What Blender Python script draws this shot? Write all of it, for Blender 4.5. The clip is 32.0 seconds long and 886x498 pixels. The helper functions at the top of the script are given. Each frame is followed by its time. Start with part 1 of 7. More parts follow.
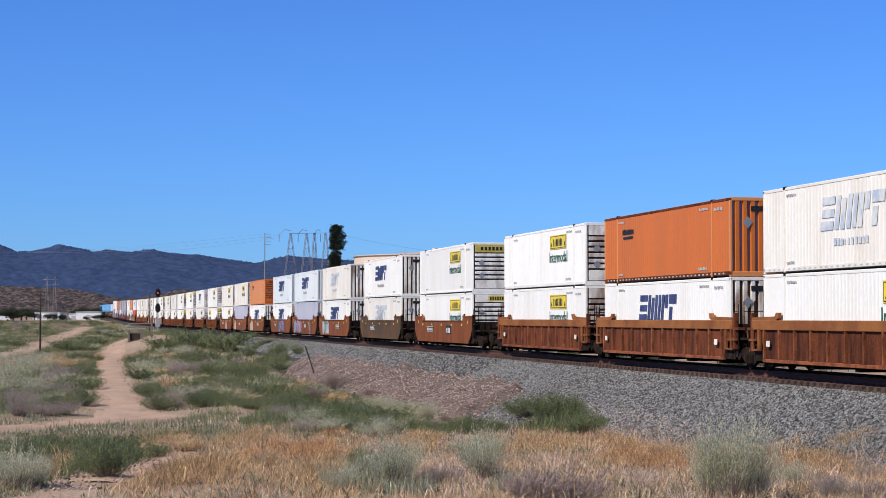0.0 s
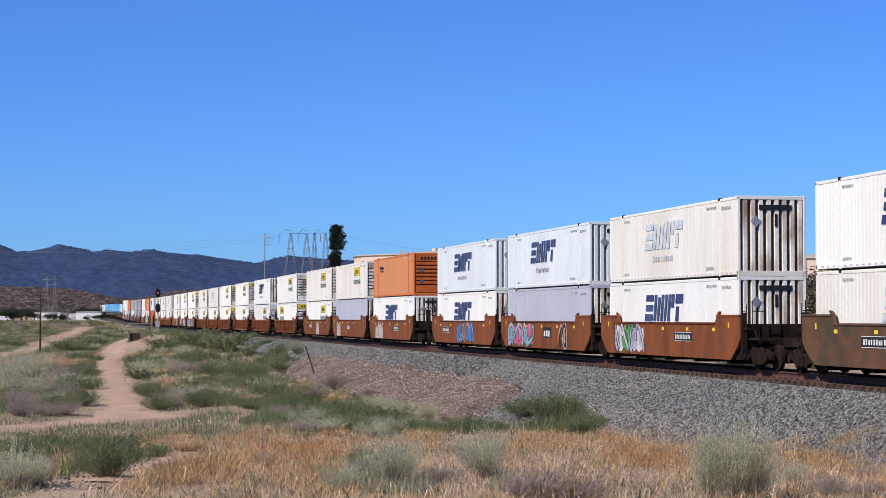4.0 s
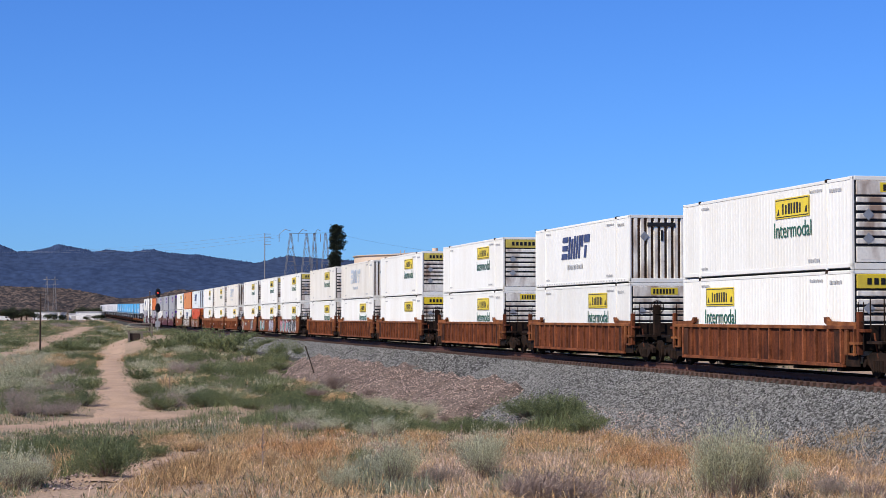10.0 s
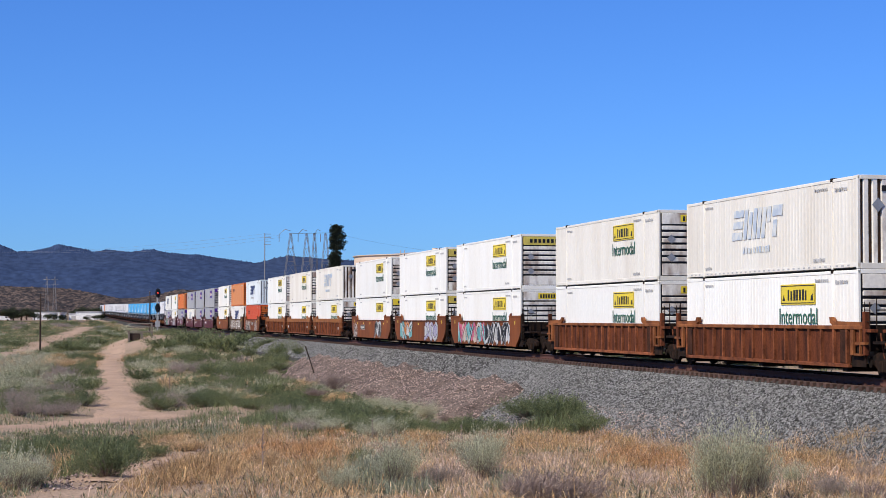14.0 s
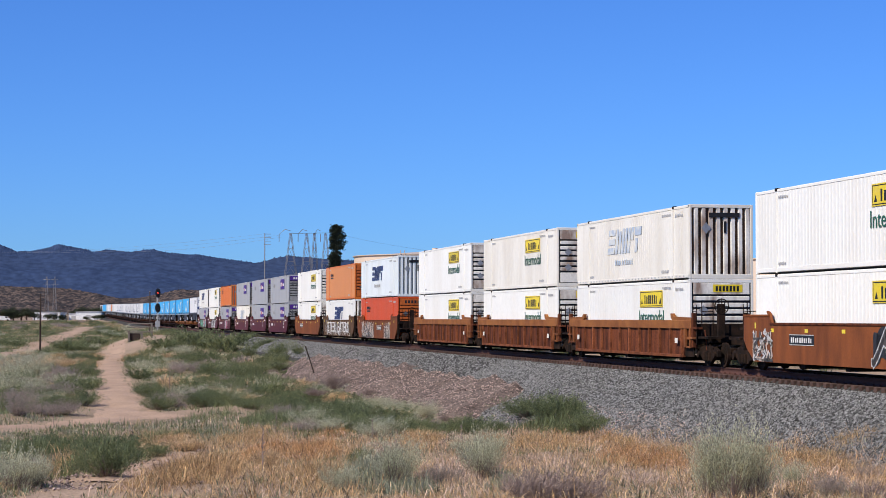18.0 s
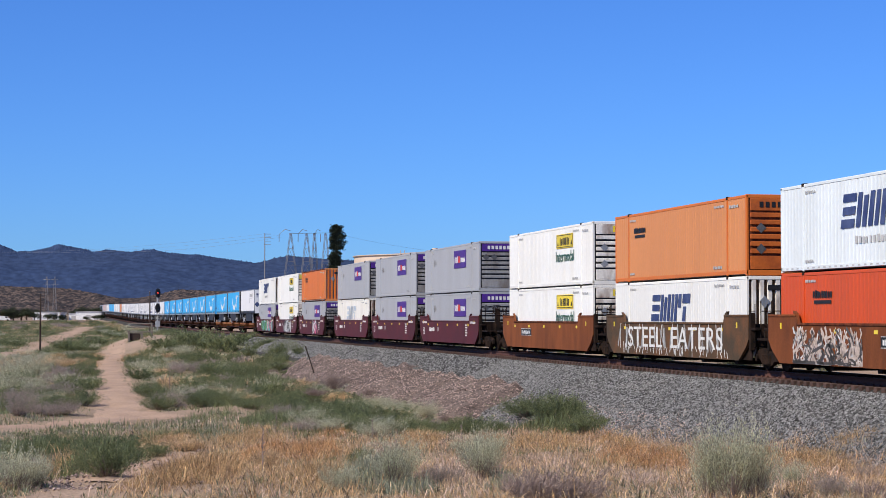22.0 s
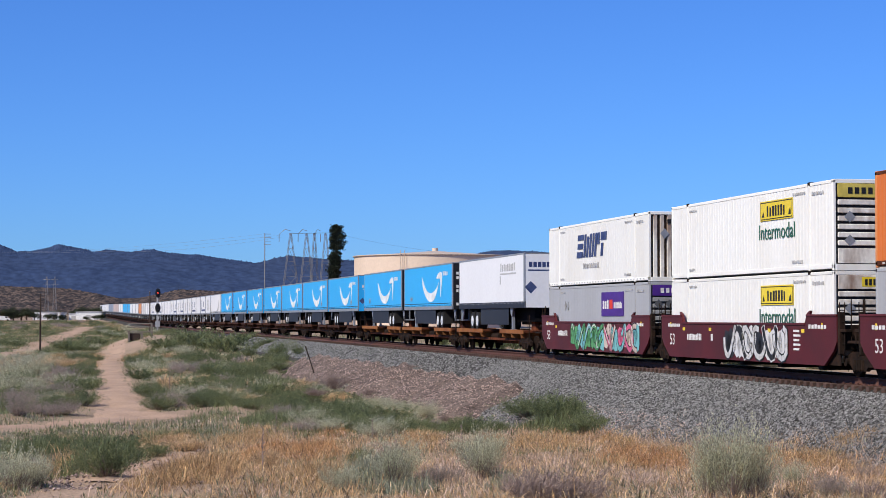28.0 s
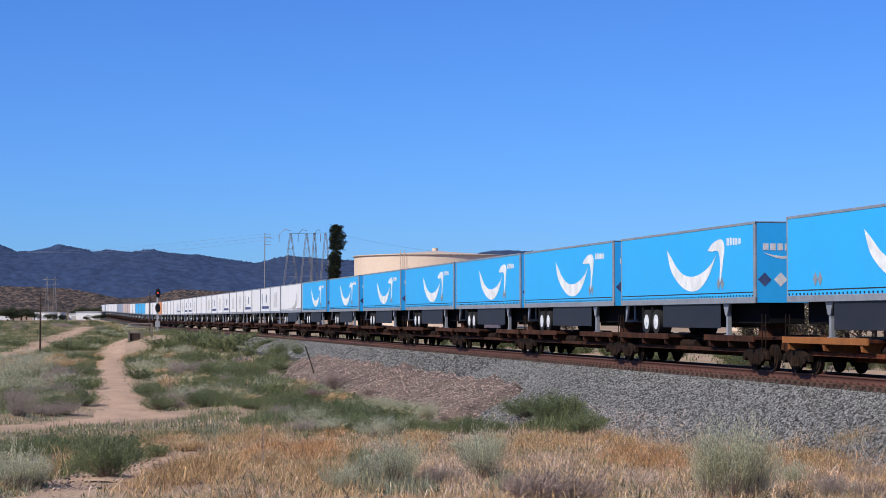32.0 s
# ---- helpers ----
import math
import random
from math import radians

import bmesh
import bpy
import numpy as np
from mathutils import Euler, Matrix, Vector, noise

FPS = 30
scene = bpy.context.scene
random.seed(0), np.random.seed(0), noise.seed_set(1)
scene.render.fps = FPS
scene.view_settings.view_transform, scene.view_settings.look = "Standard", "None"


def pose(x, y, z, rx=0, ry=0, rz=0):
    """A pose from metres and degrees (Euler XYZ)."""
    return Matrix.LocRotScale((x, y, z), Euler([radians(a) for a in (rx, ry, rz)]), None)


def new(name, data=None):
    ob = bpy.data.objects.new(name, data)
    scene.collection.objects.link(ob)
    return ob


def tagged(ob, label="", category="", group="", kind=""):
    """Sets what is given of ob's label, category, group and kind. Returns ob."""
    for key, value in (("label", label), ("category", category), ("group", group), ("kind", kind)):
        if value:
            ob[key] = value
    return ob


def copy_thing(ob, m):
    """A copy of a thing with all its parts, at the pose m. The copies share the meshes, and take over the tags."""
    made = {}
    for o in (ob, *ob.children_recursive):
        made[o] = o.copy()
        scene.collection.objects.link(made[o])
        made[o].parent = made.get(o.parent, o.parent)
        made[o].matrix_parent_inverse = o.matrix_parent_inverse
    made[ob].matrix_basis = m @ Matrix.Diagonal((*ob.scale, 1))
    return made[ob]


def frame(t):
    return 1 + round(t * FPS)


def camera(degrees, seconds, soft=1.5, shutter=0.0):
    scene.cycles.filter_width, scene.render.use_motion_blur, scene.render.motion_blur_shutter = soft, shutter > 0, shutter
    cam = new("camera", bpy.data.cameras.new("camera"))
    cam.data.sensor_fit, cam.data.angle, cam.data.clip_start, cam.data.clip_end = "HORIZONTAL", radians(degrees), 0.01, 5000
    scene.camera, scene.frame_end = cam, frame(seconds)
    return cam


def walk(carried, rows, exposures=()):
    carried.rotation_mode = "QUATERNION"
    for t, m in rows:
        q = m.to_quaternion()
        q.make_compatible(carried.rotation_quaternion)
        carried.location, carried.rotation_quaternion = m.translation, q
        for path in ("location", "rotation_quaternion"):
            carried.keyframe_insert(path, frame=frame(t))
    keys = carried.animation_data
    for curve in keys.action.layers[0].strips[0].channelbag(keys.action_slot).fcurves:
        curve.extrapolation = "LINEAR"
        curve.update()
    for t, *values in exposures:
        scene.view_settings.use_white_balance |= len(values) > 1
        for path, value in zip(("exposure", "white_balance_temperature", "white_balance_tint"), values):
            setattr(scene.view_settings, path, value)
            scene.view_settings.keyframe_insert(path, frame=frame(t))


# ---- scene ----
# ---- camera ----
cam = camera(25.75, 32.0, soft=0.8)
EYE = pose(0, 0, 1.77, 92.03, 0, 0)
walk(cam, [(0, EYE), (32, EYE)])

# ---- sky and sun ----
SUN_AZ, SUN_EL = math.atan2(-0.637, -0.771), radians(42)
world = bpy.data.worlds.new("sky")
scene.world = world
world.use_nodes = True
wn = world.node_tree
sky = wn.nodes.new("ShaderNodeTexSky")
sky.sky_type, sky.sun_disc = "NISHITA", False
sky.sun_elevation, sky.sun_rotation = SUN_EL, math.pi / 2 - SUN_AZ
sky.altitude, sky.air_density, sky.dust_density, sky.ozone_density = 1000, 1.0, 0.5, 2.5
tint = wn.nodes.new("ShaderNodeMix")
tint.data_type, tint.blend_type = "RGBA", "MULTIPLY"
tint.inputs["Factor"].default_value = 1.0
tint.inputs["B"].default_value = (0.40, 0.785, 1.56, 1)
wn.links.new(sky.outputs["Color"], tint.inputs["A"])
wn.links.new(tint.outputs["Result"], wn.nodes["Background"].inputs["Color"])
wn.nodes["Background"].inputs["Strength"].default_value = 0.0885
sun = new("sun", bpy.data.lights.new("sun", "SUN"))
sun.data.energy, sun.data.angle, sun.data.color = 5.0, radians(0.53), (1.0, 0.935, 0.81)
to_sun = Vector((math.cos(SUN_EL) * math.cos(SUN_AZ), math.cos(SUN_EL) * math.sin(SUN_AZ), math.sin(SUN_EL)))
sun.matrix_world = Matrix.Translation((-60, 0, 60)) @ to_sun.to_track_quat("Z", "Y").to_matrix().to_4x4()
scene.view_settings.exposure = 0.0


# ---- materials ----
def mat(name, color, rough=0.6, metal=0.0, second=None, amount=0.5, scale=2.0, fine=40.0, bump=0.0, rnd=0.0,
        stretch=(1, 1, 1), island=False, contrast=(0.4, 0.65), spec=0.25, grain=0.25, thin=0.0):
    """Base colour with large stains of a second colour, fine grain and fine relief."""
    m = bpy.data.materials.new(name)
    m.use_nodes = True
    nt = m.node_tree
    n, l = nt.nodes, nt.links
    p = n["Principled BSDF"]
    p.inputs["Roughness"].default_value, p.inputs["Metallic"].default_value = rough, metal
    p.inputs["Specular IOR Level"].default_value = spec
    tc = n.new("ShaderNodeTexCoord")
    mp = n.new("ShaderNodeMapping")
    mp.inputs["Scale"].default_value = stretch
    l.new(tc.outputs["Object"], mp.inputs["Vector"])
    info = n.new("ShaderNodeObjectInfo")
    big = n.new("ShaderNodeTexNoise")
    big.noise_dimensions = "4D"
    big.inputs["Scale"].default_value, big.inputs["Detail"].default_value = scale, 6
    l.new(mp.outputs["Vector"], big.inputs["Vector"])
    shift = n.new("ShaderNodeMath")
    shift.operation = "MULTIPLY"
    shift.inputs[1].default_value = 37.0
    l.new(info.outputs["Random"], shift.inputs[0])
    l.new(shift.outputs[0], big.inputs["W"])
    ramp = n.new("ShaderNodeMapRange")
    ramp.inputs["From Min"].default_value, ramp.inputs["From Max"].default_value = contrast
    ramp.inputs["To Max"].default_value = amount
    l.new(big.outputs["Fac"], ramp.inputs["Value"])
    mix = n.new("ShaderNodeMix")
    mix.data_type = "RGBA"
    l.new(ramp.outputs["Result"], mix.inputs["Factor"])
    mix.inputs["A"].default_value = (*color, 1)
    mix.inputs["B"].default_value = (*(second or [c * 0.6 for c in color]), 1)
    small = n.new("ShaderNodeTexNoise")
    small.inputs["Scale"].default_value, small.inputs["Detail"].default_value = fine, 3
    l.new(tc.outputs["Object"], small.inputs["Vector"])
    gr = n.new("ShaderNodeMapRange")
    gr.inputs["From Min"].default_value, gr.inputs["From Max"].default_value = 0.3, 0.7
    gr.inputs["To Min"].default_value, gr.inputs["To Max"].default_value = 1 - grain, 1 + grain
    l.new(small.outputs["Fac"], gr.inputs["Value"])
    val = n.new("ShaderNodeHueSaturation")
    l.new(mix.outputs["Result"], val.inputs["Color"])
    if rnd or island:
        var = n.new("ShaderNodeMapRange")
        var.inputs["To Min"].default_value, var.inputs["To Max"].default_value = 1 - rnd, 1 + rnd * 0.6
        if island:
            geo = n.new("ShaderNodeNewGeometry")
            l.new(geo.outputs["Random Per Island"], var.inputs["Value"])
        else:
            l.new(info.outputs["Random"], var.inputs["Value"])
        mul = n.new("ShaderNodeMath")
        mul.operation = "MULTIPLY"
        l.new(var.outputs["Result"], mul.inputs[0])
        l.new(gr.outputs["Result"], mul.inputs[1])
        l.new(mul.outputs[0], val.inputs["Value"])
    else:
        l.new(gr.outputs["Result"], val.inputs["Value"])
    l.new(val.outputs["Color"], p.inputs["Base Color"])
    if bump:
        b = n.new("ShaderNodeBump")
        b.inputs["Strength"].default_value, b.inputs["Distance"].default_value = 1.0, bump
        l.new(small.outputs["Fac"], b.inputs["Height"])
        l.new(b.outputs["Normal"], p.inputs["Normal"])
    if thin:
        # thin leaves and stems let part of the light through
        back = n.new("ShaderNodeBsdfTranslucent")
        l.new(val.outputs["Color"], back.inputs["Color"])
        both = n.new("ShaderNodeMixShader")
        both.inputs["Fac"].default_value = thin
        l.new(p.outputs["BSDF"], both.inputs[1])
        l.new(back.outputs["BSDF"], both.inputs[2])
        l.new(both.outputs["Shader"], n["Material Output"].inputs["Surface"])
    return m


def glow(name, color, strength):
    m = bpy.data.materials.new(name)
    m.use_nodes = True
    p = m.node_tree.nodes["Principled BSDF"]
    p.inputs["Base Color"].default_value = (*color, 1)
    p.inputs["Emission Color"].default_value = (*color, 1)
    p.inputs["Emission Strength"].default_value = strength
    return m


STREAK = (0.6, 1, 0.12)
WHITE = mat("white_paint", (0.84, 0.82, 0.765), 0.45, second=(0.72, 0.67, 0.58), amount=0.45, scale=1.2, stretch=STREAK, rnd=0.10, fine=6, grain=0.03)
CREAM = mat("cream_paint", (0.79, 0.75, 0.67), 0.5, second=(0.60, 0.53, 0.43), amount=0.5, scale=1.2, stretch=STREAK, rnd=0.06, fine=6, grain=0.03)
ICE = mat("cool_white_paint", (0.72, 0.76, 0.76), 0.45, second=(0.55, 0.57, 0.54), amount=0.4, scale=1.2, stretch=STREAK, rnd=0.05, fine=6, grain=0.03)
ORANGE = mat("orange_paint", (0.62, 0.155, 0.025), 0.45, second=(0.47, 0.13, 0.03), amount=0.5, scale=1.0, stretch=STREAK, rnd=0.08, fine=6, grain=0.03)
PALE_ORANGE = mat("faded_orange_paint", (0.62, 0.24, 0.085), 0.5, second=(0.5, 0.2, 0.08), amount=0.4, scale=1.0, stretch=STREAK, fine=6, grain=0.03)
RED_ORANGE = mat("red_orange_paint", (0.60, 0.075, 0.015), 0.4, second=(0.45, 0.07, 0.02), amount=0.5, scale=1.0, stretch=STREAK, fine=6, grain=0.03)
GREY = mat("grey_paint", (0.385, 0.385, 0.395), 0.45, second=(0.33, 0.32, 0.315), amount=0.45, scale=1.0, stretch=STREAK, rnd=0.05, fine=6, grain=0.03)
LAVENDER = mat("lavender_grey_paint", (0.46, 0.46, 0.53), 0.5, second=(0.38, 0.37, 0.41), amount=0.4, scale=1.0, stretch=STREAK, fine=6, grain=0.03)
BLUE = mat("sky_blue_paint", (0.030, 0.40, 0.80), 0.4, second=(0.035, 0.37, 0.74), amount=0.4, scale=0.6, fine=6, grain=0.02)
PALE = mat("pale_grey_white_paint", (0.78, 0.77, 0.77), 0.4, second=(0.70, 0.68, 0.68), amount=0.4, scale=0.8, stretch=STREAK, rnd=0.05, fine=6, grain=0.03)
PINK = mat("faded_pink_paint", (0.55, 0.42, 0.38), 0.5, rnd=0.1, fine=6, grain=0.03)
STEEL_BLUE = mat("grey_blue_paint", (0.26, 0.31, 0.40), 0.5, rnd=0.1, fine=6, grain=0.03)
GRIME = mat("grimy_white_paint", (0.78, 0.74, 0.67), 0.6, second=(0.20, 0.105, 0.06), amount=0.85, scale=1.8, stretch=(1, 1, 0.35), contrast=(0.44, 0.66), fine=9, grain=0.08)
GRIME_SHADE_GREY = mat("grimy_shade_grey", (0.30, 0.295, 0.285), 0.6, second=(0.12, 0.09, 0.07), amount=0.7, scale=1.6, stretch=(1, 1, 0.35), fine=9, grain=0.08)
YELLOW = mat("yellow_sign_paint", (0.78, 0.58, 0.03), 0.45, second=(0.62, 0.48, 0.10), amount=0.5, scale=1.5, rnd=0.12, fine=8, grain=0.05)
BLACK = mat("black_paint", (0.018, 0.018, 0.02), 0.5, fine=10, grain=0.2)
NAVY = mat("navy_paint", (0.03, 0.045, 0.13), 0.5, second=(0.10, 0.13, 0.24), amount=0.5, scale=1.5, fine=8, grain=0.1)
FADED_NAVY = mat("faded_blue_paint", (0.42, 0.48, 0.56), 0.6, second=(0.66, 0.66, 0.62), amount=0.8, scale=2.5, contrast=(0.42, 0.58), fine=8, grain=0.05)
GREEN = mat("dark_green_lettering", (0.03, 0.12, 0.08), 0.5, fine=10, grain=0.1)
MARK = mat("grey_lettering", (0.48, 0.47, 0.46), 0.6, fine=10, grain=0.1)
PURPLE = mat("purple_sign_paint", (0.075, 0.025, 0.22), 0.45, fine=8, grain=0.06)
RED = mat("red_paint", (0.70, 0.05, 0.02), 0.45, fine=8, grain=0.05)
SNOW = mat("clean_white_paint", (0.80, 0.80, 0.79), 0.45, fine=6, grain=0.03)
CHALK = mat("white_lettering", (0.72, 0.70, 0.66), 0.55, second=(0.5, 0.45, 0.4), amount=0.5, scale=5, fine=10, grain=0.1)
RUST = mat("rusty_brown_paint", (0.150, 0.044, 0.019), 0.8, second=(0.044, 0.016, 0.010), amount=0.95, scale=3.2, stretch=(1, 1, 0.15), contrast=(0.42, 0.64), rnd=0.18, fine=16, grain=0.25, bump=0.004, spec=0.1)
# Lighter copy of the rust: light on ribs and chord is put into it.
LIT_RUST = mat("lit_rust_ribs", (0.24, 0.078, 0.034), 0.8, second=(0.080, 0.027, 0.015), amount=0.8, scale=2.4, rnd=0.35, fine=16, grain=0.25, bump=0.003, spec=0.1)
CINDER = mat("dark_rust_frame", (0.075, 0.030, 0.017), 0.85, second=(0.022, 0.012, 0.009), amount=0.85, scale=2.2, rnd=0.2, fine=16, grain=0.25, bump=0.003, spec=0.1)
# Darker copy of the orange for container ends: their shade is in the colour.
SHADED_ORANGE = mat("shaded_orange_paint", (0.52, 0.125, 0.022), 0.5, second=(0.28, 0.06, 0.017), amount=0.6, scale=1.4, fine=9, grain=0.1)
TAN = mat("weathered_ochre_paint", (0.26, 0.093, 0.034), 0.75, second=(0.085, 0.029, 0.016), amount=0.9, scale=1.8, rnd=0.12, fine=18, grain=0.15, bump=0.003, spec=0.1)
BROWN = mat("orange_brown_paint", (0.225, 0.070, 0.024), 0.65, second=(0.115, 0.038, 0.017), amount=0.75, scale=1.6, stretch=(1, 1, 0.3), rnd=0.14, fine=14, grain=0.10, bump=0.003, spec=0.1)
OLIVE = mat("olive_grime_and_shade", (0.075, 0.052, 0.034), 0.8, second=(0.17, 0.075, 0.035), amount=0.7, scale=1.3, fine=14, grain=0.15, bump=0.003, spec=0.1)
MAROON = mat("maroon_paint", (0.098, 0.015, 0.017), 0.55, second=(0.06, 0.014, 0.015), amount=0.7, scale=0.7, rnd=0.06, fine=14, grain=0.08)
CHORD = mat("orange_chord_paint", (0.29, 0.112, 0.036), 0.65, second=(0.17, 0.058, 0.023), amount=0.8, scale=1.1, fine=16, grain=0.12, bump=0.002, spec=0.1)
GUNK = mat("black_brown_running_gear", (0.012, 0.008, 0.006), 0.9, second=(0.042, 0.022, 0.014), amount=0.7, scale=3, rnd=0.2, fine=25, grain=0.25, bump=0.004, spec=0.12)
RIM = mat("white_wheel_rim", (0.72, 0.72, 0.73), 0.35, fine=10, grain=0.05)
RUBBER = mat("black_rubber", (0.022, 0.021, 0.021), 0.85, fine=20, grain=0.2)
SKIRT = mat("dark_slate_skirt", (0.018, 0.020, 0.028), 0.5, second=(0.03, 0.031, 0.036), amount=0.5, scale=0.8, rnd=0.15, fine=8, grain=0.06)
SHADE = mat("matt_black_shade", (0.006, 0.006, 0.007), 0.95, fine=10, grain=0.2, spec=0.1)
ALLOY = mat("dull_aluminium", (0.30, 0.315, 0.345), 0.45, 0.25, fine=15, grain=0.08)
SLATE = mat("dark_grey_placard", (0.10, 0.10, 0.105), 0.6, fine=12, grain=0.15)
PAINTS = [mat("spray_" + k, c, 0.5, second=[q * 0.7 + 0.05 for q in c], amount=0.4, scale=3, fine=10, grain=0.08) for k, c in (
    ("blue", (0.06, 0.20, 0.48)), ("orange", (0.62, 0.20, 0.03)), ("green", (0.10, 0.32, 0.12)), ("pink", (0.62, 0.12, 0.22)),
    ("white", (0.62, 0.60, 0.58)), ("black", (0.02, 0.02, 0.022)), ("teal", (0.18, 0.45, 0.46)), ("lilac", (0.45, 0.40, 0.55)), ("pale_pink", (0.58, 0.46, 0.38)), ("grey", (0.075, 0.064, 0.058)))]
SPRAY = dict(zip("blue orange green pink white black teal lilac palepink grey".split(), PAINTS))


# ---- mesh tools ----
class Build:
    """Gathers plain faces of one mesh."""

    def __init__(self):
        self.v, self.f = [], []

    def add(self, verts, faces):
        k = len(self.v)
        self.v.extend(verts)
        self.f.extend([tuple(i + k for i in q) for q in faces])
        return self

    def box(self, x0, x1, y0, y1, z0, z1, bev=0.0):
        lo, hi = (min(x0, x1), min(y0, y1), min(z0, z1)), (max(x0, x1), max(y0, y1), max(z0, z1))
        if not bev:
            vs = [(x, y, z) for x in (lo[0], hi[0]) for y in (lo[1], hi[1]) for z in (lo[2], hi[2])]
            return self.add(vs, [(0, 1, 3, 2), (4, 6, 7, 5), (0, 4, 5, 1), (2, 3, 7, 6), (0, 2, 6, 4), (1, 5, 7, 3)])
        b = min(bev, *[(hi[i] - lo[i]) * 0.45 for i in range(3)])
        vs, idx = [], {}
        for sx in (0, 1):
            for sy in (0, 1):
                for sz in (0, 1):
                    c = [(lo, hi)[s][i] for i, s in enumerate((sx, sy, sz))]
                    for ax in range(3):
                        q = [c[i] + (0 if i == ax else (b if (sx, sy, sz)[i] == 0 else -b)) for i in range(3)]
                        idx[sx, sy, sz, ax] = len(vs)
                        vs.append(tuple(q))
        fs = []
        for ax in range(3):
            u, w = [i for i in range(3) if i != ax]
            for s in (0, 1):
                q = []
                for a, c in ((0, 0), (1, 0), (1, 1), (0, 1)):
                    k = [0, 0, 0]
                    k[ax], k[u], k[w] = s, a, c
                    q.append(idx[(*k, ax)])
                fs.append(q)
            for a in (0, 1):
                for c in (0, 1):
                    k0, k1 = [0, 0, 0], [0, 0, 0]
                    k0[u], k0[w], k1[u], k1[w], k1[ax] = a, c, a, c, 1
                    fs.append([idx[(*k0, u)], idx[(*k1, u)], idx[(*k1, w)], idx[(*k0, w)]])
        for sx in (0, 1):
            for sy in (0, 1):
                for sz in (0, 1):
                    fs.append([idx[sx, sy, sz, i] for i in range(3)])
        return self.add(vs, fs)

    def tube(self, p0, p1, r, n=8, r1=None, cap=True):
        p0, p1 = Vector(p0), Vector(p1)
        ax = (p1 - p0).normalized()
        u = ax.orthogonal().normalized()
        w = ax.cross(u)
        vs = []
        for p, q in ((p0, r), (p1, r if r1 is None else r1)):
            for i in range(n):
                t = 2 * math.pi * i / n
                vs.append(tuple(p + q * (math.cos(t) * u + math.sin(t) * w)))
        fs = [(i, (i + 1) % n, n + (i + 1) % n, n + i) for i in range(n)]
        if cap:
            fs += [tuple(range(n))[::-1], tuple(range(n, 2 * n))]
        return self.add(vs, fs)

    def slab(self, outline, y0, y1, axis="y"):
        """A flat shape in the x-z plane (or y-z, x-y) with thickness."""
        put = {"y": lambda a, b, c: (a, c, b), "x": lambda a, b, c: (c, a, b), "z": lambda a, b, c: (a, b, c)}[axis]
        n = len(outline)
        vs = [put(a, b, y0) for a, b in outline] + [put(a, b, y1) for a, b in outline]
        fs = [tuple(range(n)), tuple(range(n, 2 * n))[::-1]] + [(i, n + i, n + (i + 1) % n, (i + 1) % n) for i in range(n)]
        return self.add(vs, fs)

    def corrugated(self, u0, u1, w0, w1, base, depth, pitch, kind):
        """A sheet with trapezoid folds. kind 'side': runs along x, stands in z, at y = base; 'end': along y, at x = base; 'rib': folds stacked in z along y, at x = base."""
        n = max(2, round((u1 - u0) / pitch))
        st = (u1 - u0) / n
        prof = []
        for i in range(n):
            a = u0 + i * st
            prof += [(a, 0), (a + st * 0.30, 0), (a + st * 0.42, depth), (a + st * 0.88, depth)]
        prof.append((u1, 0))
        vs = []
        for a, d in prof:
            for w in (w0, w1):
                vs.append({"side": (a, base + d, w), "end": (base + d, a, w), "rib": (base + d, w, a)}[kind])
        return self.add(vs, [(2 * i, 2 * i + 2, 2 * i + 3, 2 * i + 1) for i in range(len(prof) - 1)])

    def mesh(self, name):
        me = bpy.data.meshes.new(name)
        me.from_pydata(self.v, [], self.f)
        bm = bmesh.new()
        bm.from_mesh(me)
        bmesh.ops.recalc_face_normals(bm, faces=bm.faces)
        bm.to_mesh(me)
        bm.free()
        return me


def part(name, b, material, parent=None, label=""):
    """Links one mesh as one object, under a thing or a part."""
    me = b if isinstance(b, bpy.types.Mesh) else b.mesh(name)
    if not me.materials:
        me.materials.append(material)
    ob = new(name, me)
    ob.parent = parent
    return tagged(ob, label) if label else ob


def thing(name, label, category, group=""):
    return tagged(new(name), label, category, group)


def smooth_mesh(me):
    me.polygons.foreach_set("use_smooth", [True] * len(me.polygons))
    return me


def big_mesh(name, verts, faces, smooth=True):
    """A mesh from arrays of points and of quads or triangles."""
    verts, faces = np.asarray(verts, dtype=np.float32), np.asarray(faces, dtype=np.int32)
    me = bpy.data.meshes.new(name)
    k = faces.shape[1]
    me.vertices.add(len(verts))
    me.vertices.foreach_set("co", verts.ravel())
    me.loops.add(faces.size)
    me.loops.foreach_set("vertex_index", faces.ravel())
    me.polygons.add(len(faces))
    me.polygons.foreach_set("loop_start", np.arange(0, faces.size, k, dtype=np.int32))
    me.update(calc_edges=True)
    if smooth:
        me.polygons.foreach_set("use_smooth", np.ones(len(faces), dtype=bool))
    return me


def lettering(text, size, material, parent, m, label="", extrude=0.004, shear=0.0):
    cu = bpy.data.curves.new("lettering", "FONT")
    cu.body, cu.size, cu.extrude, cu.align_x, cu.shear = text, size, extrude, "CENTER", shear
    cu.resolution_u = 3
    ob = bpy.data.objects.new("lettering", cu)
    scene.collection.objects.link(ob)
    dg = bpy.context.evaluated_depsgraph_get()
    me = bpy.data.meshes.new_from_object(ob.evaluated_get(dg))
    bpy.data.objects.remove(ob)
    me.materials.clear()
    me.materials.append(material)
    out = new("lettering", me)
    out.parent = parent
    out.matrix_basis = m
    return tagged(out, label) if label else out


# ---- the line of the track ----
AWAY, NEAR = Vector((-0.2011, 0.9796)), Vector((-0.9796, -0.2011))
FOOT = NEAR * -25.7
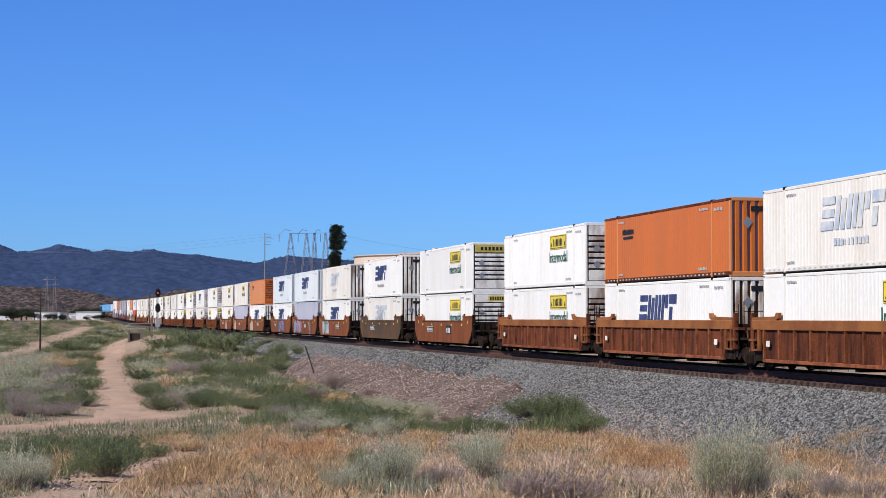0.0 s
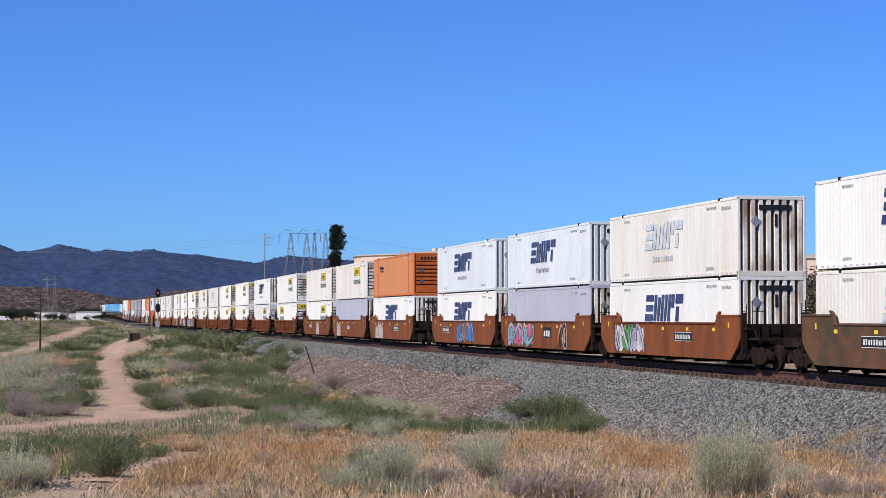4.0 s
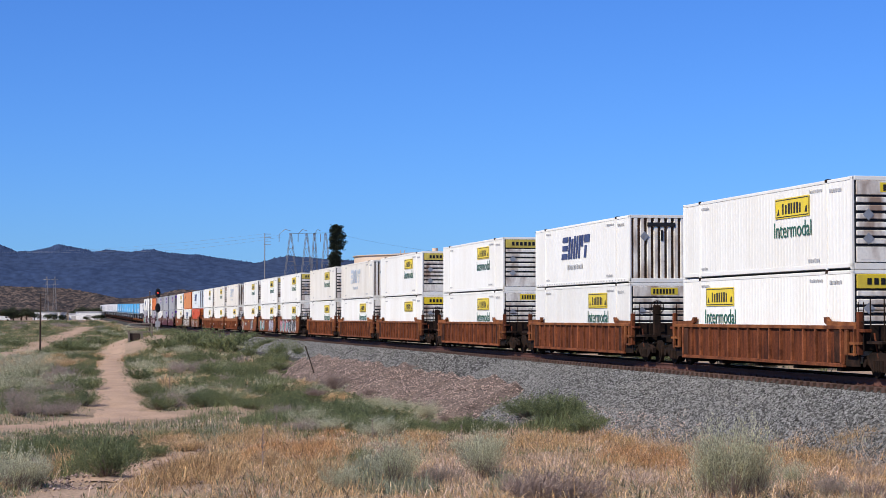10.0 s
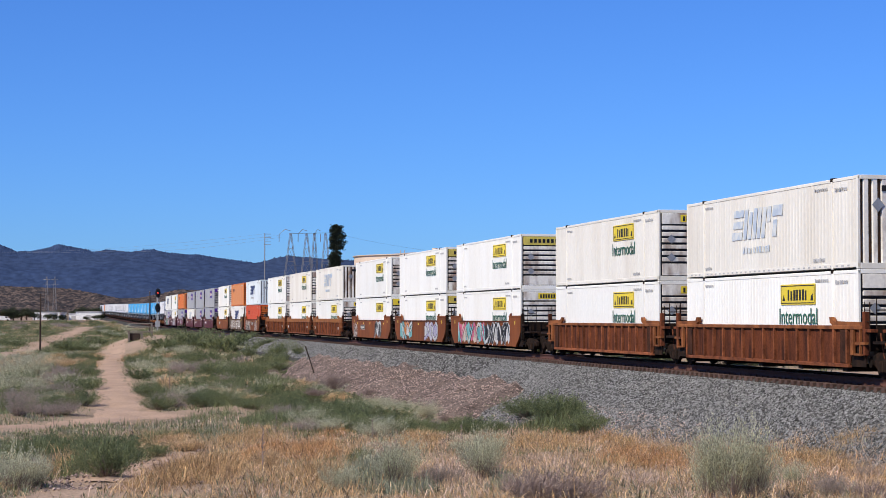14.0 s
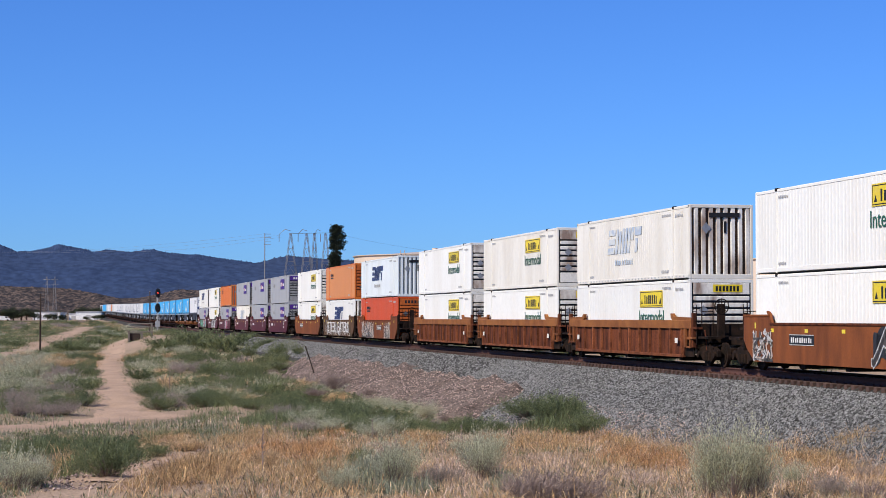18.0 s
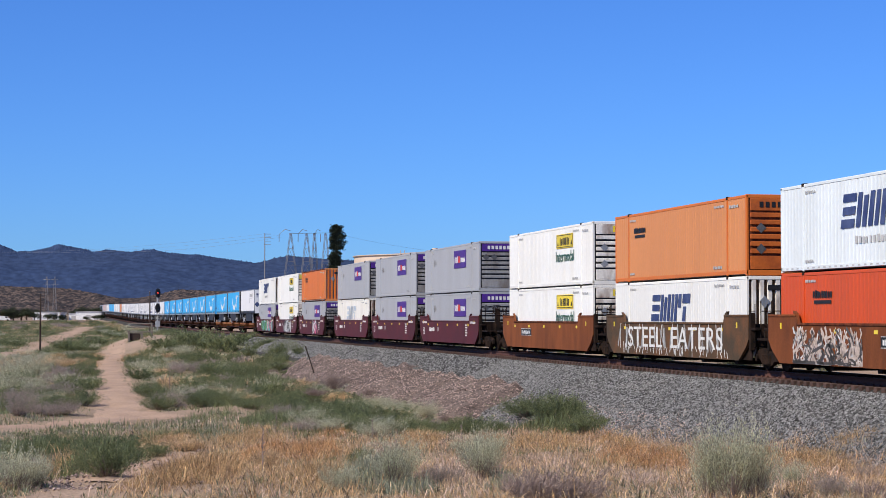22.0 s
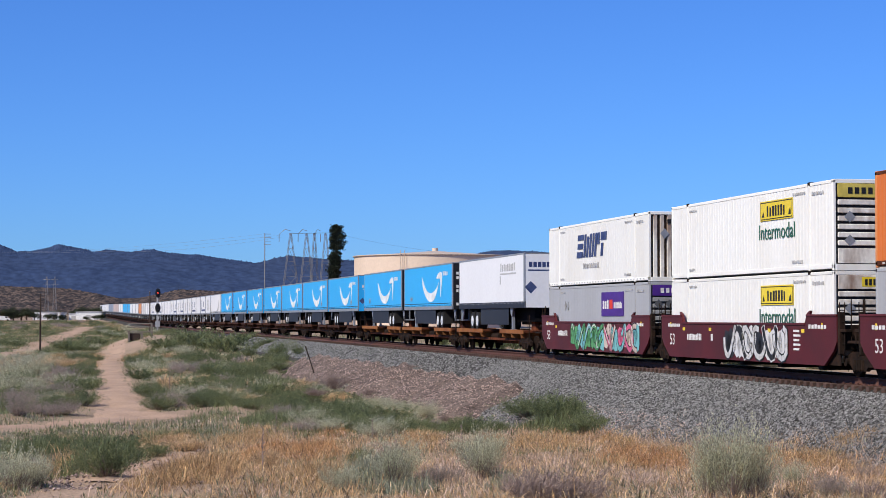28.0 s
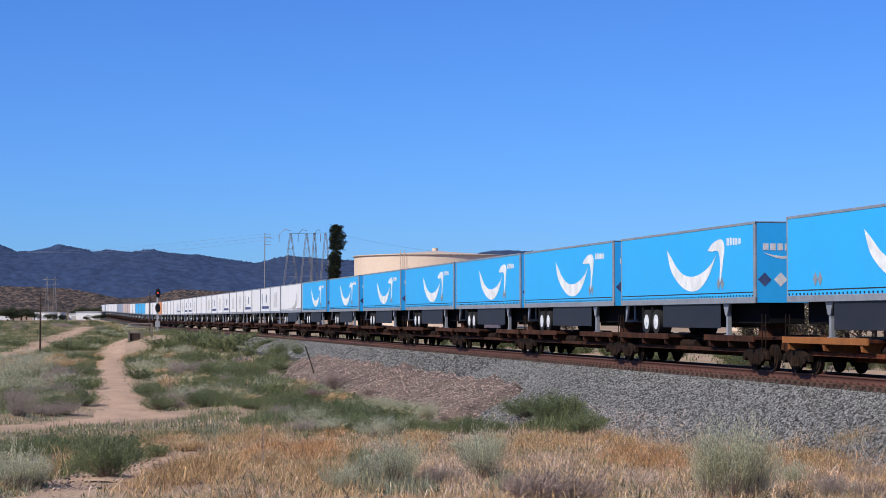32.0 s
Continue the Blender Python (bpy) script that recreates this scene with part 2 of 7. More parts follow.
BEND, RADIUS, DROP, HEAD = 885.0, 420.0, 0.20, 0.12


def track_z(a):
    t = np.clip((np.asarray(a, dtype=float) - 380) / 520, 0, 1)
    return 2.2 * t * t * (3 - 2 * t) - DROP


def on_track(a):
    """Place and travelling direction at a metres along the line."""
    if a <= BEND:
        p, ang = FOOT + AWAY * a, 0.0
    else:
        ang = (a - BEND) / RADIUS
        p = FOOT + AWAY * (BEND + RADIUS * math.sin(ang)) - NEAR * RADIUS * (1 - math.cos(ang))
    return p.x, p.y, float(track_z(a)), math.degrees(math.atan2(-AWAY.y, -AWAY.x)) - math.degrees(ang)


def along(x, y):
    dx, dy = x - FOOT.x, y - FOOT.y
    return dx * AWAY.x + dy * AWAY.y, dx * NEAR.x + dy * NEAR.y


def wobble(x, y, size, seed=0.0):
    """Smooth pseudo-random waves, about -1 to 1."""
    k = 2 * math.pi / size
    return (np.sin(k * (x + 0.31 * y) + seed) * np.cos(k * (0.83 * y - 0.27 * x) + 1.7 * seed)
            + 0.6 * np.sin(k * 2.1 * (0.6 * x - 0.8 * y) + 2.3 * seed) + 0.35 * np.sin(k * 4.3 * (0.8 * x + 0.5 * y) + 3.1 * seed)) / 1.6


def fbm(x, y, size, octaves=5, seed=0, gain=0.5):
    """Layered value noise, 0 to 1."""
    rng = np.random.default_rng(seed)
    grid = rng.random((64, 64))
    out, amp, total = 0.0, 1.0, 0.0
    x, y = np.asarray(x, dtype=float) / size, np.asarray(y, dtype=float) / size
    for o in range(octaves):
        i, j = np.floor(x).astype(int), np.floor(y).astype(int)
        u, v = x - i, y - j
        u, v = u * u * (3 - 2 * u), v * v * (3 - 2 * v)
        g = lambda p, q: grid[p % 64, q % 64]
        out = out + amp * ((g(i, j) * (1 - u) + g(i + 1, j) * u) * (1 - v) + (g(i, j + 1) * (1 - u) + g(i + 1, j + 1) * u) * v)
        total, amp = total + amp, amp * gain
        x, y = x * 2.03 + 11.3, y * 2.03 + 5.7
    return out / total


def ground_z(x, y):
    x, y = np.asarray(x, dtype=float), np.asarray(y, dtype=float)
    a, d = along(x, y)
    plain = np.interp(y, [-60, 0, 15, 30, 40, 60, 80, 200, 260, 330, 450, 900, 1500, 5000],
                      [0.3, 0.1, -0.6, -1.35, -1.65, -2.25, -2.6, -2.7, -2.6, -1.7, -0.8, 1.2, 3, 16])
    plain = plain + 0.10 * wobble(x, y, 9.0) * np.clip(y / 30, 0, 1) + 0.22 * wobble(x, y, 31.0, 2.0) * np.clip(y / 120, 0, 1)
    far_side = np.interp(y, [-60, 60, 380, 900, 1500, 5000], [-0.7, -0.7, -0.7, 1.2, 3, 16]) + 0.1 * wobble(x, y, 14.0)
    k = np.clip((-d) / 4.0, 0, 1)
    z = plain * (1 - k) + far_side * k
    tz = track_z(np.clip(a, -100, 900))
    ad = np.abs(d)
    emb = tz - 0.62 - (ad - 2.4) / 2.7 + 0.05 * wobble(x, y, 4.0, 1.0)
    emb = np.where((a < 930), np.minimum(emb, tz - 0.62), -99)
    bench = np.where((a > 190) & (a < 420), -0.62 - np.maximum(0, d - 11.5) / 4.0 - np.maximum(0, 240 - a) / 22 - np.maximum(0, a - 360) / 20, -99)
    bench = np.where(d > 0, bench, -99)
    return np.maximum(np.maximum(z, emb), bench)


SOIL = mat("dry_soil", (0.39, 0.27, 0.185), 0.95, second=(0.25, 0.185, 0.115), amount=0.8, scale=0.14, fine=14, grain=0.3, bump=0.03, contrast=(0.38, 0.62))
SAND = mat("pinkish_dirt_road", (0.46, 0.31, 0.21), 0.95, second=(0.35, 0.235, 0.16), amount=0.8, scale=0.35, fine=9, grain=0.16, bump=0.03)
# Base darker than the loose grey stones: shade in their gaps is put into it.
STONE = mat("gap_shade_ballast", (0.065, 0.061, 0.056), 0.95, second=(0.04, 0.037, 0.034), amount=0.6, scale=0.6, fine=9, grain=0.65, bump=0.05, spec=0.1)
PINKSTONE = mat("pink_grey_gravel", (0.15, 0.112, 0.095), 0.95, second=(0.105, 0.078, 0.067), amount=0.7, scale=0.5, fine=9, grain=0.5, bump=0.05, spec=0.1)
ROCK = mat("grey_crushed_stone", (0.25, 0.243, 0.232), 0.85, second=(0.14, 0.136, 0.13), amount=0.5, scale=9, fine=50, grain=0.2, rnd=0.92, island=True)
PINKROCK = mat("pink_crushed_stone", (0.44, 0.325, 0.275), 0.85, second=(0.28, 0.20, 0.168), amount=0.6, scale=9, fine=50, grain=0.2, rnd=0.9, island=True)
RAIL = mat("rusty_rail_steel", (0.108, 0.049, 0.037), 0.75, 0.0, second=(0.075, 0.034, 0.027), amount=0.6, scale=1.5, fine=20, grain=0.2, spec=0.15)
RAILTOP = mat("polished_rail_head", (0.30, 0.28, 0.27), 0.35, 0.9, fine=20, grain=0.1)
TIE = mat("weathered_tie_timber", (0.08, 0.045, 0.035), 0.9, second=(0.13, 0.08, 0.062), amount=0.6, scale=2.0, stretch=(1, 6, 6), rnd=0.3, fine=30, grain=0.2, bump=0.004)


def sheet(name, xs, ys, height, material, label, kind="structure"):
    X, Y = np.meshgrid(xs, ys)
    Z = height(X, Y)
    n, m = len(xs), len(ys)
    i = (np.arange(m - 1)[:, None] * n + np.arange(n - 1)[None, :]).ravel()
    me = big_mesh(name, np.stack([X, Y, Z], -1).reshape(-1, 3), np.stack([i, i + 1, i + n + 1, i + n], -1))
    me.materials.append(material)
    return tagged(new(name, me), label, name.replace("_", " "), kind=kind)


def grades(*stops):
    """Coordinates in runs: start, then (end, step)."""
    out = [stops[0]]
    for end, step in stops[1:]:
        n = max(1, round((end - out[-1]) / step))
        out += list(np.linspace(out[-1], end, n + 1)[1:])
    return np.array(out)


sheet("ground", grades(-4000, (-600, 200), (-160, 20), (-60, 2.0), (-25, 0.8), (35, 0.6), (60, 2.0), (400, 20), (4000, 200)),
      grades(-400, (-20, 40), (20, 4), (110, 0.6), (330, 1.4), (520, 6), (1000, 20), (4900, 130)),
      ground_z, SOIL, "dry sandy plain with sparse desert scrub")


def swept(name, a_list, profile, material, label="", parent=None, rough=0.0, kind="structure", category=""):
    """A strip along the track: profile gives (offset to the near side, height) pairs, as a function of a."""
    rng = np.random.default_rng(4)
    rows = []
    for a in a_list:
        x, y, z, h = on_track(a)
        c, s = math.cos(radians(h)), math.sin(radians(h))
        pr = np.asarray(profile(a), dtype=float)
        rows.append(np.stack([x + s * pr[:, 0], y - c * pr[:, 0], z + pr[:, 1]], -1))
    k = len(rows[0])
    V = np.concatenate(rows)
    if rough:
        V = V + rng.normal(0, rough, V.shape) * np.array([1, 1, 0.8])
    i = (np.arange(len(rows) - 1)[:, None] * k + np.arange(k - 1)[None, :]).ravel()
    me = big_mesh(name, V, np.stack([i, i + 1, i + k + 1, i + k], -1), smooth=not rough)
    me.materials.append(material)
    ob = new(name, me)
    ob.parent = parent
    return tagged(ob, label, category, kind=kind) if parent is None else ob


def bed_width(a):
    return float(np.interp(a, [0, 70, 95, 150, 1500], [9.5, 8.5, 6.6, 5.2, 5.2]))


def bed_profile(step):
    def pr(a):
        w = bed_width(a)
        n = int(round(7.4 / step))
        near = [2.3 + (w - 2.3) * (1 - i / n) for i in range(n + 1)]
        out = [(w + 0.25, -0.24 - (w - 2.3) / 2.55 - 0.8)] + [(d, -0.24 - (d - 2.3) / 2.55) for d in near] + [(1.9, -0.27), (1.5, -0.32), (1.35, -0.33)]
        # Hump past the far rail is added, to back the under-car gap with dark.
        out += [(d, -0.215) for d in np.arange(1.2, -2.2, -0.35)] + [(-2.6, -0.14), (-3.4, -0.10), (-5.0, -0.7)]
        return out
    return pr


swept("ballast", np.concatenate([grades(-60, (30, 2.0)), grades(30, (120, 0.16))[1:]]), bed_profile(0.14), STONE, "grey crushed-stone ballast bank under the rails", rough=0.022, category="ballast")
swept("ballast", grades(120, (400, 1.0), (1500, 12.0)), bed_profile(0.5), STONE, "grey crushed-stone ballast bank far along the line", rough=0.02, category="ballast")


def scatter_stones(name, n, a0, a1, d0, d1, height, material, label, size=(0.03, 0.065), seed=3):
    rng = np.random.default_rng(seed)
    base = np.array([(1, 0, 0), (-1, 0, 0), (0, 1, 0), (0, -1, 0), (0, 0, 1), (0, 0, -1)], dtype=float)
    tri = np.array([(0, 2, 4), (2, 1, 4), (1, 3, 4), (3, 0, 4), (2, 0, 5), (1, 2, 5), (3, 1, 5), (0, 3, 5)])
    a, u = rng.uniform(a0, a1, n), rng.uniform(0, 1, n)
    d = d0(a) + u * (d1(a) - d0(a))
    x, y = FOOT.x + AWAY.x * a + NEAR.x * d, FOOT.y + AWAY.y * a + NEAR.y * d
    z = height(a, d, x, y)
    s = rng.uniform(*size, n)
    P = base[None] * rng.uniform(0.55, 1.2, (n, 6, 3))
    ang = rng.uniform(0, 6.28, n)
    c, q = np.cos(ang)[:, None], np.sin(ang)[:, None]
    P = np.stack([P[..., 0] * c - P[..., 1] * q + 0.3 * P[..., 2], P[..., 0] * q + P[..., 1] * c, P[..., 2] * 0.8], -1) * s[:, None, None]
    V = P + np.stack([x, y, z], -1)[:, None]
    F = tri[None] + 6 * np.arange(n)[:, None, None]
    me = big_mesh(name, V.reshape(-1, 3), F.reshape(-1, 3), smooth=False)
    me.materials.append(material)
    return tagged(new(name, me), label, "gravel", kind="stuff")


EDGE = lambda a: np.interp(a, [0, 62, 78, 95, 150], [6.6, 6.8, 8.3, 6.6, 5.2])
ON_BANK = lambda a, d, x, y: np.where(d < 2.3, -0.25, -0.225 - (d - 2.3) / 2.55) + track_z(a)
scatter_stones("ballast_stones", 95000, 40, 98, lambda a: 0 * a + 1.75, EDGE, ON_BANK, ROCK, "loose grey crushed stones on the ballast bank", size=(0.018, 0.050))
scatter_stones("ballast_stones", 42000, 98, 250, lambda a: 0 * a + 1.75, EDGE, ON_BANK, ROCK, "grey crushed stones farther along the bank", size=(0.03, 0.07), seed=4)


def pile_z(x, y):
    a, d = along(x, y)
    e = np.clip((d - 4.0) / 1.2, 0, 1) * np.clip((9.8 + 0.8 * wobble(x, y, 7.0) - d) / 1.4, 0, 1) * np.clip((a - 74 + 2.0 * wobble(x, y, 9.0)) / 10, 0, 1) * np.clip((163 + 3 * wobble(x, y, 8.0) - a) / 16, 0, 1)
    return -0.20 - (d - 2.3) / 2.95 + 0.11 * wobble(x, y, 2.6, 1.0) + 0.30 * wobble(x, y, 8.5, 5.0) - 1.4 * (1 - e)


def pile():
    rng = np.random.default_rng(8)
    A, D = np.meshgrid(np.arange(62, 176, 0.3), np.arange(3.0, 11.0, 0.25))
    x, y = FOOT.x + AWAY.x * A + NEAR.x * D, FOOT.y + AWAY.y * A + NEAR.y * D
    z = pile_z(x, y) + rng.normal(0, 0.022, x.shape)
    m, n = x.shape
    i = (np.arange(m - 1)[:, None] * n + np.arange(n - 1)[None, :]).ravel()
    me = big_mesh("gravel_bank", np.stack([x, y, z], -1).reshape(-1, 3), np.stack([i, i + 1, i + n + 1, i + n], -1), smooth=False)
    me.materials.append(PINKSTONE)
    tagged(new("gravel_bank", me), "heaped pinkish gravel bank beside the ballast", "gravel bank", kind="structure")


pile()
scatter_stones("gravel_stones", 42000, 74, 160, lambda a: 0 * a + 4.6, lambda a: 0 * a + 9.6, lambda a, d, x, y: pile_z(x, y) + 0.01, PINKROCK,
               "loose pink and tan stones on the gravel bank", size=(0.020, 0.055), seed=5)


scatter_stones("wash_stones", 1500, 38, 53, lambda a: 0 * a + 21.0, lambda a: 0 * a + 26.0, lambda a, d, x, y: ground_z(x, y) + 0.03, PINKROCK,
               "loose pale stones on washed-out bare soil", size=(0.012, 0.055), seed=6)


scatter_stones("gravel_stones", 2500, 58, 82, lambda a: 0 * a + 5.2, EDGE, ON_BANK, PINKROCK, "pink stones strewn over the ballast toe", size=(0.018, 0.05), seed=7)


def top_z(x, y):
    """The same as surface, for arrays, without the gravel bank."""
    a, d = along(x, y)
    on_bank = (d > 0) & (d < np.interp(a, [0, 70, 95, 150, 1500], [9.5, 8.5, 6.6, 5.2, 5.2]))
    return np.maximum(ground_z(x, y), np.where(on_bank, -0.24 - (d - 2.3) / 2.55 + track_z(a), -99))


def surface(x, y):
    """Top of whatever lies there: ground, ballast bank or gravel bank."""
    a, d = along(x, y)
    z = float(ground_z(x, y))
    if 0 < d < bed_width(a):
        z = max(z, -0.24 - (d - 2.3) / 2.55 + float(track_z(a)))
    if 74 < a < 163 and 3.5 < d < 11:
        z = max(z, float(pile_z(x, y)))
    return z


# Near-black sheet over the ballast: shade under the train is in its colour.
BED_SHADE = mat("shade_dark_bed", (0.034, 0.015, 0.007), 1.0, second=(0.020, 0.009, 0.005), amount=0.6, scale=1.2, fine=9, grain=0.5, bump=0.04, spec=0.02)
swept("track_bed", grades(-60, (30, 2.0), (300, 1.0), (1500, 12.0)), lambda a: [(1.28, -0.26), (0.9, -0.20), (0.3, -0.20), (-0.3, -0.20), (-0.9, -0.20), (-2.2, -0.19), (-2.6, -0.12), (-3.4, -0.08), (-4.9, -0.6)], BED_SHADE, "oil-darkened stones between the rails", rough=0.012, category="track bed")


def rails():
    track = tagged(new("railway_track"), "rusty steel rails on timber ties in grey ballast", "railway track", kind="structure")
    foot, web, head = 0.075, 0.012, 0.037
    outline = [(-foot, -0.125), (-foot, -0.11), (-web, -0.09), (-web, 0.055), (-head, 0.068), (-head, HEAD - 0.004), (head, HEAD - 0.004), (head, 0.068), (web, 0.055), (web, -0.09), (foot, -0.11), (foot, -0.125)]
    runs = grades(-60, (850, 35), (1500, 14))
    for off in (0.755, -0.755):
        swept("rail", runs, lambda a, off=off: [(off + u, w) for u, w in outline], RAIL, parent=track)
        swept("rail_head", runs, lambda a, off=off: [(off - 0.03, HEAD), (off + 0.03, HEAD)], RAILTOP, parent=track)
    tie = Build().box(-0.115, 0.115, -1.3, 1.3, -0.34, -0.12, 0.012).mesh("tie")
    plate = Build().box(-0.10, 0.10, -0.92, -0.60, -0.12, -0.100).box(-0.10, 0.10, 0.60, 0.92, -0.12, -0.100).box(-0.03, 0.03, -0.90, -0.85, -0.10, -0.06).mesh("tie_plate")
    for i in range(180):
        x, y, z, h = on_track(44 + 0.55 * i)
        m = pose(x, y, z, 0, 0, h + random.uniform(-0.6, 0.6))
        part("tie", tie, TIE, track).matrix_basis = m
        part("tie_plate", plate, RAIL, track).matrix_basis = m
    rest = Build()
    for i in range(420):
        x, y, z, h = on_track(143 + 0.55 * i)
        c, s = math.cos(radians(h)), math.sin(radians(h))
        q = [(x + c * u - s * w, y + s * u + c * w) for u, w in ((-.115, -1.3), (.115, -1.3), (.115, 1.3), (-.115, 1.3))]
        rest.slab(q, z - 0.3, z - 0.12, "z")
    tagged(part("far_ties", rest, TIE, track), kind="stuff")


rails()


# ---- the train: containers ----
LEN, WID, HGT = 16.15, 2.6, 2.896
HL, HW = LEN / 2, WID / 2


def end_ribs(b, x, z0, z1, n, sgn=1):
    """Horizontal raised bars across a container's end."""
    st = (z1 - z0) / n
    for i in range(n):
        b.box(x, x + sgn * 0.06, -HW + 0.16, HW - 0.16, z0 + st * i + st * 0.14, z0 + st * i + st * 0.80, 0.02)


def bars(x0, x1, z0, z1, y, n, seed, b=None, gap=0.3, h=1.0):
    """A row of plain upright bars in place of small writing."""
    b = b or Build()
    r = random.Random(seed)
    st = (x1 - x0) / n
    for i in range(n):
        b.box(x0 + st * i, x0 + st * (i + 1 - gap * r.uniform(0.6, 1.4)), y - 0.006, y, z0, z0 + (z1 - z0) * r.uniform(0.75, 1) * h)
    return b


def slanted_mark(b, x, z, h, y):
    """A company mark as a row of leaning blocks, each cut by a slit; no letters."""
    k = 0.24
    def bar(u0, u1, w0, w1):
        b.slab([(x + u0 + k * w0, z + w0), (x + u1 + k * w0, z + w0), (x + u1 + k * w1, z + w1), (x + u0 + k * w1, z + w1)], y - 0.006, y)
    u = 0.0
    for i, w in enumerate((0.95, 1.15, 0.26, 0.72, 0.86)):
        w *= h
        if i == 0:
            bar(u, u + w, 0, h * 0.26), bar(u + w * 0.05, u + w, h * 0.38, h * 0.62), bar(u, u + w, h * 0.76, h)
        elif i == 1:
            bar(u, u + w * 0.26, 0, h), bar(u + w * 0.37, u + w * 0.63, 0, h * 0.9), bar(u + w * 0.74, u + w, 0, h)
        elif i == 2:
            bar(u, u + w, 0, h)
        elif i == 3:
            bar(u, u + w * 0.42, 0, h), bar(u + w * 0.54, u + w, h * 0.5, h)
        else:
            bar(u, u + w, h * 0.66, h), bar(u + w * 0.15, u + w * 0.55, 0, h * 0.54)
        u += w + h * 0.13
    return b


def container(paint, label, look_="panel", end="ribs", end_paint=None, logo=None, logo_x=0.20, letters=True, logo_paint=None, name="shipping_container", rails_paint=None, line_paint=None, fold=0.007, big_board=True):
    """A 53-foot container: x forwards, near side at -y, its floor at z = 0."""
    root = thing(name, label, "container", "double-stacked containers")
    end_paint, shell = end_paint or paint, rails_paint or paint
    y = -HW
    b = Build()
    b.corrugated(-HL + 0.12, HL - 0.12, 0.20, HGT - 0.10, y + 0.012, fold, 0.275, "side")
    b.corrugated(-HL + 0.12, HL - 0.12, 0.20, HGT - 0.10, -y - 0.012, -fold, 0.275, "side")
    part("side_panel", b, paint, root)
    b = Build().box(-HL + 0.02, HL - 0.02, -HW + 0.02, HW - 0.02, HGT - 0.06, HGT - 0.01)
    part("roof", b, paint, root)
    part("floor", Build().box(-HL + 0.02, HL - 0.02, -HW + 0.10, HW - 0.10, 0.03, 0.15), BLACK, root)
    for yy in (-HW, HW - 0.07):
        part("top_rail", Build().box(-HL, HL, yy, yy + 0.07, HGT - 0.12, HGT - 0.02, 0.012), line_paint or shell, root)
        part("bottom_rail", Build().box(-HL, HL, yy, yy + 0.07, 0.055, 0.20, 0.012), line_paint or shell, root)
    for sx in (-1, 1):
        for sy in (-1, 1):
            part("corner_post", Build().box(sx * HL, sx * (HL - 0.13), sy * HW, sy * (HW - 0.10), 0, HGT, 0.015), shell, root)
        for sy in (-1,):
            part("lifting_post", Build().box(sx * 6.1 - 0.055, sx * 6.1 + 0.055, sy * (HW + 0.012), sy * (HW - 0.05), 0.02, HGT + 0.005, 0.008), shell, root)
            part("casting", Build().box(sx * 6.1 - 0.09, sx * 6.1 + 0.09, sy * (HW + 0.018), sy * (HW - 0.16), HGT - 0.10, HGT + 0.02, 0.012), GUNK, root)
    # ends
    b = Build()
    if end == "ribs":
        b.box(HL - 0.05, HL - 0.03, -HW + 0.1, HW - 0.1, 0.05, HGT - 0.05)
        # Wall behind the ribs is dark: shade of the gaps is put into paint.
        part("end_wall", b, BLACK if end_paint is not SHADED_ORANGE else RUST, root, "dark recessed end wall")
        b = Build()
        end_ribs(b, HL - 0.04, 0.75, HGT - 0.60, 6)
        part("end_rib", b, end_paint, root, "raised horizontal end ribs")
        part("end_board", Build().box(HL - 0.03, HL + 0.01, -HW + 0.16, HW - 0.16, HGT - 0.58, HGT - 0.14, 0.01), (logo_paint or end_paint) if big_board else end_paint, root)
        if logo == "yellow" and not big_board:
            part("end_plate", Build().box(HL + 0.008, HL + 0.016, -0.35, 0.85, HGT - 0.50, HGT - 0.20), YELLOW, root, "small yellow end plate")
        part("end_sill", Build().box(HL - 0.03, HL + 0.02, -HW + 0.16, HW - 0.16, 0.22, 0.70, 0.01).box(HL - 0.02, HL + 0.025, -HW + 0.3, -HW + 0.85, 0.3, 0.55), end_paint, root)
        part("end_header", Build().box(HL - 0.06, HL, -HW + 0.1, HW - 0.1, HGT - 0.13, HGT, 0.01), shell, root)
        part("end_sill", Build().box(HL - 0.06, HL + 0.005, -HW + 0.1, HW - 0.1, 0, 0.2, 0.01), shell, root)
    else:
        # Dark plate added across the folds: shade of the valleys put into colour.
        part("recess", Build().box(HL - 0.16, HL - 0.098, -HW + 0.1, HW - 0.1, 0.05, HGT - 0.05), OLIVE if end_paint is GRIME else GRIME_SHADE_GREY, root, "dark recesses between flutes")
        b.corrugated(-HW + 0.1, HW - 0.1, 0.18, HGT - 0.12, HL - 0.13, 0.115, 0.30, "end")
        part("end_wall", b, end_paint, root, "upright-corrugated end wall")
        part("end_header", Build().box(HL - 0.06, HL, -HW + 0.1, HW - 0.1, HGT - 0.13, HGT, 0.01), shell, root)
        part("end_sill", Build().box(HL - 0.06, HL + 0.005, -HW + 0.1, HW - 0.1, 0, 0.19, 0.01), shell, root)
    part("rear_wall", Build().box(-HL + 0.02, -HL + 0.06, -HW + 0.1, HW - 0.1, 0.05, HGT - 0.05), end_paint, root)
    # small unreadable marks
    yy = y - 0.004
    b = bars(6.35, 7.35, HGT - 0.42, HGT - 0.30, yy, 6, 1)
    bars(4.7, 5.8, HGT - 0.34, HGT - 0.24, yy, 7, 2, b)
    bars(4.6, 5.6, 0.30, 0.42, yy, 6, 3, b)
    bars(-5.9, -5.2, 0.30, 0.40, yy, 5, 4, b)
    bars(-5.9, -5.0, HGT - 0.34, HGT - 0.25, yy, 6, 5, b)
    tagged(part("small_lettering", b, MARK, root, "small grey lines of unreadable markings"), kind="stuff")
    x = LEN * logo_x
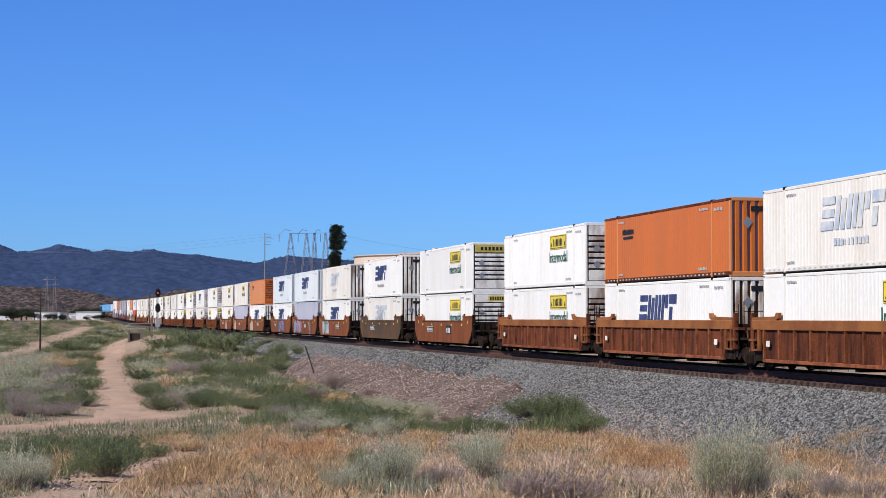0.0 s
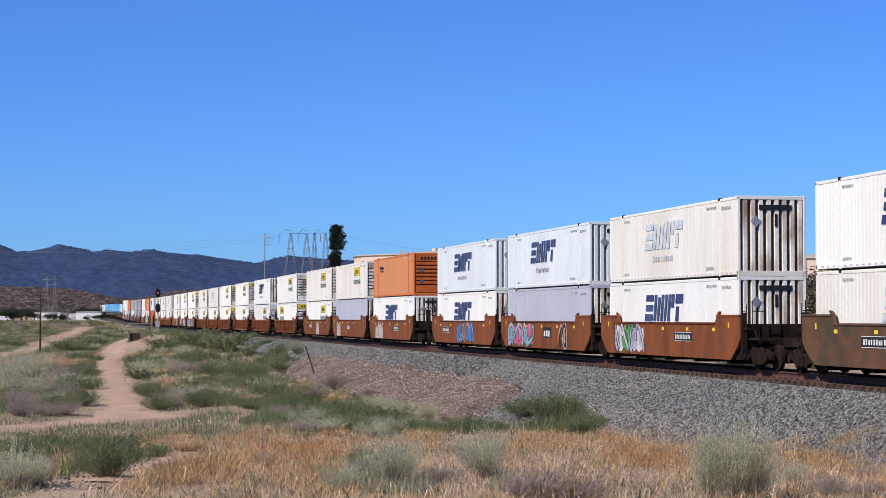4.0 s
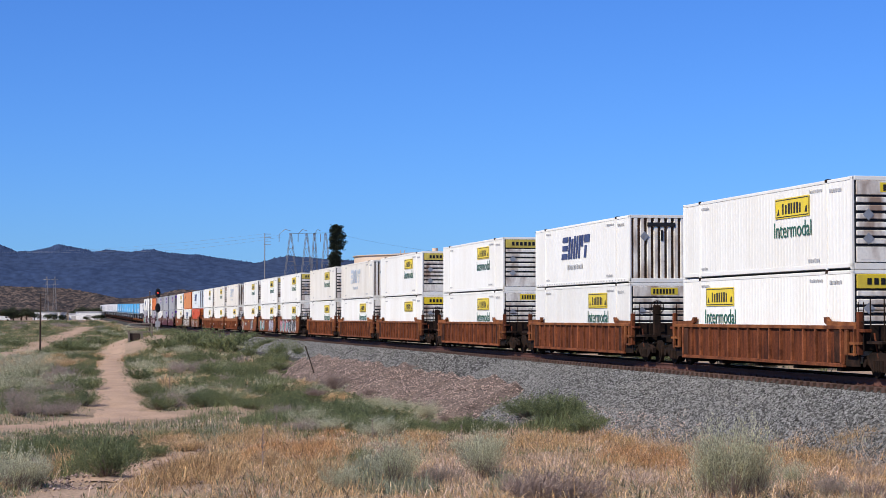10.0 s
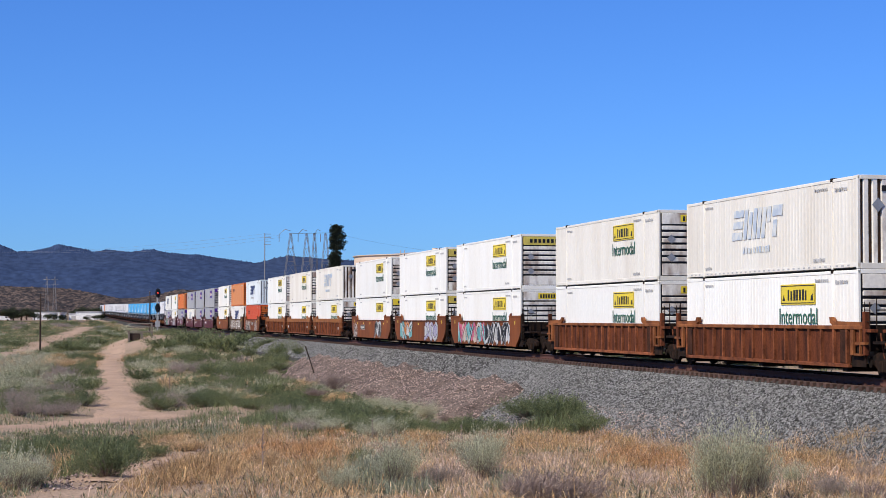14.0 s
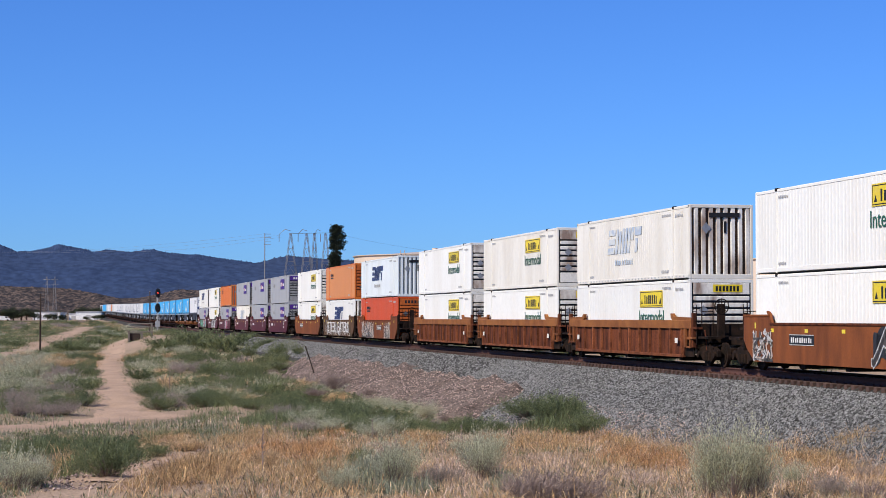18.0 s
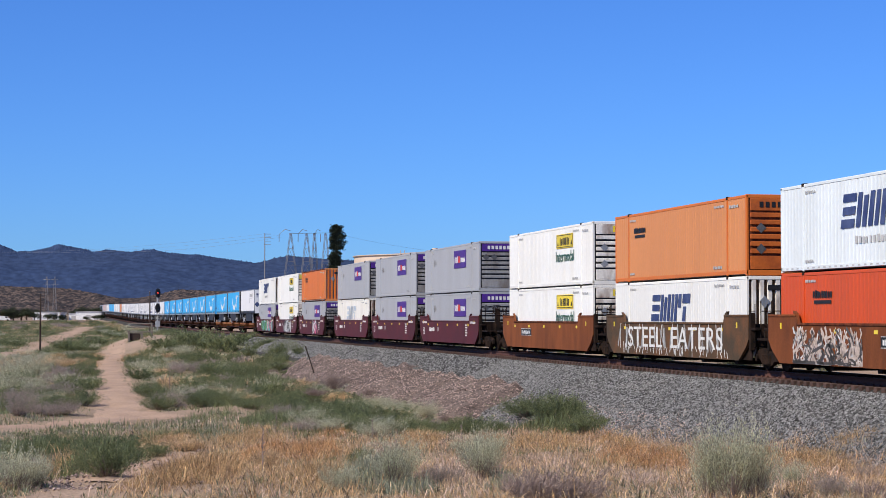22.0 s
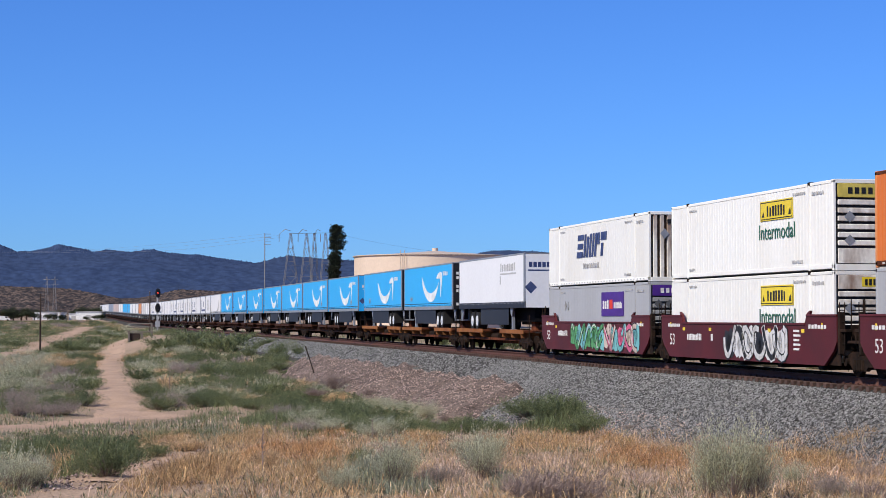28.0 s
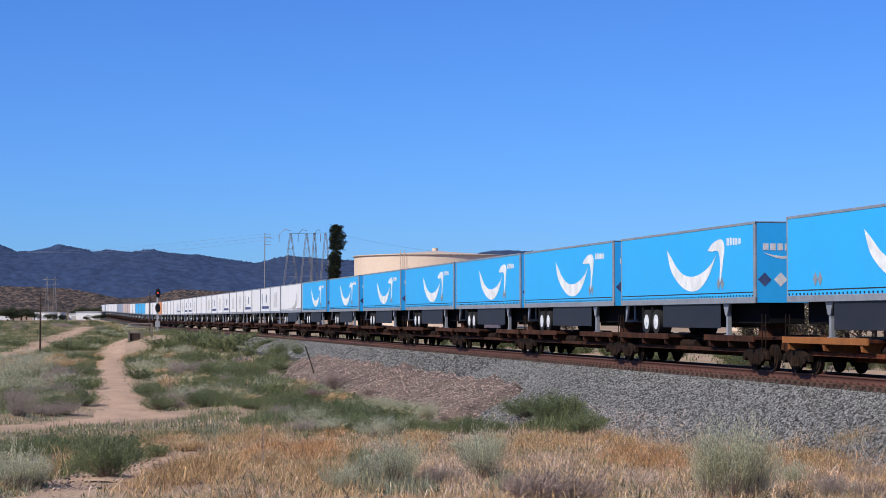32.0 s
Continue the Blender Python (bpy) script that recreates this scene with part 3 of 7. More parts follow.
    if logo == "yellow":
        part("sign_panel", Build().box(x - 1.5, x + 1.5, yy - 0.012, yy, 1.84, 2.52, 0.004), YELLOW, root, "yellow sign panel")
        b = Build().box(x - 1.44, x + 1.44, yy - 0.016, yy - 0.01, 1.88, 1.91).box(x - 1.44, x + 1.44, yy - 0.016, yy - 0.01, 2.45, 2.48)
        b.box(x - 1.45, x - 1.42, yy - 0.016, yy - 0.01, 1.88, 2.48).box(x + 1.42, x + 1.45, yy - 0.016, yy - 0.01, 1.88, 2.48)
        bars(x - 0.85, x + 0.9, 1.98, 2.36, yy - 0.012, 7, 6, b, 0.42)
        b.slab([(x - 1.33, 1.97), (x - 1.1, 1.97), (x - 1.2, 2.18)], yy - 0.016, yy - 0.01).slab([(x + 1.1, 1.97), (x + 1.33, 1.97), (x + 1.3, 2.2), (x + 1.18, 2.14)], yy - 0.016, yy - 0.01)
        tagged(part("sign_lettering", b, BLACK, root, "black bars on the sign"), kind="stuff")
        if letters:
            lettering("Intermodal", 0.76, GREEN, root, Matrix.Translation((x, yy - 0.004, 1.20)) @ pose(0, 0, 0, 90), "dark green word Intermodal")
    elif logo == "slanted":
        tagged(part("company_mark", slanted_mark(Build(), x - 2.2, 1.28, 1.06, yy), logo_paint or NAVY, root, "slanted block-shaped company mark"), kind="stuff")
        tagged(part("mark_line", bars(x - 1.1, x + 1.6, 0.78, 1.02, yy, 10, 8, gap=0.45), logo_paint if logo_paint is FADED_NAVY else MARK, root), kind="stuff")
    elif logo == "small":
        part("company_mark", bars(-5.3, -3.7, 2.05, 2.3, yy, 9, 9).box(-5.2, -3.8, yy - 0.006, yy, 1.86, 1.97), BLACK, root, "small black company mark")
    elif logo == "purple":
        part("sign_panel", Build().box(x - 1.7, x + 1.7, yy - 0.012, yy, 1.48, 2.54, 0.004), PURPLE, root, "purple sign panel")
        part("sign_lettering", bars(x - 1.45, x - 0.45, 1.8, 2.22, yy - 0.012, 3, 10), CHALK, root)
        part("sign_accent", Build().box(x - 0.42, x + 0.05, yy - 0.018, yy - 0.012, 1.8, 2.2), RED, root, "red accent on the sign")
        part("small_lettering", bars(x + 0.25, x + 1.5, 1.82, 2.12, yy - 0.012, 8, 11), CHALK, root)
        b = Build()
        for dx in (-5.0, -4.55):
            b.slab([(dx, 1.75), (dx + 0.17, 1.98), (dx, 2.2), (dx - 0.17, 1.98)], yy - 0.006, yy)
        part("placard_holder", b, GRIME_SHADE_GREY, root, "diamond placard holders")
    if end == "folds":
        b = Build()
        for i in range(34):
            b.box(-HL + 0.5 + i * 0.45, -HL + 0.68 + i * 0.45, -HW - 0.002, -HW + 0.01, 0.095, 0.15)
        tagged(part("pocket_slot", b, MARK, root), kind="stuff")
    # end signs
    if end == "ribs" and logo in ("yellow", "purple", "small"):
        b = Build()
        r = random.Random(12)
        n = 7
        for i in range(n):
            u = (-0.8 + i * 1.6 / n) if big_board else (-0.25 + i * 1.0 / n)
            b.box(HL + 0.01, HL + 0.022, u, u + (1.6 if big_board else 1.0) / n * 0.62, HGT - 0.46, HGT - 0.26)
        part("end_lettering", b, CHALK if logo == "purple" else BLACK, root)
        for u, w in ((-0.90, 1.98), (-0.42, 1.98)) if logo == "purple" else ((-0.75, 1.7), (-0.75, 0.95)):
            part("end_placard", Build().slab([(u, w - 0.19), (u + 0.19, w), (u, w + 0.19), (u - 0.19, w)], HL + 0.02, HL + 0.032, "x"), SLATE if logo in ("purple", "small") else ALLOY, root, "diamond placard holder")
    elif end == "folds":
        part("end_lettering", Build().box(HL + 0.0, HL + 0.012, -0.5, 0.75, HGT - 0.5, HGT - 0.32).box(HL, HL + 0.012, 0.1, 0.2, HGT - 1.1, HGT - 0.65), BLACK, root)
        part("end_placard", Build().slab([(-0.62, 1.75), (-0.42, 1.98), (-0.62, 2.2), (-0.82, 1.98)], HL + 0.0, HL + 0.012, "x"), ALLOY, root)
    return root


OCHRE = mat("dull_ochre_board", (0.58, 0.46, 0.10), 0.6, rnd=0.15, fine=8, grain=0.1)
J_L, S_L = "white corrugated container with yellow sign and green lettering", "white corrugated container with dark slanted company mark"
KINDS = {
    "J": lambda: container(WHITE, J_L, end_paint=GRIME, logo="yellow", logo_paint=YELLOW, big_board=False),
    "Jb": lambda: container(WHITE, "white container with yellow sign and full-width end board", end_paint=GRIME, logo="yellow", logo_paint=OCHRE),
    "Jc": lambda: container(CREAM, "dirty cream-white container with yellow sign and green lettering", end_paint=GRIME, logo="yellow", logo_paint=YELLOW, big_board=False),
    "Jl": lambda: container(WHITE, "white container with yellow sign nearer its rear", end_paint=GRIME, logo="yellow", logo_x=-0.24, logo_paint=YELLOW),
    "Jy": lambda: container(WHITE, "white container with a plain yellow sign", end_paint=GRIME, logo="yellow", letters=False, logo_paint=YELLOW),
    "S": lambda: container(ICE, S_L, end="folds", end_paint=ICE, logo="slanted", logo_x=-0.05),
    "Sc": lambda: container(WHITE, "warm white container with blue-black slanted mark", end="folds", end_paint=GRIME, logo="slanted", logo_x=-0.05),
    "Sf": lambda: container(CREAM, "cream-white container with faded pale blue mark", end="folds", end_paint=GRIME, logo="slanted", logo_x=-0.05, logo_paint=FADED_NAVY),
    "O": lambda: container(ORANGE, "bright orange container with small black mark", end="folds", end_paint=ORANGE, logo="small", rails_paint=PALE_ORANGE, line_paint=RUST),
    "Op": lambda: container(PALE_ORANGE, "faded orange container with ribbed orange end", end_paint=SHADED_ORANGE, logo="small", rails_paint=ORANGE),
    "Or": lambda: container(RED_ORANGE, "red-orange container with small black mark", end_paint=SHADED_ORANGE, logo="small"),
    "L": lambda: container(LAVENDER, "plain lavender-grey corrugated container", end="folds", end_paint=GRIME, fold=0.006),
    "F": lambda: container(GREY, "grey container with purple sign panel and dark ribbed end", end_paint=GRIME_SHADE_GREY, logo="purple", logo_x=0.175, logo_paint=PURPLE, fold=0.0015),
    "W": lambda: container(WHITE, "plain white container with upright-corrugated end", end="folds", end_paint=GRIME),
}


# ---- the train: running gear and well cars ----
def truck(parent, x, plain=False):
    """A four-wheel railway truck under a car, at x; its wheels stand on the rails, a little below the car's own zero."""
    D = HEAD - DROP
    if plain == "far":
        b = Build()
        for sy in (-1, 1):
            b.box(x - 1.15, x + 1.15, sy * 1.02, sy * 1.16, 0.35 + D, 0.72 + D)
            for dx in (-0.89, 0.89):
                b.tube((x + dx, sy * 0.70, 0.46 + D), (x + dx, sy * 0.86, 0.46 + D), 0.46, 14)
        return part("truck", b.box(x - 0.25, x + 0.25, -0.85, 0.85, 0.45 + D, 0.62), GUNK, parent, "grimy cast-steel truck")
    tr = part("truck", Build().box(x - 0.25, x + 0.25, -0.85, 0.85, 0.45 + D, 0.62, 0.03), GUNK, parent, "grimy cast-steel truck")
    for sy in (-1, 1):
        o = [(x - 1.15, 0.62), (x - 1.15, 0.40), (x - 0.72, 0.40), (x - 0.45, 0.20), (x + 0.45, 0.20), (x + 0.72, 0.40), (x + 1.15, 0.40), (x + 1.15, 0.62), (x + 0.5, 0.80), (x - 0.5, 0.80)]
        part("side_frame", Build().slab([(u, w + D) for u, w in o], sy * 1.02, sy * 1.16), GUNK, tr)
        if plain:
            continue
        b = Build()
        for i in range(4):
            b.tube((x - 0.27 + 0.18 * i, sy * 1.17, 0.24 + D), (x - 0.27 + 0.18 * i, sy * 1.17, 0.55 + D), 0.07, 8)
        part("spring_nest", b, GUNK, tr)
    for dx in (-0.89, 0.89):
        b = Build()
        for sy in (-1, 1):
            b.tube((x + dx, sy * 0.70, 0.46 + D), (x + dx, sy * 0.835, 0.46 + D), 0.46, 24)
            b.tube((x + dx, sy * 0.835, 0.46 + D), (x + dx, sy * 0.86, 0.46 + D), 0.34, 20)
        b.tube((x + dx, -0.7, 0.46 + D), (x + dx, 0.7, 0.46 + D), 0.08, 10, cap=False)
        part("wheelset", b, GUNK, tr)
        for sy in (() if plain else (-1, 1)):
            part("axle_bearing", Build().tube((x + dx, sy * 1.0, 0.46 + D), (x + dx, sy * 1.24, 0.46 + D), 0.13, 12), GUNK, tr)
    return tr


def stroke(b, pts, w, y0, y1):
    """A band of constant width along a bent line, in the plane of the car's side."""
    for (ax, az), (cx, cz) in zip(pts, pts[1:]):
        dx, dz = cx - ax, cz - az
        ln = math.hypot(dx, dz) or 1
        nx, nz, ex, ez = -dz / ln * w / 2, dx / ln * w / 2, dx / ln * w * 0.3, dz / ln * w * 0.3
        b.slab([(ax + nx - ex, az + nz - ez), (ax - nx - ex, az - nz - ez), (cx - nx + ex, cz - nz + ez), (cx + nx + ex, cz + nz + ez)], y0, y1)


def smooth_line(pts, n=6):
    """A soft curve through points."""
    P = [pts[0]] + list(pts) + [pts[-1]]
    out = []
    for a, b, c, d in zip(P, P[1:], P[2:], P[3:]):
        for k in range(n):
            t = k / n
            out.append(tuple(0.5 * (2 * q + (r - p) * t + (2 * p - 5 * q + 4 * r - w) * t * t + (3 * q - p - 3 * r + w) * t ** 3) for p, q, r, w in zip(a, b, c, d)))
    return out + [tuple(pts[-1])]


def graffiti(b_parent, x0, x1, z0, z1, colours, seed, y=-1.512):
    """Sprayed lettering-like shapes: a clouded ground, thick outlined strokes and a lighter line inside; no words."""
    r = random.Random(seed)
    n = max(2, round((x1 - x0) / 1.05))
    w, h = (x1 - x0) / n, z1 - z0
    layers = {}
    get = lambda c, k: layers.setdefault((c, k), Build())
    clamp = lambda p: (min(max(p[0], x0), x1), min(max(p[1], z0 + 0.02), z1))
    pale = all(c in ("white", "palepink", "grey") for c in colours)
    thin = 0.55 if pale else 1.0
    if thin < 1:
        # scratchy pale scribble with the paint showing through
        for i in range(int(34 * (x1 - x0))):
            cx, cz = r.uniform(x0, x1), z0 + h * r.uniform(0.1, 0.95)
            q = [clamp((cx + r.uniform(-0.22, 0.22) * k, cz - h * 0.14 * k * r.uniform(0.5, 1.6))) for k in range(4)]
            stroke(get(colours[i % len(colours)] if i % 4 else "palepink", i % 3), q, r.uniform(0.02, 0.11), y - 0.003 - 0.002 * (i % 3), y)
        n = 0
    for i in range(n * 2):
        cx, cz = x0 + w * 0.5 * (i + 0.5), z0 + h * r.uniform(0.4, 0.6)
        o = [clamp((cx + w * 0.48 * r.uniform(0.7, 1.15) * math.cos(t), cz + h * 0.44 * r.uniform(0.75, 1.1) * math.sin(t))) for t in np.linspace(0, 2 * math.pi, 13)[:-1]]
        get("palepink" if thin < 1 else colours[(i // 2 + 1) % len(colours)], 0).slab(o, y - 0.002, y)
    for i in range(n):
        p0, p1, q0, q1 = r.uniform(0, 6.28), r.uniform(1.5, 3.2), r.uniform(0, 6.28), r.uniform(2.0, 4.5)
        pts = [clamp((x0 + w * (i + 0.5 + 0.62 * math.sin(p0 + p1 * t)), z0 + h * (0.5 + 0.42 * math.sin(q0 + q1 * t)))) for t in np.linspace(0, 1.6, 11)]
        dark = "grey" if pale and x1 - x0 < 2.6 else "black" if colours[i % len(colours)] not in ("black", "grey") else "white"
        stroke(get(dark, 1), pts, 0.30 * thin, y - 0.006, y - 0.002)
        stroke(get(colours[i % len(colours)], 2), pts, 0.19 * thin, y - 0.010, y - 0.004)
        stroke(get("white" if dark == "black" else "black", 3), [(p + 0.04, q + 0.04) for p, q in pts[2:6]], 0.05, y - 0.013, y - 0.006)
    for (k, lay), b in layers.items():
        tagged(part("spray_paint", b, SPRAY[k], b_parent, k.replace("palepink", "pale pink") + " graffiti shapes"), kind="stuff")


def ladder(parent, x, y, z0, z1, material):
    b = Build()
    for dx in (-0.2, 0.2):
        b.tube((x + dx, y, z0), (x + dx, y, z1), 0.018, 6)
    n = int((z1 - z0) / 0.35)
    for i in range(n):
        z = z0 + 0.2 + i * 0.35
        b.tube((x - 0.2, y, z), (x + 0.2, y, z), 0.014, 6)
    return part("ladder", b, material, parent)


def well_car(style, front=True, rear=True, seed=0, sprays=(), brake=False, sign=None, number=None):
    """One well unit: x forwards, rail head at z = 0."""
    body = {"rib": RUST, "rib_tall": RUST, "smooth": BROWN, "olive": OLIVE, "maroon": MAROON, "spray": OLIVE}[style]
    words = {"rib": "rusty ribbed steel well car", "rib_tall": "rust-red ribbed well car with tall orange top chord", "smooth": "orange-brown smooth-sided well car", "olive": "dark grimy olive-brown well car",
             "maroon": "maroon smooth-sided well car with yellow marks", "spray": "grey smooth-sided well car covered in lettering"}[style]
    if sprays:
        words += " with graffiti"
    root = thing("well_car", words, "railway car", "well cars of the train")
    E = 8.75
    Y = 1.50
    for sy in (-1, 1):
        if style in ("rib", "rib_tall"):
            low, top = (1.34, 1.68) if style == "rib_tall" else (1.40, 1.53)
            o = [(-E, 1.0), (-7.85, 0.86), (-7.7, 0.30), (7.7, 0.30), (7.85, 0.86), (E, 1.0), (E, low + 0.02), (-E, low + 0.02)]
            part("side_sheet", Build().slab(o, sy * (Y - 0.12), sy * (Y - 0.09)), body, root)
            part("top_chord", Build().box(-E, E, sy * (Y - 0.16), sy * Y, low, top, 0.02), CHORD if style == "rib_tall" else TAN, root, "ochre-brown top chord")
            part("bottom_chord", Build().box(-7.7, 7.7, sy * (Y - 0.16), sy * (Y - 0.01), 0.23, 0.35, 0.015), LIT_RUST, root)
            n = 12 if style == "rib_tall" else 16
            # Ribs paler than the sheet behind: their light and shade are in the colours.
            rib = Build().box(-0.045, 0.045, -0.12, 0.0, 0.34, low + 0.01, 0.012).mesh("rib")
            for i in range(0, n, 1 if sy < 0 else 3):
                part("rib", rib, LIT_RUST, root).location = (-7.6 + i * 15.2 / (n - 1), sy * Y + (0.10 if sy < 0 else 0.0) - 0.012 * sy, 0)
            for sx in (-1, 1) if sy < 0 and style == "rib" else ():
                part("end_panel", Build().box(sx * 7.05, sx * 7.55, -Y + 0.03, -Y + 0.09, 0.37, low - 0.02, 0.01), CINDER, root, "dark panel near the car's end")
            for sx in (-1, 1):
                part("guide_casting", Build().slab([(sx * E, top), (sx * 6.5, top), (sx * 6.3, top + 0.08), (sx * 6.25, top + 0.26), (sx * 6.45, top + 0.26), (sx * 6.6, top + 0.13), (sx * E, top + 0.10)], sy * (Y - 0.14), sy * (Y - 0.02)), CHORD if style == "rib_tall" else TAN, root)
                if sy < 0:
                    part("end_bracket", Build().box(sx * 7.95, sx * 8.15, -Y - 0.02, -Y + 0.08, 0.62, low, 0.012).box(sx * 8.3, sx * (E + 0.25), -Y - 0.01, -Y + 0.12, 0.95, 1.03).box(sx * 8.6, sx * 8.68, -Y - 0.015, -Y + 0.05, 0.6, 1.42).box(sx * 8.2, sx * 8.75, -Y - 0.01, -Y + 0.05, 0.62, 0.68), TAN, root, "ochre end steps and brackets")
                    if style == "rib_tall":
                        part("placard", Build().box(sx * 7.1 - 0.16, sx * 7.1 + 0.16, -Y - 0.03, -Y - 0.015, 0.78, 0.98), CREAM, root, "small pale placard")
        else:
            o = [(-E, 1.0), (-E + 0.25, 0.72), (-7.75, 0.25), (7.75, 0.25), (E - 0.25, 0.72), (E, 1.0), (E, 1.86), (6.35, 1.86), (6.15, 1.58), (-6.15, 1.58), (-6.35, 1.86), (-E, 1.86)]
            part("side_wall", Build().slab(o, sy * (Y - 0.1), sy * Y), body, root)
            part("top_lip", Build().box(-6.2, 6.2, sy * (Y - 0.12), sy * (Y + 0.035), 1.52, 1.60, 0.012), RUST if style == "smooth" else body, root)
            for sx in (-1, 1):
                part("end_lip", Build().box(sx * 6.3, sx * E, sy * (Y - 0.12), sy * (Y + 0.03), 1.80, 1.88, 0.012), body, root)
                part("guide_casting", Build().slab([(sx * 6.1, 1.60), (sx * 6.5, 1.88), (sx * 6.6, 2.0), (sx * 6.5, 2.0), (sx * 6.3, 1.92)], sy * (Y - 0.1), sy * (Y - 0.02)), body, root)
            if sy < 0:
                small = Build().box(-0.13, 0.13, -0.008, 0, 1.28, 1.40).mesh("reflector")
                tall = Build().box(-0.06, 0.06, -0.008, 0, 1.40, 1.60).mesh("reflector")
                for me, x in [(small, -6 + 3 * i) for i in range(5)] + [(tall, -7.6), (tall, 7.6)]:
                    part("reflector", me, YELLOW, root, "small yellow reflector").location = (x, -Y, 0)
    for i, x in enumerate((-7.2, -3.6, 0.0, 3.6, 7.2)):
        part("cross_member", Build().box(x - 0.18, x + 0.18, -Y + 0.12, Y - 0.12, 0.10, 0.24, 0.02), GUNK, root)
    for sx in (-1, 1):
        part("end_platform", Build().box(sx * E, sx * (E - 0.5), -Y + 0.1, Y - 0.1, 0.75, 1.55, 0.03).box(sx * 7.72, sx * E, -Y + 0.13, -Y + 0.17, 0.27, 1.0).box(sx * 7.72, sx * E, Y - 0.17, Y - 0.13, 0.27, 1.0).box(sx * E, sx * (E + 0.75), -0.9, 0.9, 0.80, 1.05, 0.03), GUNK, root, "blackened end platform")
        part("end_post", Build().box(sx * (E + 0.02), sx * (E + 0.16), -Y + 0.02, -Y + 0.2, 0.62, 1.95, 0.02).box(sx * (E + 0.02), sx * (E + 0.55), -Y + 0.05, -Y + 0.3, 1.32, 1.42, 0.01).tube((sx * (E + 0.5), -1.1, 1.3), (sx * (E + 0.9), -1.15, 0.55), 0.03, 6).tube((sx * (E + 0.9), -1.15, 0.55), (sx * (E + 1.2), -0.9, 0.75), 0.03, 6), RUST if style in ("rib", "rib_tall") else GUNK, root)
        ladder(root, sx * (E + 0.16), -1.38, 0.75, 2.25, GUNK)
        b = Build()
        for yy in (-1.2, -0.75):
            b.tube((sx * (E + 0.45), yy, 1.0), (sx * (E + 0.45), yy, 2.35), 0.022, 6)
        b.tube((sx * (E + 0.45), -1.2, 2.0), (sx * (E + 0.45), -0.75, 2.0), 0.018, 6)
        part("grab_rail", b, GUNK, root)
    if front:
        truck(root, 9.7)
    if rear:
        truck(root, -9.7)
    for sx, has in ((1, front), (-1, rear)):
        if has:
            part("coupler", Build().box(sx * 9.3, sx * 11.3, -0.16, 0.16, 0.72, 1.02, 0.03).box(sx * 11.2, sx * 11.62, -0.24, 0.24, 0.66, 1.06, 0.06), GUNK, root)
            b = Build().tube((sx * 10.4, -1.2, 0.62), (sx * 10.4, -0.6, 0.80), 0.03, 6).box(sx * 9.4, sx * 10.5, -1.42, -0.85, 0.98, 1.06)
            part("step", b, GUNK, root)
    if brake:
        b = Build()
        n = 16
        for i in range(n):
            t0, t1 = 2 * math.pi * i / n, 2 * math.pi * (i + 1) / n
            b.tube((9.75, -0.6 + 0.28 * math.cos(t0), 2.2 + 0.28 * math.sin(t0)), (9.75, -0.6 + 0.28 * math.cos(t1), 2.2 + 0.28 * math.sin(t1)), 0.022, 6, cap=False)
        for i in range(4):
            t0 = math.pi * i / 4
            b.tube((9.75, -0.6 - 0.28 * math.cos(t0), 2.2 - 0.28 * math.sin(t0)), (9.75, -0.6 + 0.28 * math.cos(t0), 2.2 + 0.28 * math.sin(t0)), 0.014, 6)
        b.box(9.6, 9.75, -0.75, -0.45, 1.0, 2.3, 0.02)
        part("brake_wheel", b, GUNK, root, "round handbrake wheel on its stand")
    yy = -Y - 0.004
    if number is not None:
        part("number_plate", Build().box(number - 1.05, number + 1.05, yy - 0.008, yy + 0.004, 0.86, 1.22), BLACK, root, "black plate for the car number")
        part("number_bars", bars(number - 0.9, number + 0.95, 0.95, 1.13, yy - 0.008, 10, 14, gap=0.5).box(number - 1.03, number + 1.03, yy - 0.011, yy, 1.195, 1.215).box(number - 1.03, number + 1.03, yy - 0.011, yy, 0.865, 0.885), CHALK, root)
    if sign is not None:
        part("owner_plate", Build().box(sign - 0.75, sign + 0.75, yy - 0.008, yy + 0.004, 0.78, 1.30), BLACK, root, "black plate with a white block mark")
        part("owner_bars", bars(sign - 0.6, sign + 0.65, 0.85, 1.22, yy - 0.008, 3, 15), CHALK, root)
    if style == "maroon":
        lettering("53", 0.62, CHALK, root, Matrix.Translation((-7.4, yy, 0.72)) @ pose(0, 0, 0, 90), "white number 53")
        b = bars(-5.6, -3.9, 0.92, 1.18, yy, 10, 16)
        bars(-2.9, -2.6, 0.92, 1.18, yy, 1, 17, b)
        for i in range(5):
            b.box(5.2, 5.2 + 0.5 + 0.1 * (i % 2), yy - 0.005, yy, 0.70 + 0.15 * i, 0.77 + 0.15 * i)
        bars(-7.9, -6.4, 1.42, 1.56, yy, 6, 18, b)
        bars(6.5, 8.0, 1.42, 1.56, yy, 6, 19, b)
        part("small_lettering", b, CHALK, root, "white lines of unreadable markings")
    for i, (x0, x1, cols) in enumerate(sprays):
        graffiti(root, x0, x1, 0.30, 1.52, cols, seed * 7 + i)
    if style == "spray":
        lettering("STEEL  EATERS", 1.5, CHALK, root, Matrix.Translation((0.3, yy - 0.006, 0.58)) @ pose(0, 0, 0, 90) @ Matrix.Diagonal((1.22, 0.80, 1, 1)), "large chalky sprayed words STEEL EATERS")
        r = random.Random(9)
        drips, haze = Build(), Build()
        for i in range(46):
            x, z = r.uniform(-6.3, 6.6), r.uniform(0.5, 0.75)
            stroke(drips, [(x, z), (x + r.uniform(-0.2, 0.2), max(0.3, z - r.uniform(0.15, 0.42)))], r.uniform(0.03, 0.07), yy - 0.004, yy)
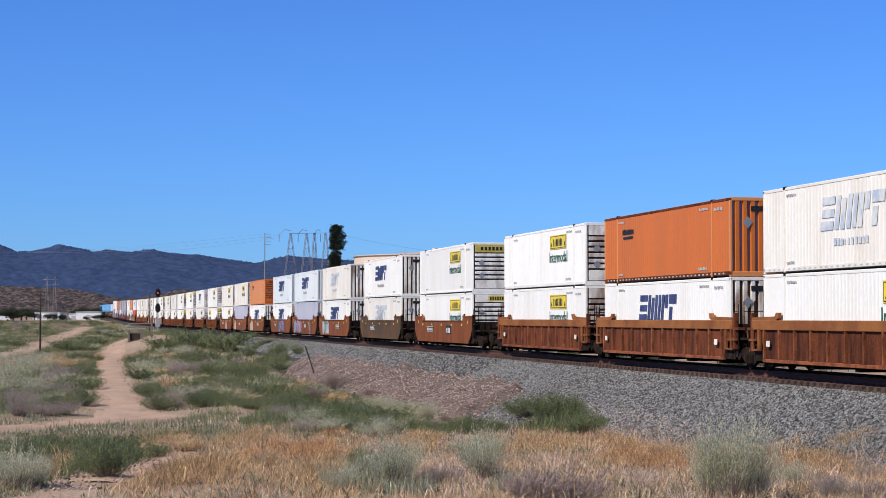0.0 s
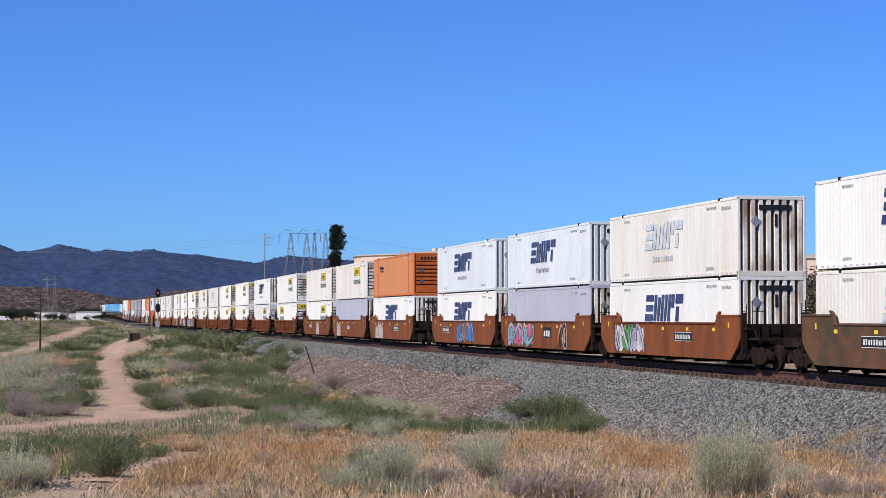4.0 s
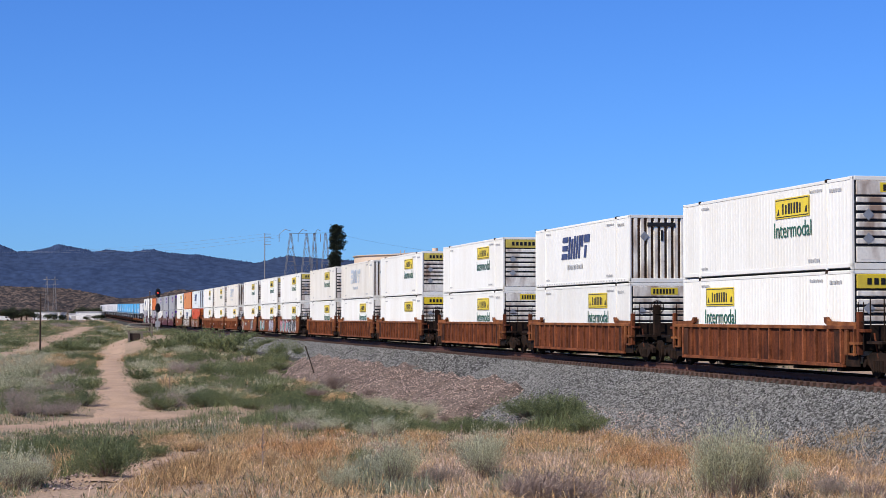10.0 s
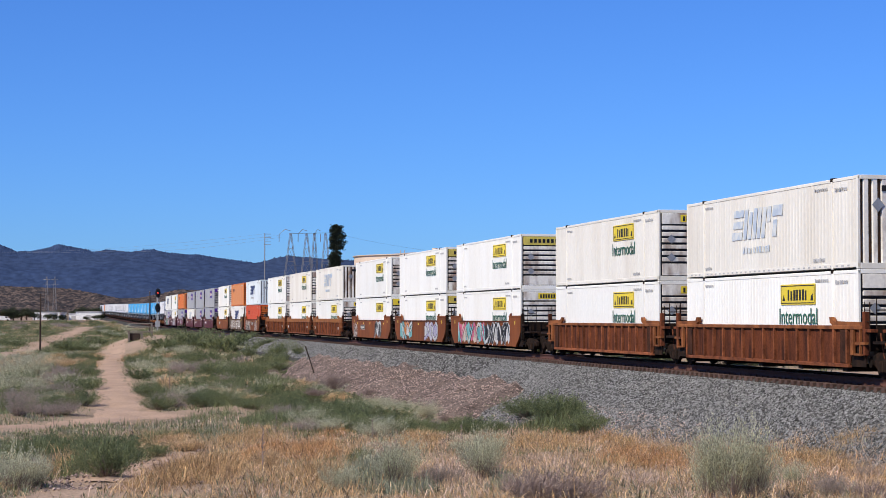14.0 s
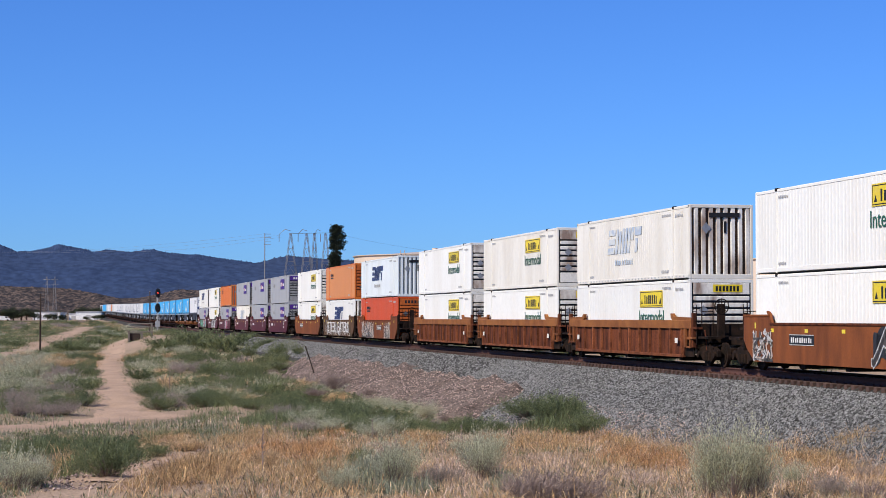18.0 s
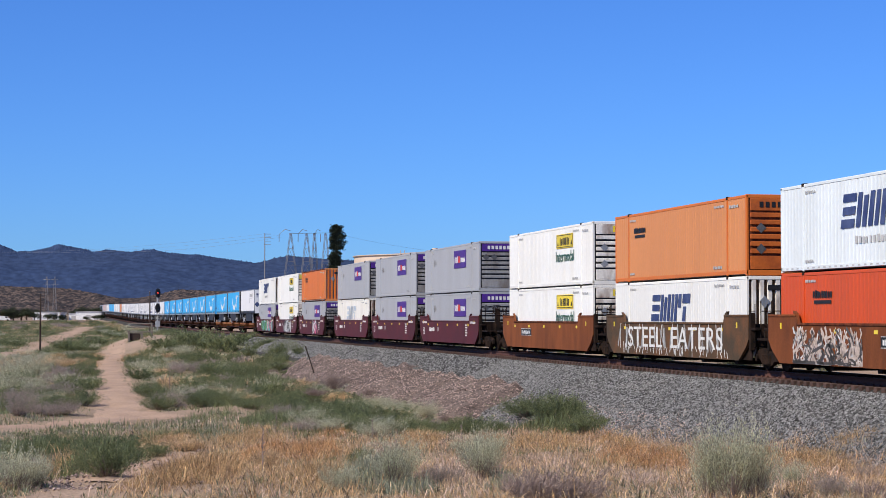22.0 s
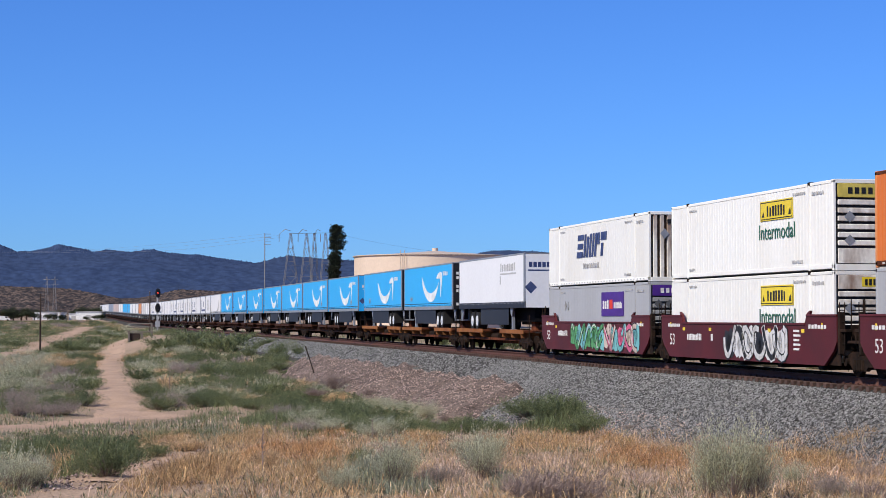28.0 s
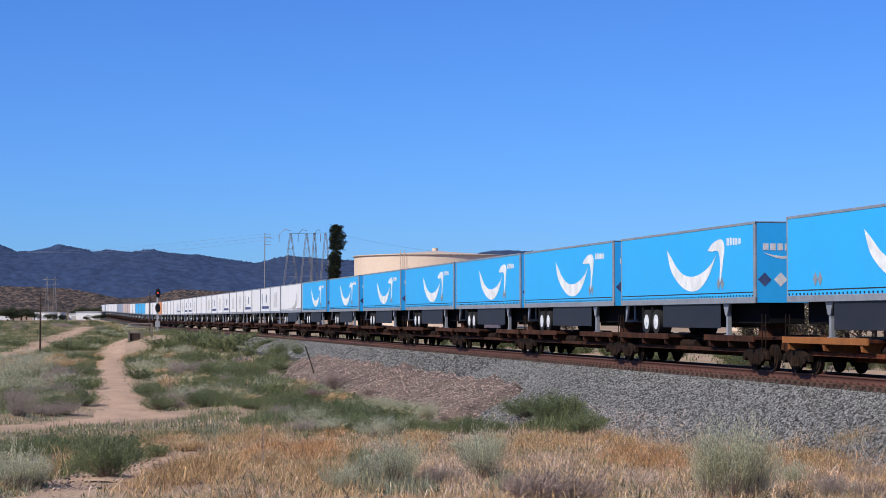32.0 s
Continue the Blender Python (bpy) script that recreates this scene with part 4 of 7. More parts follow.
        for i in range(16):
            x = -6.6 + 0.86 * i + r.uniform(-0.3, 0.3)
            stroke(drips, [(x, 0.5), (x + r.uniform(-0.3, 0.3), 1.54)], 0.045, yy - 0.004, yy)
            stroke(haze, [(x, 1.3), (x + r.uniform(-0.6, 0.6), 0.6)], r.uniform(0.1, 0.25), yy - 0.002, yy)
        part("paint_drips", drips, CHALK, root, "thin chalky drips and strokes")
        part("paint_haze", haze, GRIME_SHADE_GREY, root, "thin grey overspray")
    return root


# ---- the train: spine cars and trailers ----
def spine_car(half, seed=0, rusty=True, plain=False):
    paint, beam = (CHORD, RUST) if rusty else (CINDER, CINDER)
    root = thing("spine_car", "low rusty spine car carrying a road trailer", "railway car", "spine cars of the train")
    part("spine", Build().box(-half - 0.6, half + 0.6, -0.33, 0.33, 0.55, 1.0, 0.04), beam, root, "central box beam")
    for x0, x1 in ((-half + 0.3, -half + 7.2), (half - 5.6, half - 0.4)):
        part("deck", Build().box(x0, x1, -1.35, 1.35, 0.98, 1.10, 0.015), beam, root, "steel wheel platform")
        part("deck_edge", Build().box(x0, x1, -1.42, -1.34, 0.92, 1.14, 0.012), paint, root, "ochre platform edge")
        part("deck_edge", Build().box(x0, x1, 1.34, 1.42, 0.84, 1.14, 0.012), paint, root)
        for x in (() if plain else np.linspace(x0 + 0.5, x1 - 0.5, 3)):
            part("bracket", Build().slab([(-1.40, 0.98), (1.40, 0.98), (1.36, 0.72), (0.33, 0.55), (-0.33, 0.55), (-1.36, 0.72)], float(x) - 0.08, float(x) + 0.08, "x"), paint, root)
    part("hitch_stand", Build().slab([(half - 2.6, 1.0), (half - 1.6, 1.0), (half - 1.9, 2.1), (half - 2.3, 2.1)], -0.4, 0.4), beam, root, "trailer hitch stand")
    part("air_tank", Build().tube((-1.6, -0.65, 0.72), (0.2, -0.65, 0.72), 0.22, 14), GUNK, root)
    part("side_sill", Build().box(-half + 0.2, half - 0.2, -1.05, -0.95, 0.52, 0.66, 0.01).box(-half + 0.2, half - 0.2, 0.5, 0.6, 0.3, 0.6, 0.01), beam, root)
    for x in (-half + 0.1, half - 0.1):
        b = Build()
        b.tube((x, -1.2, 0.6), (x, -1.2, 1.9), 0.02, 6).tube((x + 0.35, -1.2, 0.6), (x + 0.35, -1.2, 1.9), 0.02, 6).tube((x, -1.2, 1.5), (x + 0.35, -1.2, 1.5), 0.016, 6)
        part("grab_rail", b, GUNK, root)
    truck(root, half - 0.9, plain)
    truck(root, -half + 0.9, plain)
    return root


def trailer(paint, label, length=16.15, wheels=-1, mark=None, end_paint=None, skirt=True, band=None, plain=False, name="road_trailer"):
    """A road trailer standing on its wheels at z = 0; wheels: the end at which its axles are."""
    root = thing(name, label, "trailer", "road trailers on the train")
    h = length / 2
    W, z0, z1 = 1.30, 1.18, 4.06
    end_paint = end_paint or paint
    for sy in (-1, 1):
        part("side_wall", Build().box(-h + 0.06, h - 0.06, sy * W, sy * (W - 0.03), z0 + 0.2, z1 - 0.08), paint, root)
        part("bottom_rail", Build().box(-h, h, sy * (W + 0.012), sy * (W - 0.08), z0, z0 + 0.22 if not band else z0 + 0.34, 0.012), band or ALLOY, root)
        part("top_rail", Build().box(-h, h, sy * (W + 0.012), sy * (W - 0.06), z1 - 0.10, z1, 0.012), ALLOY, root)
        for sx in (-1, 1):
            part("corner_post", Build().box(sx * h, sx * (h - (0.20 if sx > 0 and not plain else 0.10)), sy * (W + 0.008), sy * (W - 0.07), z0, z1, 0.015), ALLOY, root)
        if plain:
            continue
        b = Build()
        for i in range(int(length / 0.32)):
            b.box(-h + 0.2 + i * 0.32, -h + 0.27 + i * 0.32, sy * (W + 0.006), sy * (W + 0.022), z0 + 0.24, z0 + 0.30)
        tagged(part("rivet_strip", b, SKIRT if band is None else ALLOY, root), kind="stuff")
        if band is None:
            part("side_seam", Build().box(-h + 0.1, h - 0.1, sy * (W + 0.003), sy * (W - 0.01), z0 + 0.37, z0 + 0.41), SKIRT, root, "dark seam above the lower rail")
    part("roof", Build().box(-h + 0.02, h - 0.02, -W + 0.02, W - 0.02, z1 - 0.04, z1 - 0.005), ALLOY, root)
    part("floor", Build().box(-h + 0.02, h - 0.02, -W + 0.03, W - 0.03, z0 + 0.02, z0 + 0.14), GUNK, root)
    for sx in (-1, 1):
        part("end_wall", Build().box(sx * (h - 0.01), sx * (h - 0.05), -W + 0.06, W - 0.06, z0 + 0.02, z1 - 0.06), end_paint if sx == wheels or end_paint is paint else paint, root)
    if not plain:
        # Added block: closes the view under the trailer, its shade as black colour.
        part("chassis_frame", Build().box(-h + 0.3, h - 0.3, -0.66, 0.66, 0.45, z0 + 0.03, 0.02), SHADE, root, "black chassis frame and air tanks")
    # axles
    ends = wheels
    ax = [h - 4.7, h - 3.45] if length > 12 else [h - 1.5]
    for a in ax:
        for sy in (-1, 1):
            part("wheel", Build().tube((ends * a, sy * 0.72, 0.5), (ends * a, sy * 1.25, 0.5), 0.5, 24), RUBBER, root, "black dual tyres")
            part("rim", Build().tube((ends * a, sy * 1.20, 0.5), (ends * a, sy * 1.262, 0.5), 0.30, 20).tube((ends * a, sy * 1.26, 0.5), (ends * a, sy * 1.29, 0.5), 0.10, 12), RIM, root, "white wheel rim")
        part("axle", Build().tube((ends * a, -0.8, 0.5), (ends * a, 0.8, 0.5), 0.07, 8).box(ends * a - 0.3, ends * a + 0.3, -0.6, 0.6, 0.75, z0), GUNK, root)
        if not plain:
            part("mud_flap", Build().box(ends * (a + 0.62), ends * (a + 0.64), -1.25, -0.65, 0.3, z0), RUBBER, root)
    lx = -ends * (h - 3.3 if length > 12 else h - 1.6)
    for sy in (-1, 1):
        b = Build().box(lx - 0.08, lx + 0.08, sy * 1.0, sy * 1.16, 0.05, z0, 0.01).box(lx - 0.16, lx + 0.16, sy * 0.95, sy * 1.2, 0.0, 0.06)
        b.slab([(lx - 0.3, z0), (lx + 0.3, z0), (lx + 0.1, 0.75), (lx - 0.1, 0.75)], sy * 1.14, sy * 1.19)
        part("landing_leg", b, ALLOY, root)
        if skirt and length > 12:
            part("side_skirt", Build().box(lx + ends * 0.5 + 0.92 * (ends * (ax[0] - 0.75) - lx), lx + ends * 0.5, sy * 1.20, sy * 1.23, 0.28, z0, 0.01), SKIRT, root, "dark side skirt")
    b = Build().box(ends * (h - 0.02), ends * (h - 0.12), -1.1, 1.1, 0.48, 0.58)
    for yy in (-0.7, 0.7):
        b.box(ends * (h - 0.04), ends * (h - 0.12), yy - 0.04, yy + 0.04, 0.5, z0)
    b.slab([(ends * (h - 0.1), z0), (ends * (h - 0.5), z0), (ends * (h - 0.12), 0.5), (ends * (h - 0.02), 0.5)], -1.12, -1.05)
    part("rear_bumper", b, ALLOY, root)
    y = -W - 0.004
    if mark == "curve":
        lo = [(-1.75, 2.32), (-1.35, 1.62), (-0.75, 1.18), (0.1, 0.82), (1.0, 0.64), (1.9, 0.66), (2.7, 0.90), (3.4, 1.32), (4.05, 1.95)]
        hi = [(3.6, 1.66), (2.9, 1.42), (2.0, 1.24), (1.1, 1.20), (0.2, 1.32), (-0.6, 1.62), (-1.2, 2.0)]
        part("company_mark", Build().slab([(x, z0 + q - 0.13) for x, q in smooth_line(lo) + smooth_line(hi)], y - 0.006, y), SNOW, root, "white upward-curving stroke")
        hook = [(3.15, 2.12), (3.6, 2.36), (4.3, 2.50), (4.75, 2.46), (4.95, 2.2), (4.85, 1.75), (4.55, 0.98), (4.45, 1.0), (4.5, 1.55), (4.42, 1.95), (4.15, 2.1), (3.6, 2.08)]
        part("mark_tip", Build().slab([(x, z0 + q - 0.13) for x, q in smooth_line(hook, 4)], y - 0.012, y), SNOW, root, "white hooked tip of the stroke")
        part("mark_word", bars(5.2, 6.7, z0 + 2.12, z0 + 2.42, y, 9, 21, gap=0.5), SNOW, root)
        px = 4.3 if wheels < 0 else -5.6
        b = Build()
        for dx in (0, 0.40):
            b.slab([(px + dx, z0 + 0.50), (px + 0.19 + dx, z0 + 0.74), (px + dx, z0 + 0.98), (px - 0.19 + dx, z0 + 0.74)], y - 0.006, y)
        part("placard_holder", b, ALLOY, root, "diamond placard holders")
        if wheels < 0:
            e = h - 0.01
            b = Build()
            for i in range(6):
                b.box(e, e + 0.008, -1.0 + i * 0.27, -0.80 + i * 0.27, z1 - 1.02, z1 - 0.78)
            b.slab([(-1.0 + 1.5 * k / 8, z1 - 1.1 - 0.22 * math.sin(math.pi * k / 8)) for k in range(9)] + [(-1.0 + 1.5 * k / 8, z1 - 1.1 - 0.12 * math.sin(math.pi * k / 8)) for k in range(7, 0, -1)], e, e + 0.008, "x")
            part("end_lettering", b, CHALK, root)
            b = Build().slab([(-0.95, z0 + 0.58), (-0.70, z0 + 0.83), (-0.95, z0 + 1.08), (-1.20, z0 + 0.83)], e, e + 0.008, "x")
            part("placard", b, NAVY, root, "dark diamond placard")
            part("placard", Build().slab([(-0.35, z0 + 0.58), (-0.10, z0 + 0.83), (-0.35, z0 + 1.08), (-0.60, z0 + 0.83)], e, e + 0.008, "x"), CHALK, root)
        else:
            e = h - 0.01
            b = Build()
            for i, w in enumerate((1.3, 1.25, 0.0, 1.2, 0.8, 0.0, 0.0, 1.2)):
                if w:
                    for j in range(6):
                        b.box(e, e + 0.008, -1.05 + j * w / 6, -1.05 + (j + 0.72) * w / 6, z1 - 0.75 - i * 0.27, z1 - 0.58 - i * 0.27)
            part("end_lettering", b, CHALK, root, "white lines of writing on black doors")
    elif mark == "corner":
        part("company_mark", bars(2.7, 6.2, z0 + 2.0, z0 + 2.45, y, 9, 23).box(2.6, 6.3, y - 0.006, y, z0 + 1.82, z0 + 1.90).box(2.55, 2.75, y - 0.006, y, z0 + 1.3, z0 + 1.75), MARK, root, "grey-brown company mark")
        e = h - 0.01
        b = Build()
        for i in range(8):
            b.box(e, e + 0.008, -1.05 + i * 0.24, -0.87 + i * 0.24, z1 - 0.75, z1 - 0.48)
        b.box(e, e + 0.008, -1.1, 0.9, z1 - 0.95, z1 - 0.88).slab([(-0.95, z0 + 0.75), (-0.62, z0 + 1.08), (-0.95, z0 + 1.4), (-1.28, z0 + 1.08)], e, e + 0.006, "x")
        part("end_lettering", b, NAVY, root)
    elif mark == "swirl":
        b = Build()
        for k in (0, 0.55):
            lo = [(1.5 + k + 3.2 * math.sin(t), z0 + 0.3 + 1.5 * (1 - math.cos(t)) - k * 0.3) for t in np.linspace(0, 1.5, 10)]
            hi = [(x - 0.15, q + 0.3) for x, q in lo]
            b.slab(lo + hi[::-1], y - 0.006, y)
        part("company_mark", b, MARK, root, "grey swirling mark")
    elif mark == "upright":
        b = Build()
        bars(-1.2, 1.6, z0 + 0.6, z0 + 2.3, y, 4, 25, b, 0.5)
        part("company_mark", b, MARK, root, "tall dark grey block letters as bars")
    elif mark == "frame":
        b = Build().box(-3.2, -2.9, y - 0.006, y, z0 + 0.6, z0 + 2.2).box(-3.2, 3.4, y - 0.006, y, z0 + 0.5, z0 + 0.8)
        bars(0.5, 1.6, z0 + 1.2, z0 + 2.2, y, 2, 26, b)
        part("company_mark", b, NAVY, root, "dark angular mark")
    return root


# ---- the train put together ----
MOVERS = []
MADE = {}


def made(key, maker):
    """The first of a kind is built, further ones are copies."""
    if key not in MADE:
        MADE[key] = maker()
        return MADE[key]
    return copy_thing(MADE[key], Matrix.Identity(4))


def put(ob, centre, z=0.0):
    MOVERS.append((ob, centre, z + DROP))


G_WB, G_PK = ("white", "black"), ("pink", "teal", "palepink")
# centre along the line at 16 s, upper load, lower load, car style, first and last of its set, extras
WELLS = [
    (-304.16, "Sf", "J", "rib_tall", 1, 0, {}), (-284.69, "O", "Sc", "rib_tall", 0, 0, {}), (-265.43, "J", "J", "rib_tall", 0, 1, {}),
    (-241.29, "Jb", "J", "smooth", 1, 1, dict(sign=2.2, number=-3.6)),
    (-218.37, "Sc", "Sf", "olive", 1, 1, dict(number=-3.0)),
    (-195.07, "Sf", "Sc", "smooth", 1, 0, dict(sprays=((-6.5, -2.5, ("lilac", "white", "green")),), number=2.5)),
    (-175.76, "S", "L", "smooth", 0, 0, dict(sprays=((-7.0, -1.6, ("lilac", "teal", "pink")), (3.2, 4.6, ("orange", "black"))), sign=1.1)),
    (-156.72, "S", "Sc", "smooth", 0, 1, dict(sprays=((-1.2, 3.4, ("blue", "blue", "orange")),), number=-4.3)),
    (-132.42, "Op", "Sc", "smooth", 1, 0, dict(sprays=((-6.0, -2.8, ("palepink", "white")),), number=2.6, brake=True)),
    (-112.99, "Jc", "L", "smooth", 0, 0, dict(sprays=((-6.2, -4.2, ("white", "palepink")),), sign=0.2)),
    (-93.85, "Jc", "J", "smooth", 0, 1, dict(sprays=((0.2, 2.0, ("white", "palepink")),), number=-3.6)),
    (-70.09, "J", "Jl", "rib", 1, 1, dict(brake=True)), (-46.83, "Sf2", "J", "rib", 1, 1, dict(brake=True)), (-23.53, "Jb", "J", "rib", 1, 1, {}),
    (-0.42, "Jb", "Jy", "rib", 1, 0, dict(brake=True)), (19.04, "Sf", "J", "rib", 0, 0, {}), (38.76, "Jc", "J", "rib", 0, 1, {}),
    (62.04, "Jb", "J", "smooth", 1, 0, dict(sprays=((-6.5, 0.5, ("teal", "pink", "palepink")), (0.5, 6.5, ("white", "black", "black"))))),
    (81.31, "Jb", "Jb", "smooth", 0, 0, dict(sprays=((-6.6, -2.2, ("white", "teal", "orange")), (2.2, 6.4, ("lilac", "white"))))),
    (100.84, "J", "Jy", "smooth", 0, 1, dict(sprays=((-7.8, -6.0, ("white", "grey")), (2.2, 5.0, ("grey", "black", "white"))), number=-3.4)),
    (124.11, "Sf", "Jl2", "rib_tall", 1, 0, dict(brake=True)), (143.86, "Jc", "J", "rib_tall", 0, 0, {}), (163.38, "J", "J", "rib_tall", 0, 1, {}),
    (187.34, "S", "Or", "smooth", 1, 0, dict(sprays=((-6.5, -1.0, ("white", "palepink", "grey")), (3.5, 6.0, ("palepink", "grey"))), number=1.4, brake=True)),
    (206.78, "Op", "Sc", "spray", 0, 0, {}), (226.49, "J", "J", "smooth", 0, 1, dict(number=-3.6)),
    (250.05, "F", "F", "maroon", 1, 0, dict(brake=True)), (269.42, "F", "F", "maroon", 0, 0, {}), (288.79, "F", "Sf", "maroon", 0, 1, {}),
    (312.39, "O", "F", "maroon", 1, 0, dict(sprays=((1.2, 4.6, ("grey", "white", "pink")),))), (331.69, "Jb", "J", "maroon", 0, 0, dict(sprays=((-1.4, 4.6, ("white", "black", "white")),))),
    (350.80, "Sc", "F", "maroon", 0, 1, dict(sprays=((-3.2, 2.2, ("green", "green", "teal")), (2.2, 7.4, ("pink", "palepink", "teal"))))),
]
ALIAS = {"Sf2": "Sc", "Jl2": "J"}
for i, (c, top, low, style, first, last, more) in enumerate(WELLS):
    key = ("well", style, last, repr(sorted(more.items())))
    put(made(key, lambda: well_car(style, True, bool(last), i, **more)), c)
    put(made(ALIAS.get(low, low), KINDS[ALIAS.get(low, low)]), c, 0.36)
    put(made(ALIAS.get(top, top), KINDS[ALIAS.get(top, top)]), c, 0.36 + HGT + 0.012)

DECK = 1.10
BT = "bright blue road trailer with a white curved mark"
TRAILERS = {
    "X": lambda: trailer(PALE, "white road trailer with grey lower band", wheels=-1, mark="corner", band=SKIRT),
    "Br": lambda: trailer(BLUE, "bright blue road trailer with black rear doors", wheels=1, mark="curve", end_paint=BLACK),
    "Bn": lambda: trailer(BLUE, BT, wheels=-1, mark="curve"),
    "P": lambda: trailer(PALE, "white road trailer with a grey swirl", wheels=-1, mark="swirl"),
    "u1": lambda: trailer(PALE, "short white trailer with tall grey block letters", length=8.9, wheels=-1, mark="upright", plain=True),
    "u2": lambda: trailer(PALE, "short plain white pup trailer", length=8.9, wheels=-1, plain=True),
    "u3": lambda: trailer(PALE, "short white trailer with dark angular mark", length=8.9, wheels=1, mark="frame", plain=True),
    "w": lambda: trailer(PALE, "plain white road trailer far along", wheels=-1, plain=True),
    "o": lambda: trailer(PALE_ORANGE, "faded orange road trailer far along", wheels=-1, plain=True),
    "b": lambda: trailer(BLUE, "plain bright blue road trailer", wheels=-1, plain=True),
    "p": lambda: trailer(PINK, "faded pinkish road trailer far along", wheels=-1, plain=True),
    "s": lambda: trailer(STEEL_BLUE, "dull grey-blue road trailer far along", wheels=-1, plain=True),
}
SINGLES = [(372.03, "X"), (390.2, "Br"), (407.5, "Br"), (426.6, "Bn"), (443.9, "Bn"), (460.9, "Bn"), (477.8, "Bn"), (495.9, "Bn"), (514.3, "Bn"), (532.5, "Bn"), (549.7, "P")]
for i, (c, k) in enumerate(SINGLES):
    put(made("spine_long" + str(i < 3), lambda: spine_car(8.55, i, i < 3)), c)
    put(made(k, TRAILERS[k]), c, DECK)
c = 558.6
for i in range(11):
    put(made("spine_pair", lambda: spine_car(9.4, 1, False, True)), c + 9.5)
    put(made("u" + "121332133212"[i], TRAILERS["u" + "121332133212"[i]]), c + 4.75, DECK)
    put(made("u" + "331112312213"[i], TRAILERS["u" + "331112312213"[i]]), c + 14.25, DECK)
    c += 19.3
for k in "owwwbbbwwpppssswwwwwwwswww":
    put(made("spine_plain", lambda: spine_car(8.55, 2, False, "far")), c + 8.8)
    put(made(k, TRAILERS[k]), c + 8.8, DECK)
    c += 17.6


def gone(t):
    """Metres that the train has gone since 16 s."""
    return 22.307 * (t - 16) - 0.01084 * (t - 16) ** 2


def motions():
    for ob, centre, z in MOVERS:
        bends = centre - gone(0) > BEND - 30
        steps = 22 if bends else 8
        rows = []
        for i in range(steps + 1):
            t = 32.0 * i / steps
            x, y, h, turn = on_track(centre - gone(t))
            rows.append((t, pose(x, y, h + z, 0, 0, turn)))
        walk(ob, rows)


# ---- distance ----
RIDGE_X = [-900, 0, 30, 60, 105, 130, 165, 195, 230, 270, 300, 350, 400, 450, 480, 510, 560, 630, 760, 860, 900, 950, 1010, 1200, 1700, 2600]
RIDGE_Y = [441, 435, 447, 446, 435, 439, 446, 443, 448, 442, 449, 452, 459, 467, 460, 454, 458, 462, 462, 447, 444, 446, 455, 470, 462, 470]
LOW_X = [-900, 0, 60, 120, 165, 215, 240, 280, 320, 370, 430, 520, 620, 800, 1100, 2600]
LOW_Y = [505, 507, 509, 512, 519, 530, 530, 522, 513, 516, 517, 512, 514, 515, 520, 515]
# Blue haze of the distance is put into the slopes' own colour.
FOREST = mat("haze_tinted_forest", (0.036, 0.056, 0.112), 1.0, second=(0.042, 0.062, 0.116), amount=0.7, scale=0.006, fine=0.06, grain=0.22, contrast=(0.42, 0.6), spec=0.0)
SCRUB_HILL = mat("tan_hill_slopes", (0.125, 0.092, 0.078), 1.0, second=(0.036, 0.034, 0.036), amount=0.95, scale=0.22, fine=0.6, grain=0.5, contrast=(0.40, 0.56), spec=0.0)


def hills(name, near, far, xs, ys, base, relief, size, material, label, tuft, nx=1500, ny=90):
    """Slopes with spurs and gullies that rise to a ridge seen against the sky, roughened by trees or scrub."""
    u = grades(-0.55, (-0.25, 0.004), (0.25, 0.5 / nx), (0.75, 0.004))
    nx = len(u)
    v = np.linspace(0, 1, ny)
    U, V = np.meshgrid(u, v)
    Yd = near + (far - near) * V
    X = U * Yd
    top = 1.77 + (562.6 - np.interp(784 + 3430 * u, xs, ys)) / 3430 * far
    k = np.hanning(241) / np.hanning(241).sum()
    soft = np.convolve(np.concatenate([np.full(120, top[0]), top, np.full(120, top[-1])]), k, "valid")
    crest = V ** 9
    rise = (soft[None] * (1 - crest) + top[None] * crest - base) * V ** 0.85
    depth = (Yd - near) * (size / 300) * 1.3
    spurs = 1 - np.abs(2 * fbm(0.8 * X + 1.3 * depth, 1.5 * depth - 0.55 * X, size, 5, 7) - 1)
    rough = 1.6 * (spurs - 0.62) + 0.8 * (fbm(0.7 * X - 0.7 * depth, 0.7 * X + 0.9 * depth, size * 0.3, 4, 9) - 0.5)
    Z = base + rise + relief * rough * np.sin(math.pi * V ** 0.8) ** 0.8
    rng = np.random.default_rng(3)
    wood = fbm(X, Yd * 3, size * 0.12, 3, 5)
    Z = Z + tuft * (0.12 + 0.88 * V ** 14) * (rng.uniform(0, 1, Z.shape) ** 3 * 0.6 + np.clip(wood - 0.45, 0, 1) * 2.2 * rng.uniform(0.4, 1, Z.shape))
    i = (np.arange(ny - 1)[:, None] * nx + np.arange(nx - 1)[None, :]).ravel()
    me = big_mesh(name, np.stack([X, Yd, Z], -1).reshape(-1, 3), np.stack([i, i + 1, i + nx + 1, i + nx], -1))
    me.materials.append(material)
    tagged(new(name, me), label, name.replace("_", " "), kind="structure")


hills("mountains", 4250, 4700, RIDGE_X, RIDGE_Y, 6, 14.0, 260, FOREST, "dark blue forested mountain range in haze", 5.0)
hills("hills", 2010, 2110, LOW_X, LOW_Y, 2, 6.0, 60, SCRUB_HILL, "low tan hills dotted with dark scrub", 1.6)


